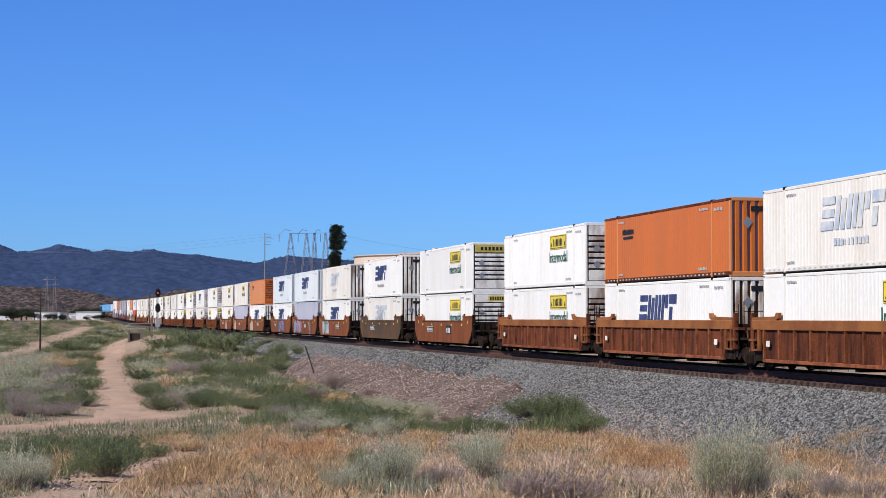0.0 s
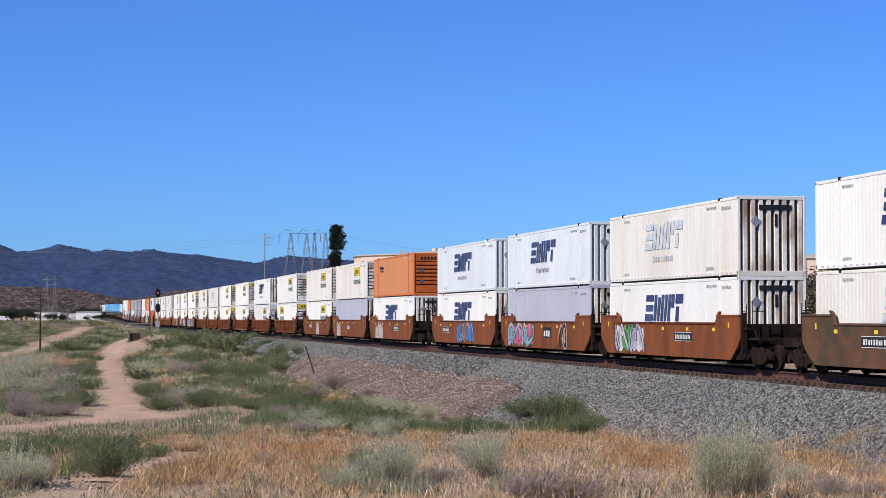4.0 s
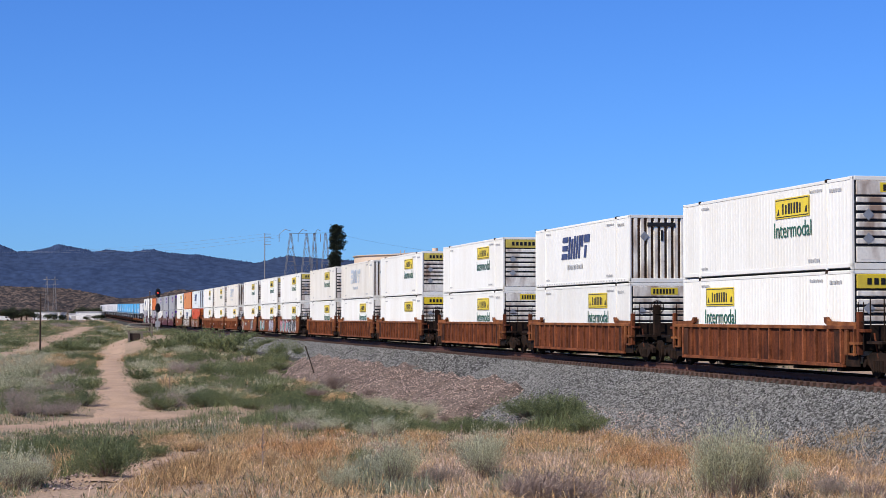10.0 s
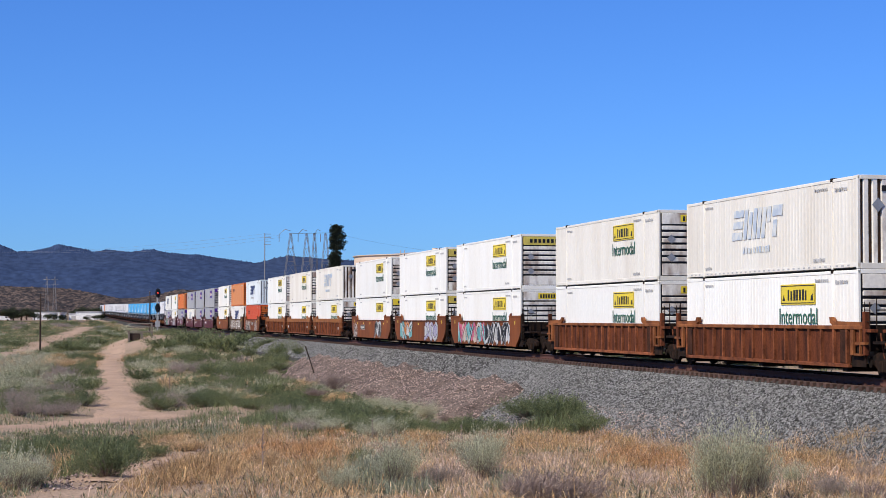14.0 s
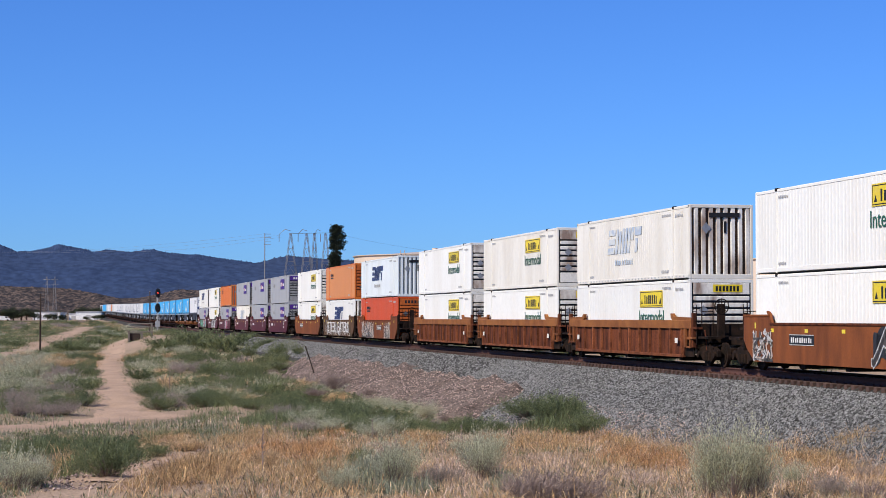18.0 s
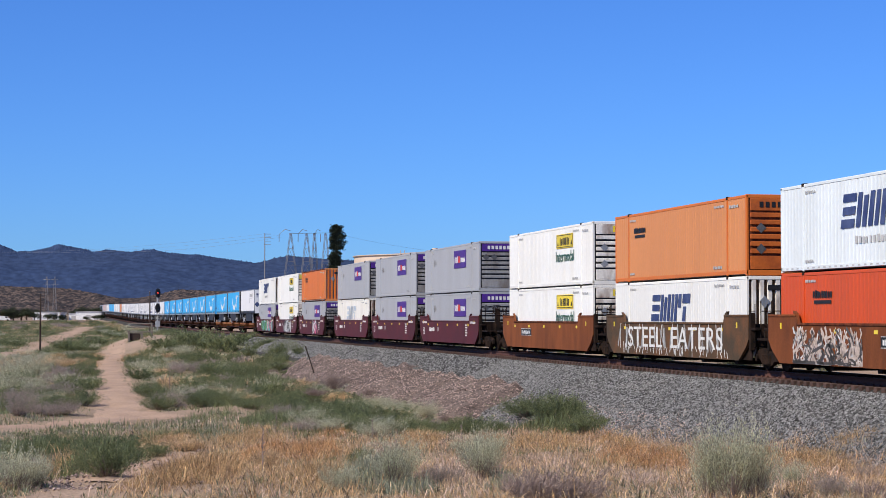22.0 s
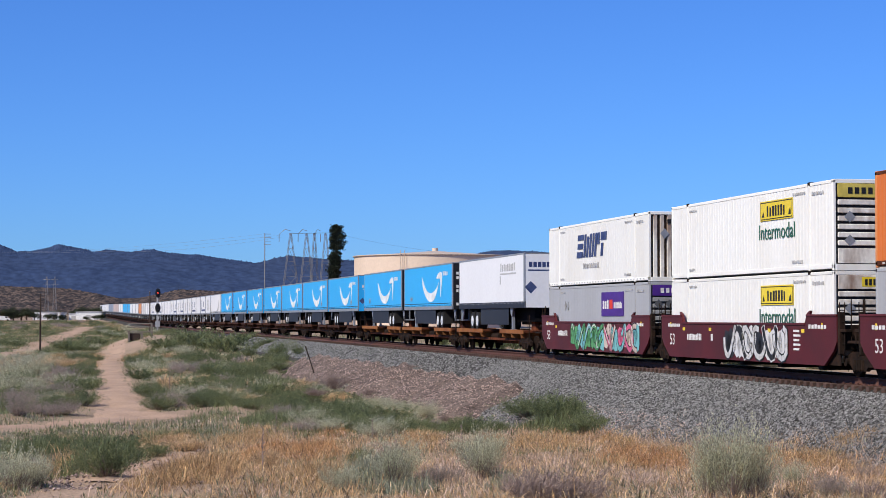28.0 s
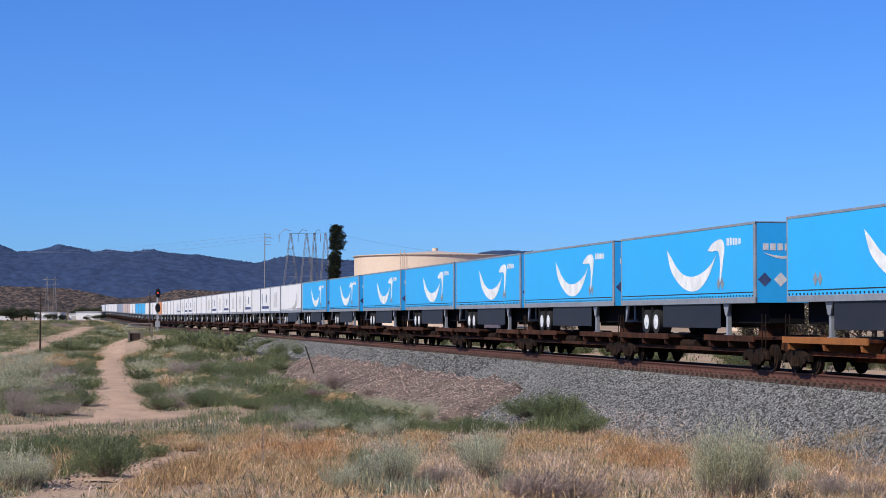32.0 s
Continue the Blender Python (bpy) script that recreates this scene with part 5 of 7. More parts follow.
# ---- dirt roads and bare ground ----
def strip_road(name, pts, label, width, material=None, seed=1):
    """A worn dirt road laid over the ground, with ragged edges."""
    rng = np.random.default_rng(seed)
    P = np.array(pts, dtype=float)
    seg = np.concatenate([[0], np.cumsum(np.hypot(*np.diff(P[:, :2], axis=0).T))])
    n = max(12, int(seg[-1] / 0.7))
    s = np.linspace(0, seg[-1], n)
    cx, cy = np.interp(s, seg, P[:, 0]), np.interp(s, seg, P[:, 1])
    k = np.ones(9) / 9
    pad = lambda q: np.concatenate([np.full(4, q[0]), q, np.full(4, q[-1])])
    cx, cy = np.convolve(pad(cx), k, "valid"), np.convolve(pad(cy), k, "valid")
    w = np.interp(s, seg, P[:, 2]) if P.shape[1] > 2 else np.full(n, width)
    tx, ty = np.gradient(cx), np.gradient(cy)
    ln = np.hypot(tx, ty)
    nx, ny = -ty / ln, tx / ln
    m = 15
    rows = []
    el, er = rng.normal(0, 0.16, n), rng.normal(0, 0.16, n)
    for j in range(m):
        u = -1 + 2 * j / (m - 1)
        off = u * w / 2 * (1 + np.where(u < 0, el, er) * abs(u) ** 3)
        x, y = cx + nx * off, cy + ny * off
        rut = -0.05 * (np.exp(-((abs(u) - 0.5) / 0.16) ** 2)) + 0.03 * rng.normal(0, 0.4, n)
        rows.append(np.stack([x, y, ground_z(x, y) + 0.035 - 0.10 * abs(u) ** 5 + rut * 0.6], -1))
    V = np.stack(rows, 1).reshape(-1, 3)
    i = (np.arange(n - 1)[:, None] * m + np.arange(m - 1)[None, :]).ravel()
    me = big_mesh(name, V, np.stack([i, i + 1, i + m + 1, i + m], -1))
    me.materials.append(material or SAND)
    tagged(new(name, me), label, "dirt road", kind="structure")
    return np.stack([cx, cy, w], -1)


ROAD_LINES = [
    ([(-18.2, 74.2, 3.2), (-16.0, 75.9, 3.2), (-15.4, 82.5, 3.4), (-13.9, 87.6, 4.2), (-12.4, 88.4, 4.0), (-11.3, 89.4, 2.5)], 'pinkish dirt track crossing the scrub'),
    ([(-13.9, 85.4, 4.0), (-16.8, 101.7, 3.0), (-20.2, 120.2, 2.9), (-26.4, 154.4, 2.8), (-33.8, 197.2, 2.8), (-39.3, 233.0, 3.0), (-44.0, 260.8, 3.0), (-45.4, 279.1, 3.0)], 'worn pinkish dirt road climbing towards the signal'),
    ([(-46.2, 194.9, 3.4), (-53.6, 247.4, 3.4), (-59.7, 291.4, 3.6), (-66.8, 342.8, 3.8), (-77.5, 413.3, 4.2), (-87.6, 474.1, 4.5)], 'wide dirt road rising across the plain'),
    ([(-7.3, 57.3, 1.0), (-7.4, 51.7, 1.9), (-7.1, 44.7, 2.2), (-7.1, 40.8, 2.2), (-7.2, 39.7, 1.6)], 'bare rutted soil patch with stones'),
]
ROADS = np.concatenate([strip_road("dirt_road", p, lab, 3.0, seed=i) for i, (p, lab) in enumerate(ROAD_LINES)])


def on_road(x, y, margin=0.0):
    x, y = np.asarray(x), np.asarray(y)
    hit = (x + 36.5) ** 2 / 22 + (y - 246) ** 2 / 500 < 1
    for cx, cy, w in ROADS[::2]:
        hit |= (x - cx) ** 2 + (y - cy) ** 2 < (w / 2 + margin) ** 2
    return hit


# ---- beside the track ----
TIMBER = mat("weathered_pole_timber", (0.05, 0.034, 0.026), 0.9, second=(0.03, 0.024, 0.02), amount=0.6, scale=1.5, stretch=(6, 6, 0.6), fine=20, grain=0.2)
GREY_TIMBER = mat("grey_weathered_timber", (0.20, 0.17, 0.14), 0.9, second=(0.12, 0.10, 0.085), amount=0.6, scale=1.5, stretch=(6, 6, 0.6), fine=20, grain=0.2)
MAST = mat("silver_mast_paint", (0.42, 0.42, 0.42), 0.5, 0.3, fine=10, grain=0.1)
LATTICE = mat("galvanised_lattice_steel", (0.24, 0.23, 0.23), 0.6, 0.4, fine=4, grain=0.1)
CONCRETE = mat("tan_concrete", (0.45, 0.37, 0.28), 0.9, fine=12, grain=0.15)


def base(x, y):
    return float(ground_z(x, y))


def block_signal(x, y):
    root = thing("railway_signal", "tall railway block signal with two black heads, red lit", "railway signal")
    root.matrix_basis = pose(x, y, base(x, y), 0, 0, 12)
    part("plinth", Build().box(-0.4, 0.4, -0.4, 0.4, -0.3, 0.35, 0.04), CONCRETE, root)
    part("mast", Build().tube((0, 0, 0.3), (0, 0, 7.0), 0.08, 12), MAST, root, "silver-grey mast")
    for z, lit in ((6.35, True), (3.95, False)):
        o = [(0.42 * math.cos(t) , z + 0.75 * math.sin(t)) for t in np.linspace(0, 2 * math.pi, 25)[:-1]]
        o = [(u, z + (w - z) * 1.0) for u, w in o]
        head = part("target", Build().slab(o, -0.20, -0.16), BLACK, root, "black oval backboard")
        part("lamp_housing", Build().box(-0.22, 0.22, -0.16, 0.25, z - 0.55, z + 0.55, 0.04), BLACK, head)
        for dz, col in ((0.36, "off"), (0.0, "off"), (-0.36, "off")):
            hood = Build()
            n = 10
            for i in range(n):
                t0, t1 = math.pi * i / n, math.pi * (i + 1) / n
                hood.add([(0.13 * math.cos(t0), -0.20, z + dz + 0.13 * math.sin(t0)), (0.13 * math.cos(t1), -0.20, z + dz + 0.13 * math.sin(t1)),
                          (0.13 * math.cos(t1), -0.46, z + dz + 0.13 * math.sin(t1)), (0.13 * math.cos(t0), -0.46, z + dz + 0.13 * math.sin(t0))], [(0, 1, 2, 3)])
            part("hood", hood, BLACK, head)
            m = glow("lit_red_lens", (1.0, 0.05, 0.02), 2.5) if lit and dz == 0 else BLACK
            part("lens", Build().tube((0, -0.20, z + dz), (0, -0.225, z + dz), 0.085, 14), m, head, "glowing red lens" if lit and dz == 0 else "")
    b = Build()
    for dx in (-0.2, 0.2):
        b.tube((dx, 0.35, 0.2), (dx, 0.35, 6.6), 0.02, 6)
    for i in range(20):
        b.tube((-0.2, 0.35, 0.4 + 0.31 * i), (0.2, 0.35, 0.4 + 0.31 * i), 0.014, 5)
    part("ladder", b, MAST, root)
    part("case", Build().box(-0.35, 0.35, -0.25, 0.25, 0.9, 1.9, 0.03), MAST, root, "silver relay case")


def timber_pole(x, y, h, label, arms=False, lean=0.0):
    root = thing("utility_pole", label, "utility pole")
    root.matrix_basis = pose(x, y, base(x, y) - 0.2, 0, lean, 0)
    part("shaft", Build().tube((0, 0, 0), (0, 0, h), 0.12, 12, 0.08), TIMBER, root)
    if arms:
        part("crossarm", Build().box(-0.9, 0.9, -0.06, 0.06, h - 0.5, h - 0.38, 0.01), TIMBER, root)
        for dx in (-0.8, 0.8):
            part("insulator", Build().tube((dx, 0, h - 0.38), (dx, 0, h - 0.22), 0.05, 8), CONCRETE, root)
    else:
        part("cap", Build().tube((0, 0, h), (0, 0, h + 0.05), 0.125, 10), LATTICE, root)


def headwall(x, y):
    root = thing("timber_headwall", "weathered timber culvert headwall with two rails", "headwall")
    root.matrix_basis = pose(x, y, base(x, y), 0, 0, 8)
    for dx in (-0.6, 1.1):
        part("post", Build().box(dx - 0.12, dx + 0.12, -0.15, 0.15, -0.4, 1.35, 0.02), GREY_TIMBER, root)
    for z in (1.2, 1.85, 2.3):
        part("rail", Build().box(-0.8, 2.6, 0.3, 0.42, z - 0.07, z + 0.07, 0.015), GREY_TIMBER, root)
    part("post", Build().box(2.3, 2.5, 0.2, 0.4, -0.4, 2.4, 0.02), GREY_TIMBER, root)
    part("box", Build().box(-0.5, 0.9, 0.1, 1.4, -0.4, 1.1, 0.03), TIMBER, root, "dark timber box")
    part("lid", Build().slab([(-0.6, 1.1), (1.0, 1.1), (1.3, 0.5), (1.2, 0.4), (0.9, 1.0), (-0.6, 1.0)], 0.02, 1.5), GREY_TIMBER, root)


def leaning_post(x, y, z):
    root = thing("marker_post", "thin dark steel post leaning out of gravel", "post")
    root.matrix_basis = pose(x, y, z - 0.2, 0, -18, 0)
    part("shaft", Build().box(-0.035, 0.035, -0.02, 0.02, 0, 1.75, 0.005).box(-0.012, 0.012, -0.05, 0.02, 0, 1.75), TIMBER, root)


block_signal(-45.72, 310.79)
timber_pole(-45.28, 299.52, 6.6, 'short weathered timber pole beside the signal')
timber_pole(-47.76, 230.05, 7.4, 'lone dark timber utility pole on the plain')
headwall(-40.80, 255.66)
leaning_post(-7.90, 119.0, -1.43)


# ---- towers, tanks and buildings far off ----
def lattice(b, p0, p1, w0, w1, n, r):
    """A four-legged lattice mast from p0 to p1."""
    p0, p1 = Vector(p0), Vector(p1)
    rings = []
    for i in range(n + 1):
        t = i / n
        c, w = p0.lerp(p1, t), w0 + (w1 - w0) * t
        rings.append([c + Vector((sx * w / 2, sy * w / 2, 0)) for sx, sy in ((-1, -1), (1, -1), (1, 1), (-1, 1))])
    for a, c in zip(rings, rings[1:]):
        for k in range(4):
            b.tube(a[k], c[k], r, 4, cap=False)
            b.tube(a[k], c[(k + 1) % 4], r * 0.7, 4, cap=False)
            b.tube(c[k], c[(k + 1) % 4], r * 0.7, 4, cap=False)
    return b


def pylon(x, y, width, top, label):
    """Portal of slender A-shaped lattice legs under a long thin cross-beam."""
    root = thing("transmission_tower", label, "transmission tower")
    g = base(x, y)
    root.matrix_basis = pose(x, y, g)
    h = top - g
    part("bridge", lattice(Build(), (-0.30 * width, 0, h - 0.45), (0.5 * width, 0, h - 0.25), 0.5, 0.5, 16, 0.045), LATTICE, root, "lattice cross-beam")
    for dx, wide in ((-3.7, 3.0), (0.6, 2.7), (2.7, 1.6), (5.7, 2.4)):
        for sx, sy in ((-1, -0.5), (1, 0.5)):
            part("lattice_leg", lattice(Build(), (dx + sx * wide, sy * 3, 0), (dx + sx * 0.15, 0, h - 0.4), 0.55, 0.26, 22, 0.05), LATTICE, root)
        b = Build()
        for k in (0.36, 0.52, 0.68, 0.82):
            w0, w1 = wide * (1 - k) + 0.1, wide * (0.84 - k) + 0.15
            b.tube((dx - w0, 0, h * k), (dx + w0, 0, h * k), 0.05, 4)
            b.tube((dx - w0, 0, h * k), (dx + max(w1, 0.1), 0, h * min(k + 0.16, 0.97)), 0.04, 4).tube((dx + w0, 0, h * k), (dx - max(w1, 0.1), 0, h * min(k + 0.16, 0.97)), 0.04, 4)
        part("brace", b, LATTICE, root)
    part("tie_beam", lattice(Build(), (-4.6, 0, h - 9.0), (6.6, 0, h - 8.8), 0.4, 0.4, 12, 0.04), LATTICE, root)
    for x0, x1, px in ((-6.8, -3.7, -6.8), (-1.7, 0.6, -1.7), (2.7, 4.3, 4.3)):
        part("outrigger", Build().tube((x0, 0, h - 0.6), ((x0 + x1) / 2, 0, h + 0.7), 0.06, 5).tube(((x0 + x1) / 2, 0, h + 0.7), (x1, 0, h + 0.3), 0.06, 5), LATTICE, root)
        part("insulator_string", Build().tube((px, 0, h - 0.5), (px, 0, h - 2.7), 0.09, 6), LATTICE, root)
    return root


def small_tower(x, y, top):
    root = thing("transmission_tower", "small distant lattice tower before the hills", "transmission tower")
    g = base(x, y)
    root.matrix_basis = pose(x, y, g)
    h = top - g
    part("lattice_leg", lattice(Build(), (0, 0, 0), (0, 0, h), 2.6, 0.5, 8, 0.06), LATTICE, root)
    for k in (0.8, 0.93):
        part("crossarm", Build().tube((-2.0, 0, h * k), (2.0, 0, h * k), 0.09, 5), LATTICE, root)


def slim_mast(x, y, h):
    root = thing("radio_mast", "slender steel pole with short crossarms", "mast")
    root.matrix_basis = pose(x, y, base(x, y))
    part("pole", Build().tube((0, 0, 0), (0, 0, h), 0.22, 8, 0.12), LATTICE, root)
    for i in range(4):
        z = h - 0.3 - 1.1 * i
        part("crossarm", Build().tube((-0.3, 0, z), (1.9, 0, z), 0.07, 6), LATTICE, root)


def water_tank(x, y, radius, top, label):
    root = thing("water_tank", label, "storage tank", "large steel tanks")
    g = base(x, y)
    root.matrix_basis = pose(x, y, g)
    h = top - g
    n = 72
    b = Build().tube((0, 0, -0.5), (0, 0, h), radius, n, cap=False)
    part("shell", smooth_mesh(b.mesh("shell")), TANK, root, "cream-painted steel shell")
    b = Build()
    v = [(radius * 1.01 * math.cos(2 * math.pi * i / n), radius * 1.01 * math.sin(2 * math.pi * i / n), h) for i in range(n)] + [(0, 0, h + radius * 0.075)]
    b.add(v, [(i, (i + 1) % n, n) for i in range(n)])
    part("roof", b, TANK_ROOF, root, "low conical roof")
    b = Build()
    for i in range(n):
        t0, t1 = 2 * math.pi * i / n, 2 * math.pi * (i + 1) / n
        b.tube((radius * 1.012 * math.cos(t0), radius * 1.012 * math.sin(t0), h), (radius * 1.012 * math.cos(t1), radius * 1.012 * math.sin(t1), h), 0.14, 5, cap=False)
    part("rim", b, TANK_ROOF, root)
    part("roof_vent", Build().tube((0, 0, h + radius * 0.07), (0, 0, h + radius * 0.075 + 0.6), 0.7, 16), TANK, root)
    b = Build()
    ang = -1.95
    for da in (-0.025, 0.025):
        c, s = radius * 1.03 * math.cos(ang + da), radius * 1.03 * math.sin(ang + da)
        b.tube((c, s, 0), (c, s, h + 0.9), 0.08, 6)
    part("ladder", b, TANK_ROOF, root)
    return root


TANK = mat("cream_tank_paint", (0.66, 0.52, 0.40), 0.6, second=(0.60, 0.46, 0.35), amount=0.5, scale=0.2, stretch=(1, 1, 0.3), fine=2, grain=0.04)
TANK_ROOF = mat("tan_tank_roof", (0.55, 0.44, 0.35), 0.7, fine=2, grain=0.06)


def shed(x, y, w, dep, h, label, doors=2):
    root = thing("warehouse", label, "building")
    root.matrix_basis = pose(x, y, base(x, y))
    part("wall", Build().box(-w / 2, w / 2, 0, dep, -0.5, h, 0.02), SHED, root, "white sheet-metal walls")
    part("roof", Build().slab([(-w / 2 - 0.3, h), (w / 2 + 0.3, h), (w / 2 + 0.3, h + 0.15), (0, h + 0.35), (-w / 2 - 0.3, h + 0.15)], -0.3, dep + 0.3), SHED_ROOF, root, "pale grey roof")
    for i in range(doors):
        u = -w / 2 + w * (i + 0.5) / doors
        part("door", Build().box(u - 1.1, u + 1.1, -0.06, 0.0, 0, h * 0.62, 0.01), SHED_ROOF, root, "grey roller door")


SHED = mat("white_shed_paint", (0.78, 0.77, 0.74), 0.6, fine=3, grain=0.05)
SHED_ROOF = mat("grey_roof_sheet", (0.42, 0.41, 0.40), 0.6, fine=3, grain=0.08)
GLASS = mat("dark_vehicle_glass", (0.02, 0.025, 0.03), 0.1, fine=3, grain=0.02)


def parked_van(x, y):
    root = thing("parked_van", "white van parked before the far buildings", "van")
    root.matrix_basis = pose(x, y, base(x, y), 0, 0, 10)
    part("body", Build().slab([(-2.4, 0.4), (2.4, 0.4), (2.4, 1.0), (1.7, 1.25), (1.2, 2.0), (-2.3, 2.0), (-2.4, 1.8)], -0.9, 0.9), SHED, root)
    part("window", Build().slab([(1.15, 1.25), (1.55, 1.25), (1.15, 1.85), (0.5, 1.85), (0.5, 1.25)], -0.91, 0.91), GLASS, root)
    for dx in (-1.5, 1.5):
        for sy in (-1, 1):
            part("wheel", Build().tube((dx, sy * 0.7, 0.36), (dx, sy * 0.93, 0.36), 0.36, 16), RUBBER, root)


pylon(-37.2, 520, 12.6, 24.8, 'grey lattice transmission tower with wide cross-beam')
slim_mast(-55.2, 600, 27.9)
water_tank(-1.8, 438, 18.3, 15.5, 'large cream water tank with low conical roof')
water_tank(72.3, 371, 18.0, 12.7, 'second cream tank behind the train')
small_tower(-235.1, 1150, 26.1)
small_tower(-230.4, 1150, 26.1)
shed(-167.7, 820, 11.5, 14, 3.0, 'low white shed among dark trees')
shed(-146.2, 800, 10.5, 16, 3.2, 'white sheet-metal building beside the line', 1)
shed(-155.7, 830, 9.0, 12, 2.6, 'white low building behind trees', 2)
parked_van(-172.1, 760)


def wire(p0, p1, sag, r=0.024):
    b = Build()
    n = 20
    pts = [Vector(p0).lerp(Vector(p1), i / n) - Vector((0, 0, sag * 4 * (i / n) * (1 - i / n))) for i in range(n + 1)]
    for a, c in zip(pts, pts[1:]):
        b.tube(a, c, r, 4, cap=False)
    ob = part("power_line", b, LATTICE)
    tagged(ob, "thin power line sagging from a lattice tower", "power line", "power lines")


wire((-200.6, 900, 32.4), (-43.1, 520, 24.0), 2.0)
wire((-235.6, 980, 35.1), (-55.0, 600, 27.8), 2.0)
wire((-163.8, 900, 33.1), (-43.4, 520, 23.4), 2.0)
wire((-30.2, 520, 24.6), (26.1, 770, 27.0), 2.0)


# ---- plants ----
LEAF_GREEN = mat("green_scrub_leaf", (0.235, 0.26, 0.125), 0.8, second=(0.145, 0.175, 0.09), amount=0.8, scale=0.5, rnd=0.6, island=True, fine=12, grain=0.2, spec=0.2, thin=0.4)
LEAF_SAGE = mat("sage_leaf", (0.64, 0.62, 0.43), 0.85, second=(0.45, 0.45, 0.30), amount=0.7, scale=1.5, rnd=0.65, island=True, fine=12, grain=0.2, spec=0.2, thin=0.5)
SAGE_WEED = mat("grey_green_weed", (0.36, 0.365, 0.25), 0.85, second=(0.23, 0.245, 0.16), amount=0.7, scale=1.5, rnd=0.6, island=True, fine=12, grain=0.2, spec=0.2, thin=0.4)
LEAF_GREY = mat("pinkish_dead_weed", (0.78, 0.59, 0.46), 0.9, second=(0.52, 0.39, 0.31), amount=0.8, scale=0.9, rnd=0.8, island=True, fine=12, grain=0.2, spec=0.2, thin=0.4)
STRAW = mat("golden_dry_grass", (0.68, 0.455, 0.23), 0.8, second=(0.45, 0.28, 0.15), amount=0.8, scale=1.1, rnd=0.8, island=True, fine=12, grain=0.15, spec=0.2, thin=0.4)
AMBER = mat("orange_dry_grass", (0.68, 0.385, 0.175), 0.8, second=(0.44, 0.25, 0.14), amount=0.8, scale=1.1, rnd=0.8, island=True, fine=12, grain=0.15, spec=0.2, thin=0.4)
PALE_STRAW = mat("pale_dry_grass", (0.78, 0.57, 0.33), 0.8, second=(0.52, 0.365, 0.225), amount=0.8, scale=0.9, rnd=0.75, island=True, fine=12, grain=0.15, spec=0.2, thin=0.4)
MAUVE = mat("grey_mauve_scrub", (0.44, 0.36, 0.30), 0.9, second=(0.30, 0.245, 0.21), amount=0.7, scale=0.8, rnd=0.35, island=True, fine=12, grain=0.2, spec=0.2, thin=0.4)
DARK_WEED = mat("dark_weed_sprigs", (0.07, 0.078, 0.05), 0.9, second=(0.09, 0.07, 0.05), amount=0.7, scale=0.7, rnd=0.5, island=True, fine=12, grain=0.2, spec=0.2)
TWIG = mat("purple_brown_twigs", (0.32, 0.24, 0.205), 0.9, second=(0.19, 0.14, 0.125), amount=0.6, scale=2, rnd=0.4, island=True, fine=12, grain=0.2)
PINE = mat("dark_conifer_needles", (0.022, 0.030, 0.018), 0.8, second=(0.035, 0.042, 0.025), amount=0.6, scale=0.6, rnd=0.5, island=True, fine=5, grain=0.2, spec=0.2)
BARK = mat("brown_bark", (0.09, 0.06, 0.045), 0.9, fine=8, grain=0.25)


def blades(rng, P, length, width, lean, droop=0.6, simple=False):
    """Bent thin blades rooted at P; simple ones are single triangles."""
    n = len(P)
    ang = rng.uniform(0, 2 * math.pi, n)
    L = rng.uniform(*length, n) * rng.uniform(0.6, 1.0, n)
    W = rng.uniform(*width, n)
    q = rng.uniform(*lean, n)
    d = np.stack([np.cos(ang) * q, np.sin(ang) * q, np.sqrt(np.maximum(0.02, 1 - q * q))], -1)
    side = np.stack([-np.sin(ang + rng.uniform(-1, 1, n)), np.cos(ang), rng.uniform(-0.3, 0.3, n)], -1) * W[:, None]
    if simple:
        V = np.stack([P - side, P + side, P + d * L[:, None]], 1)
        return V.reshape(-1, 3), np.arange(3 * n).reshape(-1, 3)
    mid = P + d * (L * 0.55)[:, None]
    turn = ang + rng.normal(0, 0.9, n)
    fall = droop * rng.uniform(0.0, 2.4, n)
    d2 = d + np.stack([np.cos(turn) * fall, np.sin(turn) * fall, -fall], -1)
    tip = mid + d2 * (L * 0.45)[:, None]
    V = np.stack([P - side, P + side, mid - side * 0.8, mid + side * 0.8, tip], 1)
    F = np.array([(0, 1, 3), (0, 3, 2), (2, 3, 4)])[None] + 5 * np.arange(n)[:, None, None]
    return V.reshape(-1, 3), F.reshape(-1, 3)


def field(name, P, length, width, lean, material, label, category, seed, simple=False):
    V, F = blades(np.random.default_rng(seed), P, length, width, lean, simple=simple)
    me = big_mesh(name, V, F, smooth=False)
    me.materials.append(material)
    return tagged(new(name, me), label, category, kind="stuff")


def spread(rng, n, y0, y1, lo, hi, keep, clump=0.12, per=9):
    """Random rooted places in a wedge before the camera, in clumps."""
    y = np.sqrt(rng.uniform(y0 * y0, y1 * y1, n))
    u = rng.uniform(lo, hi, n)
    x = u * y
    ok = keep(x, y, u)
    x, y = x[ok], y[ok]
    x = np.repeat(x, per) + rng.normal(0, clump, len(x) * per)
    y = np.repeat(y, per) + rng.normal(0, clump, len(y) * per)
    return np.stack([x, y, top_z(x, y) - 0.02], -1)


def off_track(x, y, d0=0.0):
    a, d = along(x, y)
    limit = np.interp(a, [0, 47, 55, 62, 72, 78, 140, 145, 190, 400], [5.2, 5.5, 6.0, 6.6, 7.4, 9.4, 9.4, 5.4, 5.0, 4.6])
    return d > limit + d0 + 0.5 * wobble(x, y, 3.1, 2.0)


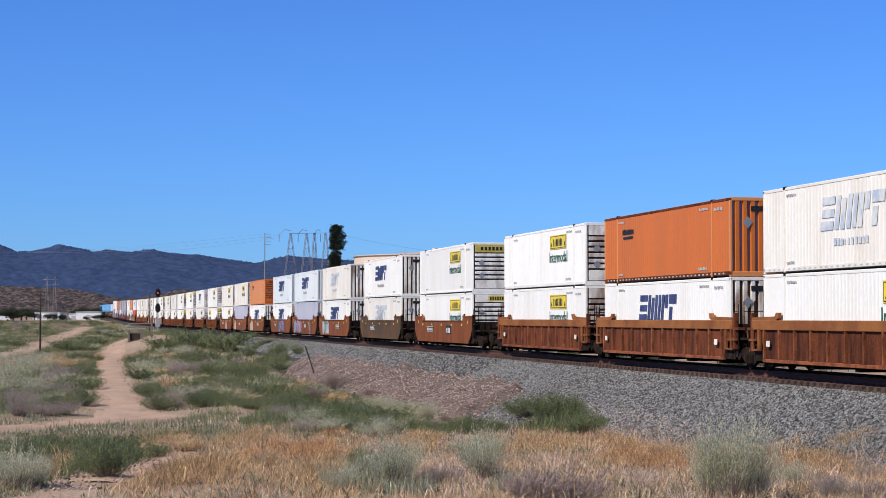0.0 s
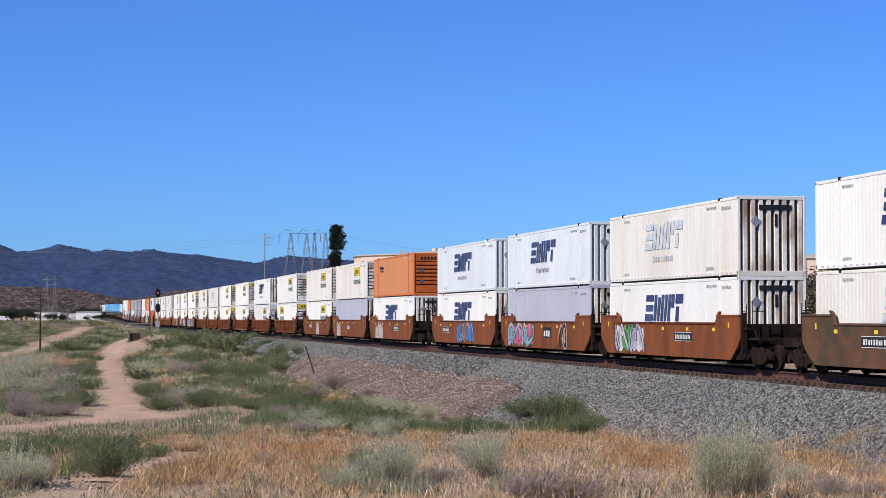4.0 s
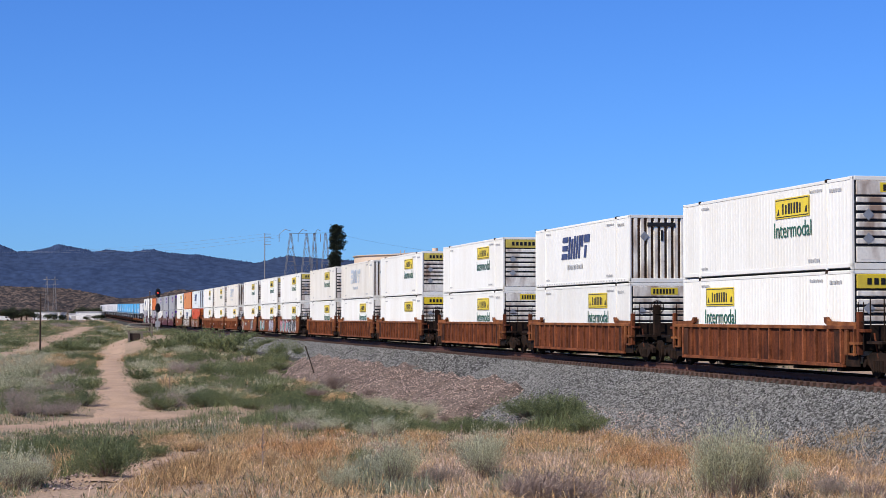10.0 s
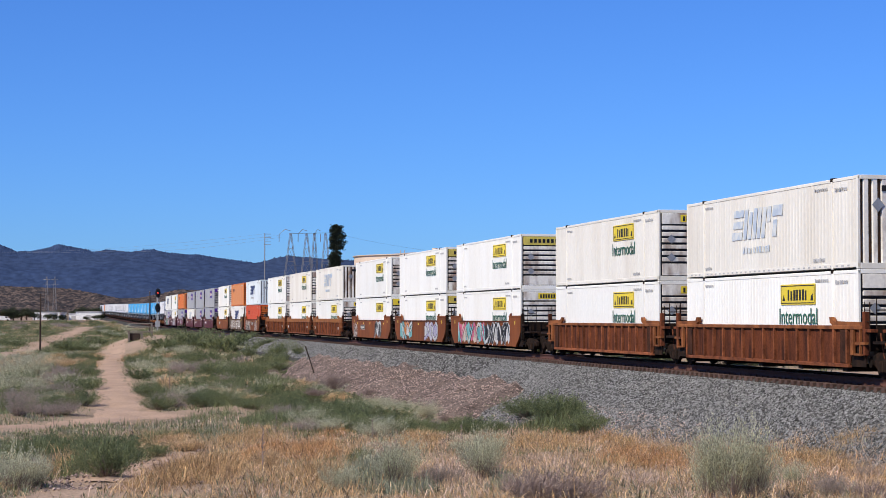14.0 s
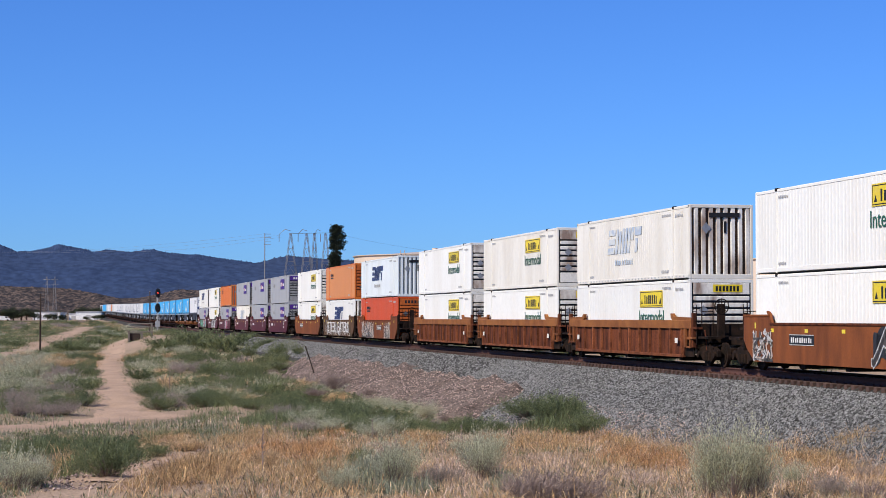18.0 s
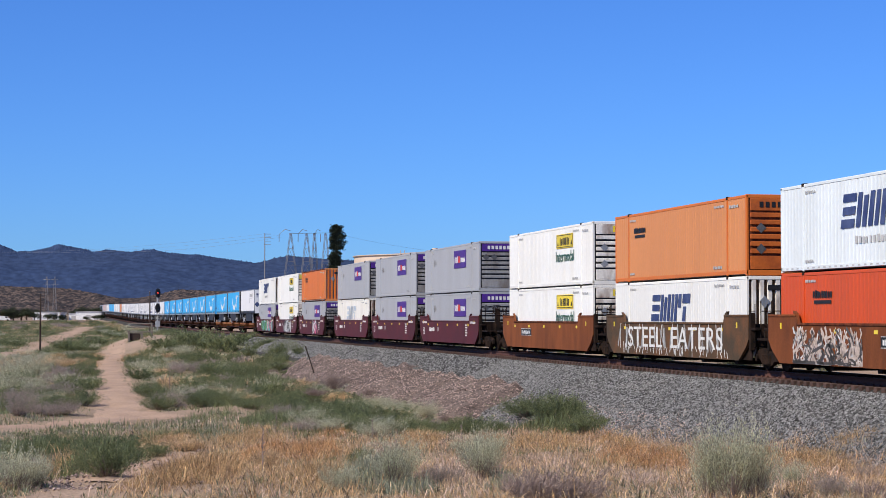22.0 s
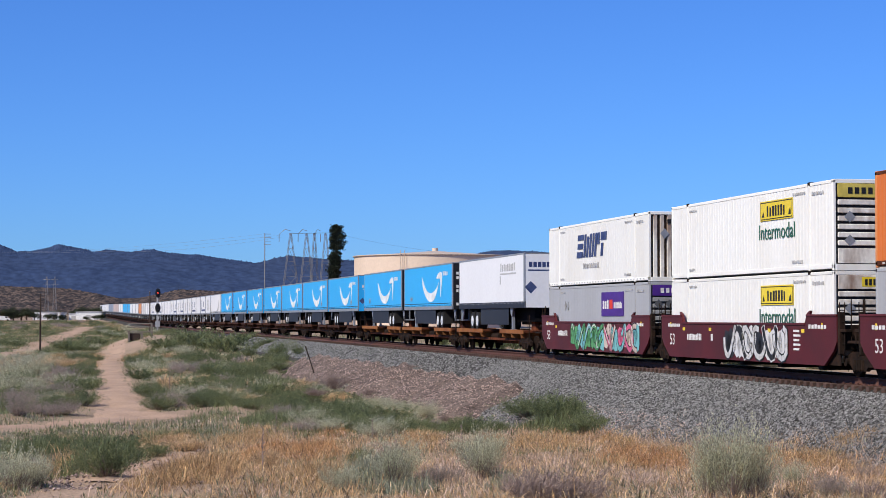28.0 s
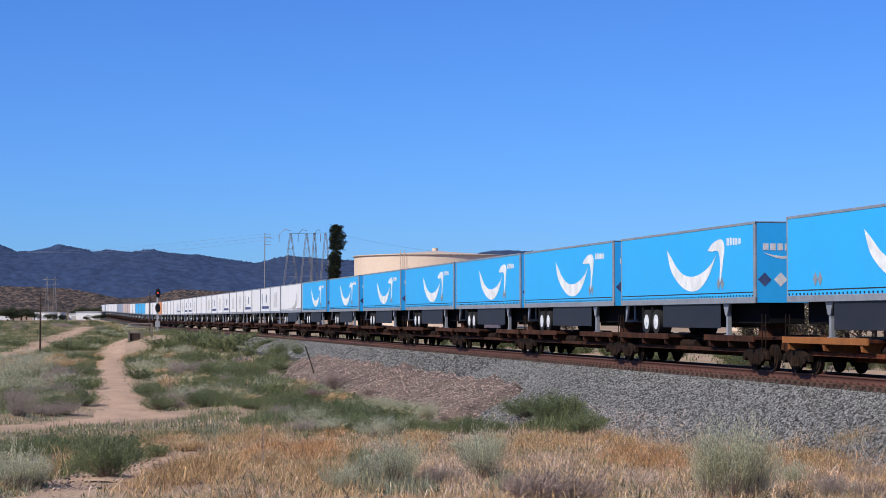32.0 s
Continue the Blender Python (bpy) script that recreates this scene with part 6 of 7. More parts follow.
def low_zone(x, y):
    """Trodden ground in front of the crossing track, where growth stays low."""
    return on_road(x, y, 0.1) | on_road(x, y + 2.5, -0.3) | on_road(x, y + 5, -0.3) | on_road(x, y + 7.5, -0.3)


def plants():
    rng = np.random.default_rng(21)
    chance = lambda x, level: rng.uniform(0, 1, x.shape) < level
    def gold(x, y, u):
        level = 0.36 + 0.75 * wobble(x, y, 6.5, 3.0) + np.where((u > -0.16) & (u < -0.04), 0.35, 0.0) + np.where(u < -0.16, -0.5, 0.0) - np.clip((y - 58) / 22, 0, 1.2)
        return chance(x, level) & off_track(x, y, 0.1) & ~low_zone(x, y)
    field("dry_grass", spread(rng, 17000, 30, 88, -0.25, 0.26, gold, 0.16, 8), (0.22, 0.68), (0.0035, 0.008), (0.4, 1.0), STRAW, "golden-brown dry grass covering the foreground", "grass", 1)
    def pale(x, y, u):
        return chance(x, 0.42 + 0.7 * wobble(x, y, 4.5, 5.0) - np.clip((y - 58) / 30, 0, 1)) & off_track(x, y, -0.6) & ~low_zone(x, y)
    field("pale_grass", spread(rng, 10000, 30, 84, -0.25, 0.26, pale, 0.16, 7), (0.20, 0.62), (0.0035, 0.008), (0.4, 1.0), PALE_STRAW, "pale straw and weed stalks among the grass", "grass", 2)
    def arching(x, y, u):
        return chance(x, 0.5 + 0.7 * wobble(x, y, 5.5, 1.0) - np.where(u < -0.19, 0.4, 0)) & off_track(x, y, 0.0) & ~low_zone(x, y)
    field("arching_stalks", spread(rng, 3000, 31, 60, -0.25, 0.26, arching, 0.25, 3), (0.4, 1.0), (0.003, 0.006), (0.5, 1.0), PALE_STRAW, "long pale arching stalks above the grass", "grass", 6)
    def low_weeds(x, y, u):
        return chance(x, 0.22 + 0.9 * wobble(x, y, 7.5, 8.0) + np.where(u < -0.17, 0.45, 0)) & off_track(x, y, 0.0) & ~low_zone(x, y)
    field("low_weeds", spread(rng, 13000, 31, 90, -0.25, 0.26, low_weeds, 0.14, 7), (0.14, 0.45), (0.005, 0.011), (0.1, 0.9), SAGE_WEED, "grey-green low weeds between dry grasses", "weeds", 7)
    def green_weeds(x, y, u):
        return chance(x, 0.05 + 0.7 * wobble(x, y, 6.0, 5.5) + np.where(u < -0.17, 0.5, 0)) & off_track(x, y, 0.0) & ~low_zone(x, y)
    field("green_weeds", spread(rng, 9000, 34, 80, -0.25, 0.2, green_weeds, 0.14, 7), (0.14, 0.45), (0.005, 0.011), (0.1, 0.9), LEAF_GREEN, "green weeds among the dry grasses", "weeds", 17)
    def mauve(x, y, u):
        return chance(x, 0.25 + 0.9 * wobble(x, y, 5.0, 11.0) + np.where(u > 0.0, 0.2, 0)) & off_track(x, y, 0.0) & ~low_zone(x, y)
    field("grey_weeds", spread(rng, 17000, 31, 84, -0.25, 0.26, mauve, 0.16, 7), (0.16, 0.55), (0.0035, 0.008), (0.35, 1.0), LEAF_GREY, "pinkish-grey dead weeds in patches", "weeds", 8)
    def flecks(x, y, u):
        return chance(x, 0.35 + 0.6 * wobble(x, y, 3.0, 4.0)) & off_track(x, y, 0.6) & ~low_zone(x, y)
    field("dark_weeds", spread(rng, 3000, 31, 70, -0.25, 0.26, flecks, 0.09, 6), (0.15, 0.42), (0.005, 0.010), (0.1, 0.8), DARK_WEED, "dark brown-green weed sprigs among the grass", "weeds", 19)
    def toe(x, y, u):
        a, d = along(x, y)
        return (d > 4.2 + 0.7 * wobble(x, y, 4.0, 9.0)) & (d < 7.4) & (a < 76) & chance(x, 0.02 + 0.09 * (d - 4.4))
    P = spread(rng, 5200, 34, 74, 0.0, 0.27, toe, 0.16, 6)
    field("toe_weeds", P, (0.10, 0.36), (0.003, 0.006), (0.3, 1.0), LEAF_GREY, "thin dry weeds growing through the stones", "weeds", 18)
    def bank(x, y, u):
        a, d = along(x, y)
        return (d > np.interp(a, [45, 55, 65, 72], [5.5, 6.1, 6.8, 7.1]) + 0.4 * wobble(x, y, 2.6, 9.0)) & (d < 10.5) & (a < 74) & chance(x, 0.75 + 0.4 * wobble(x, y, 4.0, 1.0))
    field("bank_grass", spread(rng, 5200, 38, 78, 0.04, 0.27, bank, 0.15, 7), (0.22, 0.62), (0.0035, 0.008), (0.4, 1.0), AMBER, "orange-brown dry grass along the foot of the ballast", "grass", 23)
    field("bank_straw", spread(rng, 3600, 38, 78, 0.04, 0.27, bank, 0.15, 7), (0.22, 0.62), (0.0035, 0.008), (0.4, 1.0), PALE_STRAW, "pale straw along the foot of the ballast", "grass", 24)
    field("bank_weeds", spread(rng, 4800, 38, 78, 0.04, 0.27, bank, 0.15, 7), (0.18, 0.52), (0.0035, 0.008), (0.2, 0.95), LEAF_GREY, "pinkish weeds along the foot of the ballast", "weeds", 25)
    def plain_cover(x, y, u):
        return chance(x, 0.75 + 0.9 * wobble(x, y, 38.0, 2.0)) & off_track(x, y, 0.5) & ~on_road(x, y, 0.3)
    field("plain_scrub", spread(rng, 40000, 240, 720, -0.25, -0.10, plain_cover, 0.9, 8), (0.15, 0.45), (0.02, 0.05), (0.2, 0.9), LEAF_GREEN, "green and olive scrub over the far plain", "scrub", 9, True)
    def plain_gold(x, y, u):
        return chance(x, 0.35 - 1.0 * wobble(x, y, 38.0, 2.0)) & off_track(x, y, 0.5) & ~on_road(x, y, 0.3)
    field("plain_grass", spread(rng, 22000, 220, 720, -0.25, -0.10, plain_gold, 0.9, 8), (0.15, 0.40), (0.02, 0.05), (0.2, 0.9), STRAW, "golden dry grass over the far plain", "grass", 10, True)
    def far_green(x, y, u):
        return chance(x, 0.95 + 0.7 * wobble(x, y, 13.0, 6.0)) & off_track(x, y, 0.0) & ~on_road(x, y, 0.15) & ~low_zone(x, y)
    field("green_scrub", spread(rng, 90000, 66, 420, -0.25, 0.12, far_green, 0.4, 9), (0.16, 0.50), (0.010, 0.022), (0.1, 0.9), LEAF_GREEN, "low green desert scrub over the plain", "scrub", 3, True)
    def far_dry(x, y, u):
        return chance(x, 0.22 - 0.7 * wobble(x, y, 13.0, 6.0)) & off_track(x, y, 0.0) & ~on_road(x, y, 0.15) & ~low_zone(x, y)
    field("dry_scrub", spread(rng, 26000, 60, 480, -0.25, 0.12, far_dry, 0.4, 9), (0.12, 0.34), (0.010, 0.022), (0.3, 1.0), PALE_STRAW, "tan dry grass between the bushes", "grass", 4, True)
    def gold_patch(x, y, u):
        return ((x + 40) ** 2 / 90 + (y - 195) ** 2 / 900 < 1) & chance(x, 0.8) & ~on_road(x, y, 0.2)
    field("gold_patch", spread(rng, 30000, 150, 240, -0.25, -0.15, gold_patch, 0.4, 9), (0.2, 0.5), (0.012, 0.025), (0.3, 1.0), STRAW, "orange-gold dry grass patch on the plain", "grass", 14, True)
    def behind(x, y, u):
        a, d = along(x, y)
        return (d < -6) & chance(x, 0.6)
    field("far_side_scrub", spread(rng, 4000, 60, 260, -0.2, 0.5, behind, 0.5, 8), (0.3, 0.9), (0.015, 0.03), (0.2, 0.8), LEAF_GREEN, "green weeds beyond the track", "scrub", 5)


plants()


def clumps(name, material, label, category, spots, length, width, lean, per, seed, simple=False):
    """Dense growth in rounded patches: centre, half-widths and height factor of each."""
    rng = np.random.default_rng(seed)
    P, S = [], []
    for x, y, rx, ry, h in spots:
        n = int(min(14000, per * math.pi * rx * ry))
        t, q = rng.uniform(0, 2 * math.pi, n), np.sqrt(rng.uniform(0, 1, n))
        q = q * (1 + 0.22 * np.sin(3 * t + x) + 0.15 * np.sin(7 * t + y))
        px, py = x + rx * q * np.cos(t), y + ry * q * np.sin(t)
        ok = ~on_road(px, py, 0.0)
        px, py, q = px[ok], py[ok], q[ok]
        P.append(np.stack([px, py, top_z(px, py) - 0.02], -1))
        S.append(h * np.sqrt(np.maximum(0.15, 1.1 - q * q)) * (1 + 0.35 * wobble(px, py, 0.9, x)))
    P, S = np.concatenate(P), np.concatenate(S)
    V, F = blades(rng, P, length, width, lean, simple=simple)
    k = 3 if simple else 5
    V = V.reshape(-1, k, 3)
    V = P[:, None] + (V - P[:, None]) * np.maximum(0.3, S)[:, None, None] * np.array([0.75, 0.75, 1.0])
    me = big_mesh(name, V.reshape(-1, 3), F, smooth=False)
    me.materials.append(material)
    return tagged(new(name, me), label, category, kind="stuff")


clumps('straw_grass', STRAW, 'golden straw grass in tangled clumps', 'grass', [(-12.7, 64.8, 0.57, 2.3, 0.6), (-8.8, 62.6, 0.64, 6.0, 0.7), (-5.5, 42.9, 1.19, 7.0, 1.3), (-8.8, 44.8, 0.41, 7.0, 1.2), (-9.4, 59.5, 0.35, 5.9, 1.0), (-8.8, 64.9, 0.57, 6.9, 0.8), (-0.8, 63.9, 1.02, 7.0, 0.8), (3.4, 61.6, 1.53, 7.0, 0.8), (-6.6, 66.1, 1.16, 7.0, 0.8), (9.2, 48.4, 1.34, 5.5, 0.8), (10.7, 51.3, 0.9, 1.1, 0.7), (-2.7, 42.0, 0.73, 7.0, 0.8), (5.5, 60.0, 0.79, 6.7, 0.8)],
       (0.3, 0.85), (0.0035, 0.008), (0.4, 1.0), 340, 60)
clumps('amber_grass', AMBER, 'orange-brown dry grass in tangled clumps', 'grass', [(-3.9, 56.2, 1.15, 7.0, 1.0), (5.2, 50.1, 1.24, 7.0, 1.0), (-3.7, 69.6, 0.81, 5.7, 0.8), (1.7, 62.1, 0.54, 5.8, 0.8), (5.2, 65.1, 0.76, 4.8, 0.7), (-5.2, 56.3, 0.66, 7.0, 0.9), (8.5, 53.5, 0.55, 3.4, 0.6)],
       (0.28, 0.8), (0.0035, 0.008), (0.4, 1.0), 340, 61)
clumps('pink_weeds', LEAF_GREY, 'pinkish dead weeds in matted patches', 'weeds', [(0.3, 42.3, 1.05, 7.0, 0.9), (2.8, 48.1, 1.05, 6.4, 0.8), (4.0, 39.4, 0.8, 3.5, 0.8), (7.8, 38.4, 0.95, 3.7, 0.8), (-1.5, 55.5, 0.65, 7.0, 0.8), (9.6, 53.6, 1.17, 1.9, 0.5), (10.9, 50.7, 0.67, 1.4, 0.5), (-0.1, 54.1, 0.47, 7.0, 0.7)],
       (0.2, 0.65), (0.0035, 0.008), (0.2, 0.95), 260, 62)
clumps('sage_weeds', SAGE_WEED, 'grey-green sage weeds in soft clumps', 'weeds', [(-7.4, 65.9, 1.06, 5.6, 0.8), (-1.5, 41.9, 0.85, 7.0, 1.2), (-0.6, 37.4, 0.65, 3.1, 1.1), (1.0, 52.5, 0.61, 7.0, 1.1), (-9.2, 41.9, 0.49, 5.8, 1.4), (-8.4, 69.2, 0.71, 7.0, 0.8), (-1.3, 51.2, 0.45, 7.0, 1.0), (1.2, 39.9, 0.35, 4.2, 0.9)],
       (0.25, 0.65), (0.004, 0.010), (0.1, 0.85), 230, 63)
clumps('green_clumps', LEAF_GREEN, 'soft green weeds in rounded clumps', 'weeds', [(-12.9, 61.3, 1.07, 4.9, 0.7), (-11.1, 61.0, 0.62, 6.4, 0.8), (-10.2, 63.9, 0.56, 4.3, 0.7), (-3.9, 81.6, 2.02, 7.0, 1.7), (-6.1, 82.9, 1.33, 7.0, 1.5), (-7.3, 80.3, 1.05, 7.0, 1.2), (-11.6, 55.1, 1.04, 7.0, 1.2), (-8.4, 48.4, 0.59, 7.0, 1.5), (-9.3, 62.8, 0.44, 7.0, 1.1), (-2.2, 51.3, 0.37, 7.0, 1.0), (4.1, 72.6, 1.59, 3.7, 1.6), (-2.6, 72.7, 0.95, 7.0, 0.8), (-4.8, 73.0, 0.96, 6.8, 0.7)],
       (0.28, 0.70), (0.004, 0.010), (0.1, 0.85), 240, 64)
clumps('scrub_clumps', LEAF_GREEN, 'continuous soft green scrub between tracks', 'scrub', [(-24.4, 184.1, 4.83, 30.9, 1.0), (-16.0, 159.4, 3.49, 34.9, 1.0), (-16.0, 111.4, 1.46, 21.6, 1.0), (-12.2, 121.4, 2.65, 20.5, 1.0), (-7.6, 95.7, 1.4, 13.0, 1.0), (-10.2, 84.2, 1.35, 7.8, 0.8), (-33.3, 180.4, 2.1, 43.2, 1.0), (-23.6, 123.9, 1.45, 24.2, 1.0), (-19.9, 94.5, 1.52, 7.7, 1.0), (-31.9, 221.8, 4.2, 10.2, 0.9), (-4.7, 87.6, 1.92, 7.7, 1.0), (-30.3, 191.2, 1.11, 36.2, 0.9), (-25.2, 224.7, 3.93, 11.0, 0.9), (-29.7, 135.3, 1.18, 25.1, 0.9), (-51.4, 261.5, 4.19, 34.6, 0.8)],
       (0.35, 0.95), (0.008, 0.020), (0.1, 0.85), 60, 65, True)


def bush_mesh(name, seed, stems, per, leaf, wide, material, open_=1.2, gaps=0.45, flat=1.0, lift=0.35, start=0.25, joined=False):
    """A feathery shrub of about one metre radius: stems fan out from the root, each set with small narrow leaves."""
    rng = np.random.default_rng(seed)
    ang = rng.uniform(0, 2 * math.pi, stems)
    tilt = open_ * rng.uniform(0, 1, stems) ** 0.6
    ln = rng.uniform(0.72, 1.08, stems) * (1 + 0.16 * np.sin(3 * ang + seed) + 0.10 * np.sin(5 * ang + 2 * seed))
    D = np.stack([np.sin(tilt) * np.cos(ang), np.sin(tilt) * np.sin(ang), np.cos(tilt) * flat], -1)
    root = np.stack([np.cos(ang), np.sin(ang), 0 * ang], -1) * (rng.uniform(0, 0.35, stems) * np.sin(tilt))[:, None]
    k = np.repeat(np.arange(stems), per)
    n = len(k)
    t = start + (1 - start) * rng.uniform(0, 1, n) ** 0.75
    bend = np.stack([0 * t, 0 * t, lift * t * t * np.sin(tilt[k]) * flat], -1)
    P = root[k] + D[k] * (ln[k] * t)[:, None] + bend * ln[k][:, None] + rng.normal(0, 0.045, (n, 3))
    P[:, 2] = np.abs(P[:, 2]) + 0.02
    T = D[k] * 0.8 + np.array([0, 0, 0.35]) + rng.normal(0, gaps, (n, 3))
    T /= np.linalg.norm(T, axis=1)[:, None]
    L = rng.uniform(*leaf, n)[:, None]
    S = np.cross(T, rng.normal(0, 1, (n, 3)))
    S = S / np.linalg.norm(S, axis=1)[:, None] * rng.uniform(*wide, n)[:, None]
    V = np.stack([P - T * L * 0.5, P + S, P + T * L * 0.5, P - S], 1)
    tip = root + D * ln[:, None] + np.stack([0 * ang, 0 * ang, lift * np.sin(tilt) * flat * ln], -1)
    side = np.stack([-np.sin(ang), np.cos(ang), 0 * ang], -1) * 0.010
    mid = (root + tip) / 2 - np.array([0, 0, 0.03])
    ST = np.stack([root - side, root + side, mid + side * 0.7, mid - side * 0.7], 1).reshape(-1, 3)
    V = V.reshape(-1, 3)
    if joined:
        V = np.concatenate([V, ST])
    leaves = big_mesh(name, V, np.arange(len(V)).reshape(-1, 4), smooth=False)
    leaves.materials.append(material)
    if joined:
        return leaves
    twigs = big_mesh("wood", ST, np.arange(len(ST)).reshape(-1, 4), smooth=False)
    twigs.materials.append(TWIG)
    return leaves, twigs


def bush_set(name, seed, count, per, leaf, wide, material, **how):
    """Three full shrubs and three lighter ones of broader leaves for the distance."""
    big = [tuple(1.7 * q for q in r) for r in (leaf, wide)]
    return ([bush_mesh(name, seed + i, count, per, leaf, wide, material, **how) for i in range(3)],
            [bush_mesh(name, seed + 5 + i, count * 2 // 3, per * 2 // 5, big[0], big[1], material, joined=True, **how) for i in range(3)])


BUSHES = {
    "g": ("green_bush", "feathery green desert bush", bush_set("green_bush", 50, 130, 52, (0.04, 0.12), (0.006, 0.013), LEAF_GREEN, open_=1.3, flat=0.85)),
    "s": ("sagebrush", "pale grey-green sagebrush with fine upright stems", bush_set("sagebrush", 60, 170, 52, (0.03, 0.085), (0.004, 0.009), LEAF_SAGE, open_=1.1, gaps=0.35, flat=1.0)),
    "m": ("grey_bush", "grey-mauve half-dry desert bush", bush_set("grey_bush", 70, 120, 46, (0.04, 0.13), (0.004, 0.010), MAUVE, open_=1.3, flat=0.8)),
    "t": ("dead_bush", "dead purple-brown twiggy bush", bush_set("dead_bush", 80, 110, 26, (0.12, 0.34), (0.004, 0.008), TWIG, open_=1.3, gaps=0.5, flat=0.8)),
    "y": ("dry_bush", "clump of tall straw-yellow dry weeds", bush_set("dry_bush", 90, 130, 34, (0.10, 0.28), (0.004, 0.009), PALE_STRAW, open_=1.0, gaps=0.35, flat=0.95)),
}


FAR_BUSHES = {}


def bush(kind, x, y, r, h=1.0, z=None, tall=1.0):
    if r > 1.3 and y < 205:
        for i in range(3):
            t = 2.09 * i + random.uniform(-0.5, 0.5)
            bush(kind, x + 0.55 * r * math.cos(t), y + 0.9 * r * math.sin(t), r * random.uniform(0.42, 0.6), h * random.uniform(1.1, 1.5), z)
        return
    name, label, (full, light) = BUSHES[kind]
    m = pose(x, y, (surface(x, y) if z is None else z) - 0.03, 0, 0, random.uniform(0, 360))
    size = (r * random.uniform(0.9, 1.2), r * random.uniform(0.9, 1.2), r * h * tall)
    if y > 205:
        FAR_BUSHES.setdefault(kind, []).append((random.choice(light), m @ Matrix.Diagonal((*size, 1))))
        return
    if y > 100:
        ob = new(name, random.choice(light))
    else:
        ob = new(name)
        leaves, twigs = random.choice(full)
        part("wood", twigs, TWIG, ob)
        part("foliage", leaves, LEAF_GREEN, ob)
    tagged(ob, label, "bush", "desert bushes")
    ob.matrix_basis = m
    ob.scale = size


def far_scrub():
    """The bushes far off, each kind in one mesh."""
    for kind, spots in FAR_BUSHES.items():
        name, label, meshes = BUSHES[kind]
        V = []
        for me, m in spots:
            co = np.empty(3 * len(me.vertices), dtype=np.float32)
            me.vertices.foreach_get("co", co)
            M = np.array(m)
            V.append(co.reshape(-1, 3) @ M[:3, :3].T + M[:3, 3])
        V = np.concatenate(V)
        me = big_mesh("far_scrub", V, np.arange(len(V)).reshape(-1, 4), smooth=False)
        me.materials.append(meshes[1][0].materials[0])
        tagged(new("far_scrub", me), label + ", scattered far off", "scrub", kind="stuff")


for k, x, y, r, h in (
    ('g', -7.2, 41.6, 0.75, 1.35), ('g', -9.7, 53.5, 0.71, 0.92), ('g', -9.1, 55.3, 0.63, 0.92), ('g', -10.9, 52.0, 0.89, 0.69), ('g', -10.8, 54.4, 0.83, 0.69), ('g', -11.6, 52.3, 0.59, 0.69),
    ('g', -8.7, 52.2, 0.69, 0.69), ('g', -8.1, 54.9, 0.5, 0.8), ('y', -7.6, 57.6, 0.65, 0.57), ('g', -8.7, 67.9, 0.77, 0.46), ('s', -6.9, 50.1, 0.19, 0.92), ('s', -6.1, 40.8, 0.19, 1.2),
    ('m', -6.5, 44.6, 0.15, 1.2), ('s', -8.5, 38.5, 0.62, 1.25), ('s', -8.2, 39.1, 0.44, 1.25), ('s', -24.8, 112.3, 2.13, 0.92), ('s', -30.0, 137.5, 2.35, 0.92), ('m', -20.9, 101.9, 1.54, 0.92),
    ('g', -20.2, 106.0, 1.21, 0.92), ('m', -18.2, 86.4, 1.31, 0.92), ('m', -17.1, 87.4, 0.83, 0.92), ('g', -18.0, 97.8, 0.83, 1.03), ('g', -21.9, 120.9, 0.92, 1.15), ('g', -27.5, 149.3, 1.41, 0.92),
):
    bush(k, x, y, r, h)
for k, x, y, r, h in (
    ('m', -26.6, 133.6, 1.52, 0.8), ('g', -37.2, 198.4, 2.26, 0.8), ('g', -49.0, 272.0, 2.32, 0.8), ('g', -49.0, 253.2, 2.88, 0.69), ('s', -36.9, 175.2, 1.99, 0.8), ('s', -44.4, 196.8, 1.49, 0.8),
    ('y', -34.1, 168.7, 1.92, 0.69), ('y', -33.1, 171.1, 1.3, 0.57), ('m', -21.1, 96.0, 1.09, 0.92), ('s', -19.5, 96.6, 0.92, 0.8), ('g', -28.9, 185.7, 1.41, 0.92), ('g', -21.5, 137.5, 1.04, 0.92),
    ('g', -15.9, 104.7, 0.87, 0.92), ('g', -13.8, 94.0, 0.85, 0.92), ('m', -13.3, 95.4, 1.01, 0.92), ('m', -20.5, 153.7, 1.46, 0.92), ('g', -14.5, 112.2, 1.06, 0.92), ('y', -16.6, 120.6, 1.37, 0.57),
    ('g', -24.0, 189.6, 2.52, 0.92), ('g', -31.4, 218.4, 2.48, 0.69), ('g', -30.3, 229.1, 2.6, 0.57), ('g', -26.8, 216.8, 2.88, 0.8), ('g', -23.5, 210.0, 2.79, 0.92), ('g', -19.9, 190.8, 1.59, 1.15),
):
    bush(k, x, y, r, h)
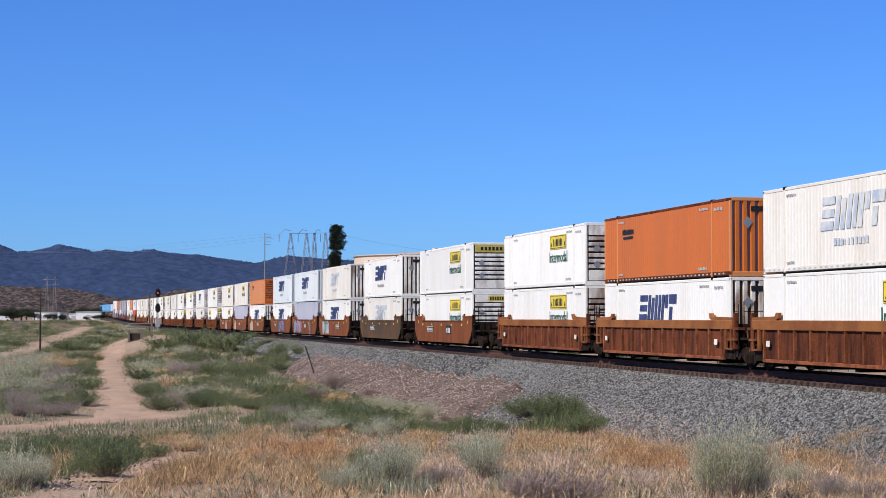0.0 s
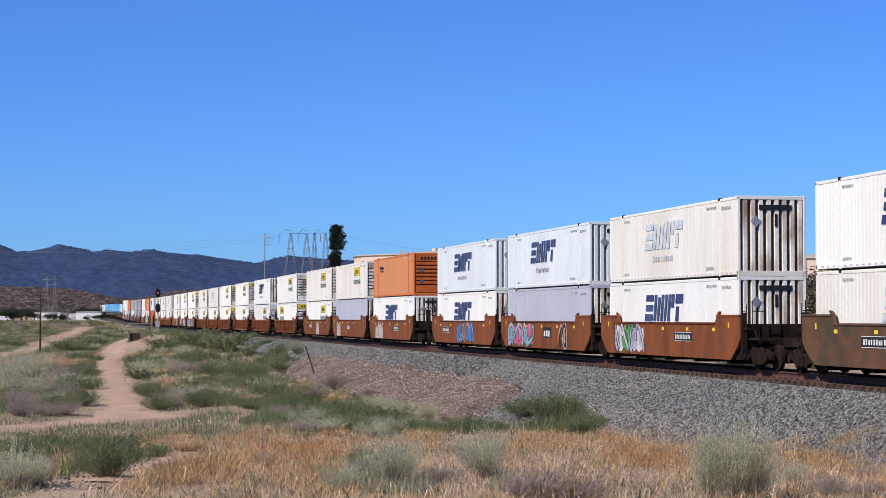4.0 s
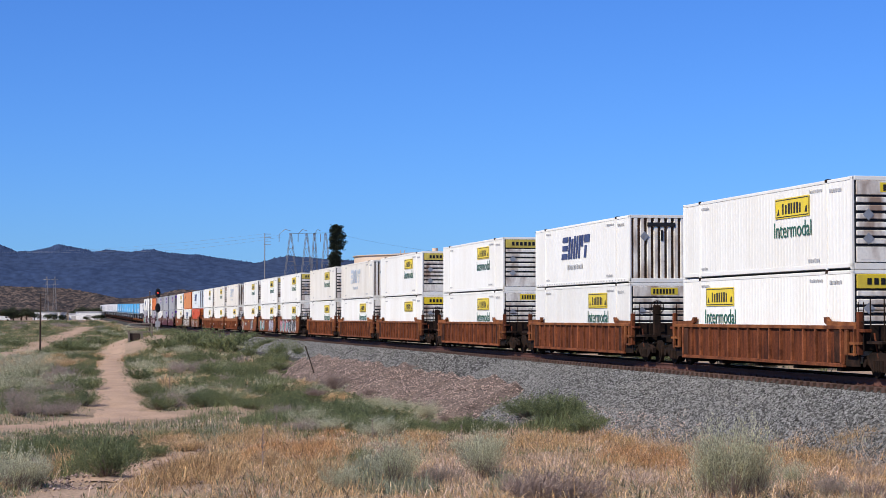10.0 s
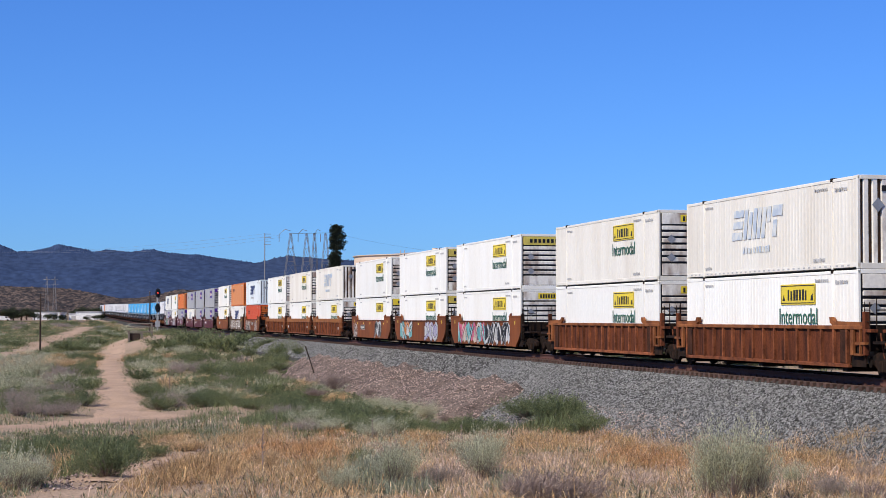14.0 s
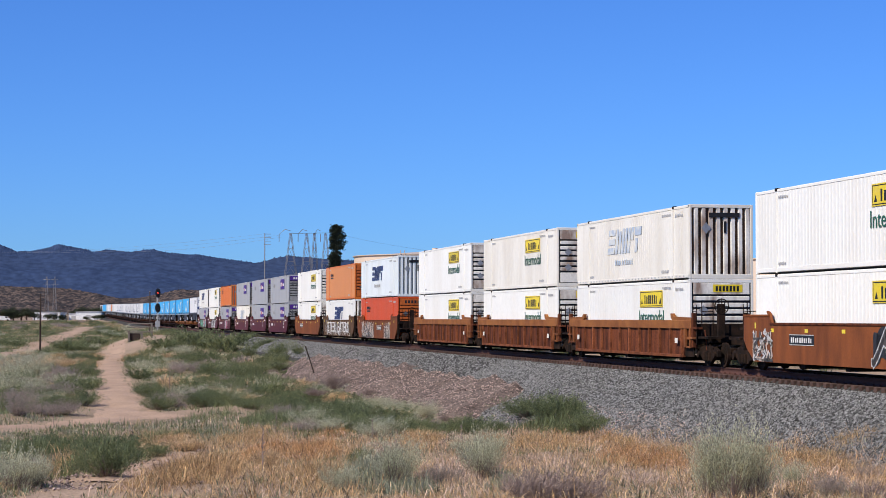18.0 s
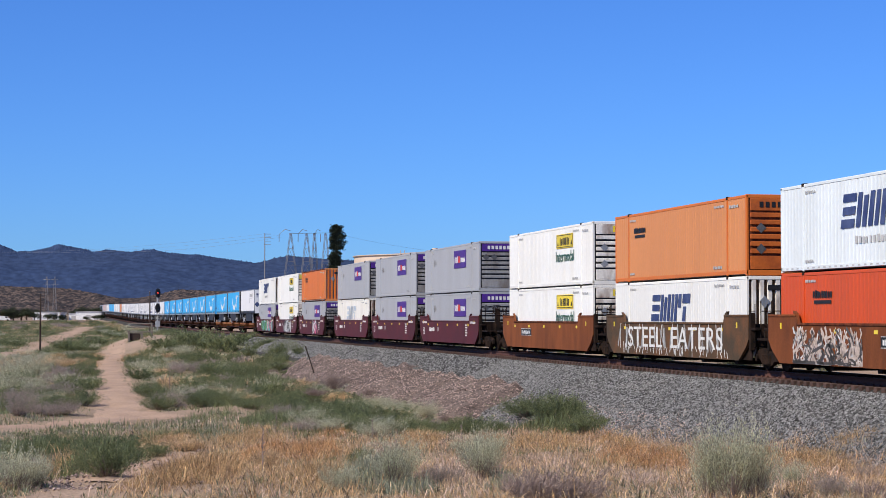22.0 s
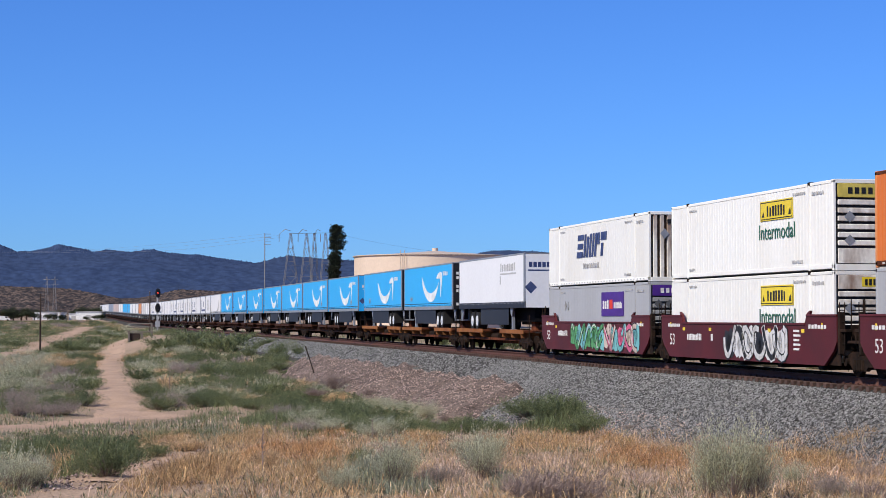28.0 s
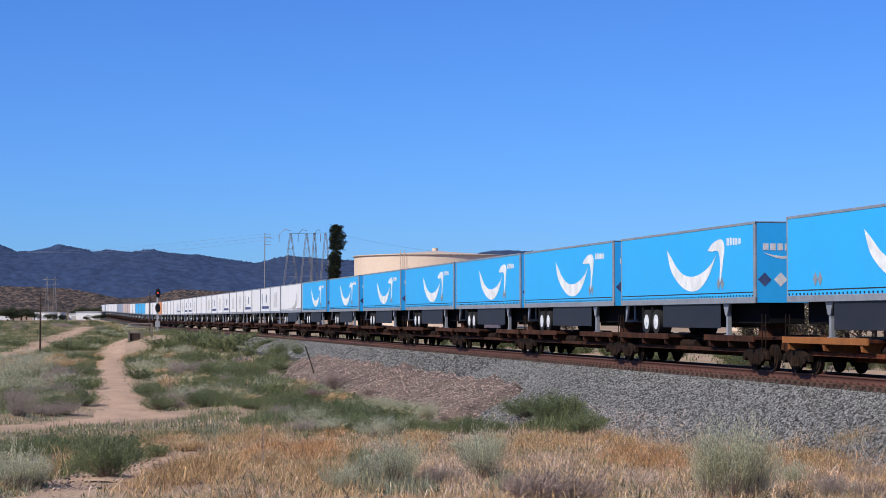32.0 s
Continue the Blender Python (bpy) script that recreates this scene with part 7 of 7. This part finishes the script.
for k, x, y, r, h in (
    ('g', -17.1, 146.9, 1.95, 0.92), ('g', -14.7, 142.9, 1.9, 0.92), ('g', -15.6, 173.9, 1.65, 1.03), ('g', -13.1, 164.9, 1.44, 1.15), ('g', -12.5, 148.7, 1.13, 0.8), ('g', -11.7, 118.1, 1.79, 0.92),
    ('g', -9.5, 109.7, 1.04, 0.92), ('g', -11.5, 102.9, 1.36, 0.92), ('g', -11.8, 94.9, 0.9, 0.92), ('s', -14.8, 109.3, 0.83, 0.69), ('g', -22.8, 221.3, 1.68, 0.69), ('g', -18.6, 197.5, 1.5, 0.69),
    ('s', -5.2, 75.0, 0.85, 0.8), ('m', -6.7, 83.9, 0.79, 0.92), ('g', -4.6, 80.9, 1.07, 0.92), ('g', -3.7, 80.1, 0.91, 0.92), ('g', -2.3, 76.1, 1.15, 0.8), ('g', -6.8, 95.6, 1.09, 0.92),
    ('g', -7.7, 93.6, 0.89, 0.8), ('g', -6.7, 110.6, 0.75, 0.92), ('g', -1.8, 78.0, 0.65, 0.92), ('s', -2.4, 66.0, 0.63, 0.8), ('g', -5.6, 85.6, 0.65, 0.8), ('g', -4.0, 89.5, 0.85, 0.8),
):
    bush(k, x, y, r, h)
for k, x, y, r, h in (
    ('g', 3.4, 77.8, 1.18, 0.69), ('g', 4.3, 73.6, 1.12, 1.03), ('g', 4.9, 68.3, 0.91, 0.92), ('g', 5.6, 69.0, 0.47, 0.69), ('g', 4.7, 74.4, 0.7, 1.03), ('g', 3.9, 76.7, 0.58, 0.92),
    ('s', 5.12, 34.5, 0.62, 2.0), ('s', 5.5, 34.5, 0.50, 2.3), ('s', 4.75, 34.7, 0.48, 2.25), ('s', -1.0, 39.7, 0.68, 1.35), ('s', -2.0, 37.7, 0.43, 1.2), ('s', 0.8, 41.3, 0.7, 1.35),
    ('s', 1.4, 56.6, 0.54, 1.03), ('s', 0.5, 57.9, 0.33, 0.92), ('t', 1.6, 32.0, 0.61, 1.05), ('t', 2.3, 32.6, 0.56, 1.05), ('t', 1.4, 35.8, 0.34, 1.05), ('m', 9.4, 42.8, 0.41, 0.9),
    ('s', 7.3, 40.7, 0.39, 1.2), ('m', 7.0, 35.1, 0.4, 1.2), ('m', 6.4, 65.8, 0.32, 0.57), ('t', 7.6, 34.5, 0.39, 0.9), ('m', -0.0, 40.1, 0.46, 1.05), ('y', -4.4, 48.7, 0.46, 0.92),
):
    bush(k, x, y, r, h)
bush('t', -5.4, 96.8, 0.79, 1.3, -1.76)
bush('t', -3.5, 93.6, 0.41, 0.9, -1.92)
bush('t', 0.1, 78.0, 0.41, 0.7, -2.34)
bush('t', -1.7, 108.8, 0.32, 0.6, -1.00)
bush('t', -6.1, 93.0, 0.54, 0.8, -1.95)


def wild_bushes():
    """Scattered scrub on the plain, off the roads and the bank."""
    rng = np.random.default_rng(77)
    n = 0
    while n < 190:
        y = 70 + 330 * rng.random() ** 1.6
        x = y * rng.uniform(-0.245, -0.015 if y > 100 else 0.02)
        if not off_track(x, y, 0.3) or (x < -5 and y < 94) or on_road(np.array(x), np.array(y), 0.9) or low_zone(np.array(x), np.array(y)):
            continue
        w = float(wobble(x, y, 24.0, 4.0))
        k = "g" if w > -0.25 else "s"
        if rng.random() < 0.35:
            k = "gsmmy"[rng.integers(0, 5)]
        bush(k, x, y, rng.uniform(0.6, 1.5), rng.uniform(0.4, 0.75))
        n += 1


def thickets():
    """Close-grown shrubs on both sides of the dirt road."""
    rng = np.random.default_rng(79)
    n = 0
    while n < 170:
        y = rng.uniform(90, 215)
        x = rng.uniform(-0.235, -0.03) * y
        a, d = along(x, y)
        if d < 11.5 or on_road(np.array(x), np.array(y), 1.0) or low_zone(np.array(x), np.array(y)):
            continue
        w = float(wobble(x, y, 19.0, 2.5))
        k = "g" if w > -0.3 else "s" if w > -0.7 else "m"
        if rng.random() < 0.38:
            k = "ssmmyy"[rng.integers(0, 6)]
        bush(k, x, y, rng.uniform(0.55, 1.15), rng.uniform(0.5, 0.8))
        n += 1


def plain_bushes():
    """Dark rounded bushes dotted over the far plain."""
    rng = np.random.default_rng(78)
    for i in range(70):
        y = rng.uniform(230, 640)
        x = y * rng.uniform(-0.25, -0.165)
        if not on_road(np.array(x), np.array(y), 1.5):
            bush("g" if rng.random() < 0.8 else "m", x, y, rng.uniform(1.0, 2.4), rng.uniform(0.4, 0.7))


def hedge():
    """Green growth along the far side of the track."""
    rng = np.random.default_rng(13)
    for i in range(46):
        a, d = 48 + 3.6 * i + rng.uniform(-1, 1), rng.uniform(-15, -8)
        bush("g", FOOT.x + AWAY.x * a + NEAR.x * d, FOOT.y + AWAY.y * a + NEAR.y * d, rng.uniform(1.0, 1.7), rng.uniform(0.9, 1.3))


wild_bushes()
thickets()
plain_bushes()
hedge()
far_scrub()


def stalk(x, y, h):
    root = thing("weed_stalk", "tall dried weed stalk with seed heads", "weed", "dry weed stalks")
    root.matrix_basis = pose(x, y, base(x, y) - 0.02, random.uniform(-4, 4), random.uniform(-6, 6))
    part("stem", Build().tube((0, 0, 0), (0, 0, h), 0.012, 5, 0.005), TWIG, root)
    b = Build()
    for i in range(int(h * 26)):
        z = h * (0.25 + 0.75 * random.random())
        t = random.uniform(0, 6.28)
        b.tube((0, 0, z), (0.05 * math.cos(t), 0.05 * math.sin(t), z + 0.05), 0.012, 4, 0.004)
    part("seed_head", b, TWIG, root)


for x, y, h in ((-4.0, 43.1, 1.05), (-5.8, 67.1, 1.10), (-11.8, 63.7, 0.60), (-16.7, 119.8, 1.60), (-15.3, 108.5, 1.40), (-19.3, 139.6, 1.30), (-16.3, 81.3, 0.80), (-2.2, 60.5, 0.80), (0.6, 61.6, 0.70), (-8.9, 56.0, 0.60), (-1.4, 57.4, 0.60)):
    stalk(x, y, h)


def conifer(x, y, h, r):
    """A tall, narrow dark evergreen with ragged branches."""
    rng = np.random.default_rng(31)
    root = thing("evergreen_tree", "tall narrow dark evergreen with ragged outline", "tree")
    root.matrix_basis = pose(x, y, base(x, y))
    part("trunk", Build().tube((0, 0, 0), (0, 0, h * 0.97), 0.32, 10, 0.08), BARK, root)
    b = Build()
    P, D = [], []
    for i in range(260):
        t = rng.uniform(0.2, 0.985)
        ang = rng.uniform(0, 6.28)
        ln = r * (0.55 + 0.35 * rng.random()) * (0.82 + 0.22 * math.sin(9 * t + ang)) * (1.0 + 0.35 * math.exp(-((t - 0.86) / 0.07) ** 2)) * min(1.0, (1.02 - t) * 12)
        p0, p1 = np.array([0, 0, h * t]), np.array([ln * math.cos(ang), ln * math.sin(ang), h * t + ln * rng.uniform(-0.2, 0.45)])
        b.tube(p0, p1, 0.05, 4, 0.02, cap=False)
        for q in rng.uniform(0.15, 1.05, 60):
            P.append(p0 + (p1 - p0) * q + rng.normal(0, 0.20, 3))
            D.append((p1 - p0) / ln + np.array([0, 0, 0.5]) + rng.normal(0, 0.6, 3))
    part("branches", b, BARK, root)
    P, D = np.array(P), np.array(D)
    D /= np.linalg.norm(D, axis=1)[:, None]
    S = np.cross(D, rng.normal(0, 1, D.shape))
    S /= np.linalg.norm(S, axis=1)[:, None]
    V = np.stack([P - D * 0.20, P + S * 0.13, P + D * 0.20, P - S * 0.13], 1)
    me = big_mesh("crown", V.reshape(-1, 3), np.arange(4 * len(P)).reshape(-1, 4), smooth=False)
    part("crown", me, PINE, root, "dark green needle clumps")


def tree_mesh(seed, material, n=3600):
    """A broad crown of unit height and the trunk with limbs beneath it."""
    rng = np.random.default_rng(seed)
    b = Build().tube((0, 0, 0), (0.02, 0, 0.35), 0.045, 8, 0.03)
    P = []
    for i in range(12):
        ang, el = rng.uniform(0, 6.28), rng.uniform(0.3, 1.3)
        ln = rng.uniform(0.28, 0.5)
        p0 = np.array([0, 0, rng.uniform(0.15, 0.4)])
        p1 = p0 + ln * np.array([math.cos(ang) * math.cos(el), math.sin(ang) * math.cos(el), math.sin(el)])
        b.tube(p0, p1, 0.02, 5, 0.006, cap=False)
        P.append(p1 + rng.normal(0, 0.085, (n // 12, 3)))
    P = np.concatenate(P)
    D = rng.normal(0, 1, P.shape)
    D /= np.linalg.norm(D, axis=1)[:, None]
    S = np.cross(D, rng.normal(0, 1, P.shape))
    S /= np.linalg.norm(S, axis=1)[:, None]
    V = np.stack([P - D * 0.022, P + S * 0.013, P + D * 0.022, P - S * 0.013], 1)
    me = big_mesh("crown", V.reshape(-1, 3), np.arange(4 * len(P)).reshape(-1, 4), smooth=False)
    me.materials.append(material)
    return b.mesh("trunk"), me


DARK_LEAF = mat("dark_tree_leaf", (0.035, 0.045, 0.022), 0.8, second=(0.055, 0.06, 0.03), amount=0.6, scale=2.0, rnd=0.5, island=True, fine=8, grain=0.2, spec=0.2)
DRY_LEAF = mat("dull_brown_green_leaf", (0.10, 0.085, 0.06), 0.85, second=(0.07, 0.065, 0.04), amount=0.6, scale=2.0, rnd=0.5, island=True, fine=8, grain=0.2, spec=0.2)
TREES = {"d": [tree_mesh(100 + i, DARK_LEAF) for i in range(3)], "b": [tree_mesh(110 + i, DRY_LEAF) for i in range(2)]}


def tree(kind, x, y, h, wide=1.0):
    trunk, crown = random.choice(TREES[kind])
    root = thing("tree", {"d": "dark green leafy tree in the distance", "b": "dull brown-green tree beyond the track"}[kind], "tree", "trees far off")
    root.matrix_basis = pose(x, y, base(x, y) - 0.05, 0, 0, random.uniform(0, 360))
    part("trunk", trunk, BARK, root)
    part("crown", crown, DARK_LEAF, root)
    for o in root.children:
        o.scale = (h * wide, h * wide, h)


conifer(-24.2, 436, 23.3, 2.1)
for x, y, h in ((-189.6, 770, 5.8), (-189.2, 850, 6.3), (-186.7, 770, 6.2), (-178.1, 845, 5.2), (-184.5, 775, 5.6), (-182.0, 770, 4.5), (-176.1, 850, 4.8), (-174.8, 770, 5.5), (-168.1, 845, 4.7), (-168.5, 775, 6.2), (-170.6, 770, 4.6), (-168.8, 850, 4.5), (-165.3, 770, 4.5), (-158.2, 845, 6.1), (-158.0, 775, 3.0), (-162.2, 770, 3.9), (-154.6, 850, 6.3), (-154.6, 770, 3.7), (-150.0, 845, 6.2), (-151.7, 775, 3.1), (-151.2, 770, 2.4), (-145.2, 850, 3.5), (-141.6, 770, 2.1), (-140.8, 845, 4.1), (-136.7, 775, 2.8), (-138.2, 770, 2.4)):
    tree('d', x, y, h, 1.5)
for x, y, h in ((38.3, 200, 6.0), (40.5, 205, 7.5), (39.8, 196, 7.0), (41.7, 200, 6.4), (42.2, 190, 6.5), (43.5, 190, 6.8), (45.2, 190, 7.0), (36.5, 170, 4.0), (26.7, 150, 3.0), (25.8, 150, 3.0), (26.7, 145, 3.0), (24.3, 150, 2.6), (27.4, 140, 3.0), (28.8, 140, 3.2), (16.4, 260, 2.6), (10.1, 300, 2.6)):
    tree('b', x, y, h, 1.1)
for x, y, h in ((-132.4, 1000, 3.3), (-125.9, 1000, 3.9), (-119.5, 1000, 4.8), (-113.1, 1000, 2.2), (-106.7, 1000, 5.9), (-100.3, 1000, 2.1), (-93.9, 1000, 5.0), (-87.5, 1000, 5.4), (-81.0, 1000, 2.1), (-74.6, 1000, 5.2), (-68.2, 1000, 3.5), (-61.8, 1000, 6.0), (-55.4, 1000, 2.1), (-49.0, 1000, 2.3)):
    tree('d', x, y, h, 1.4)



motions()
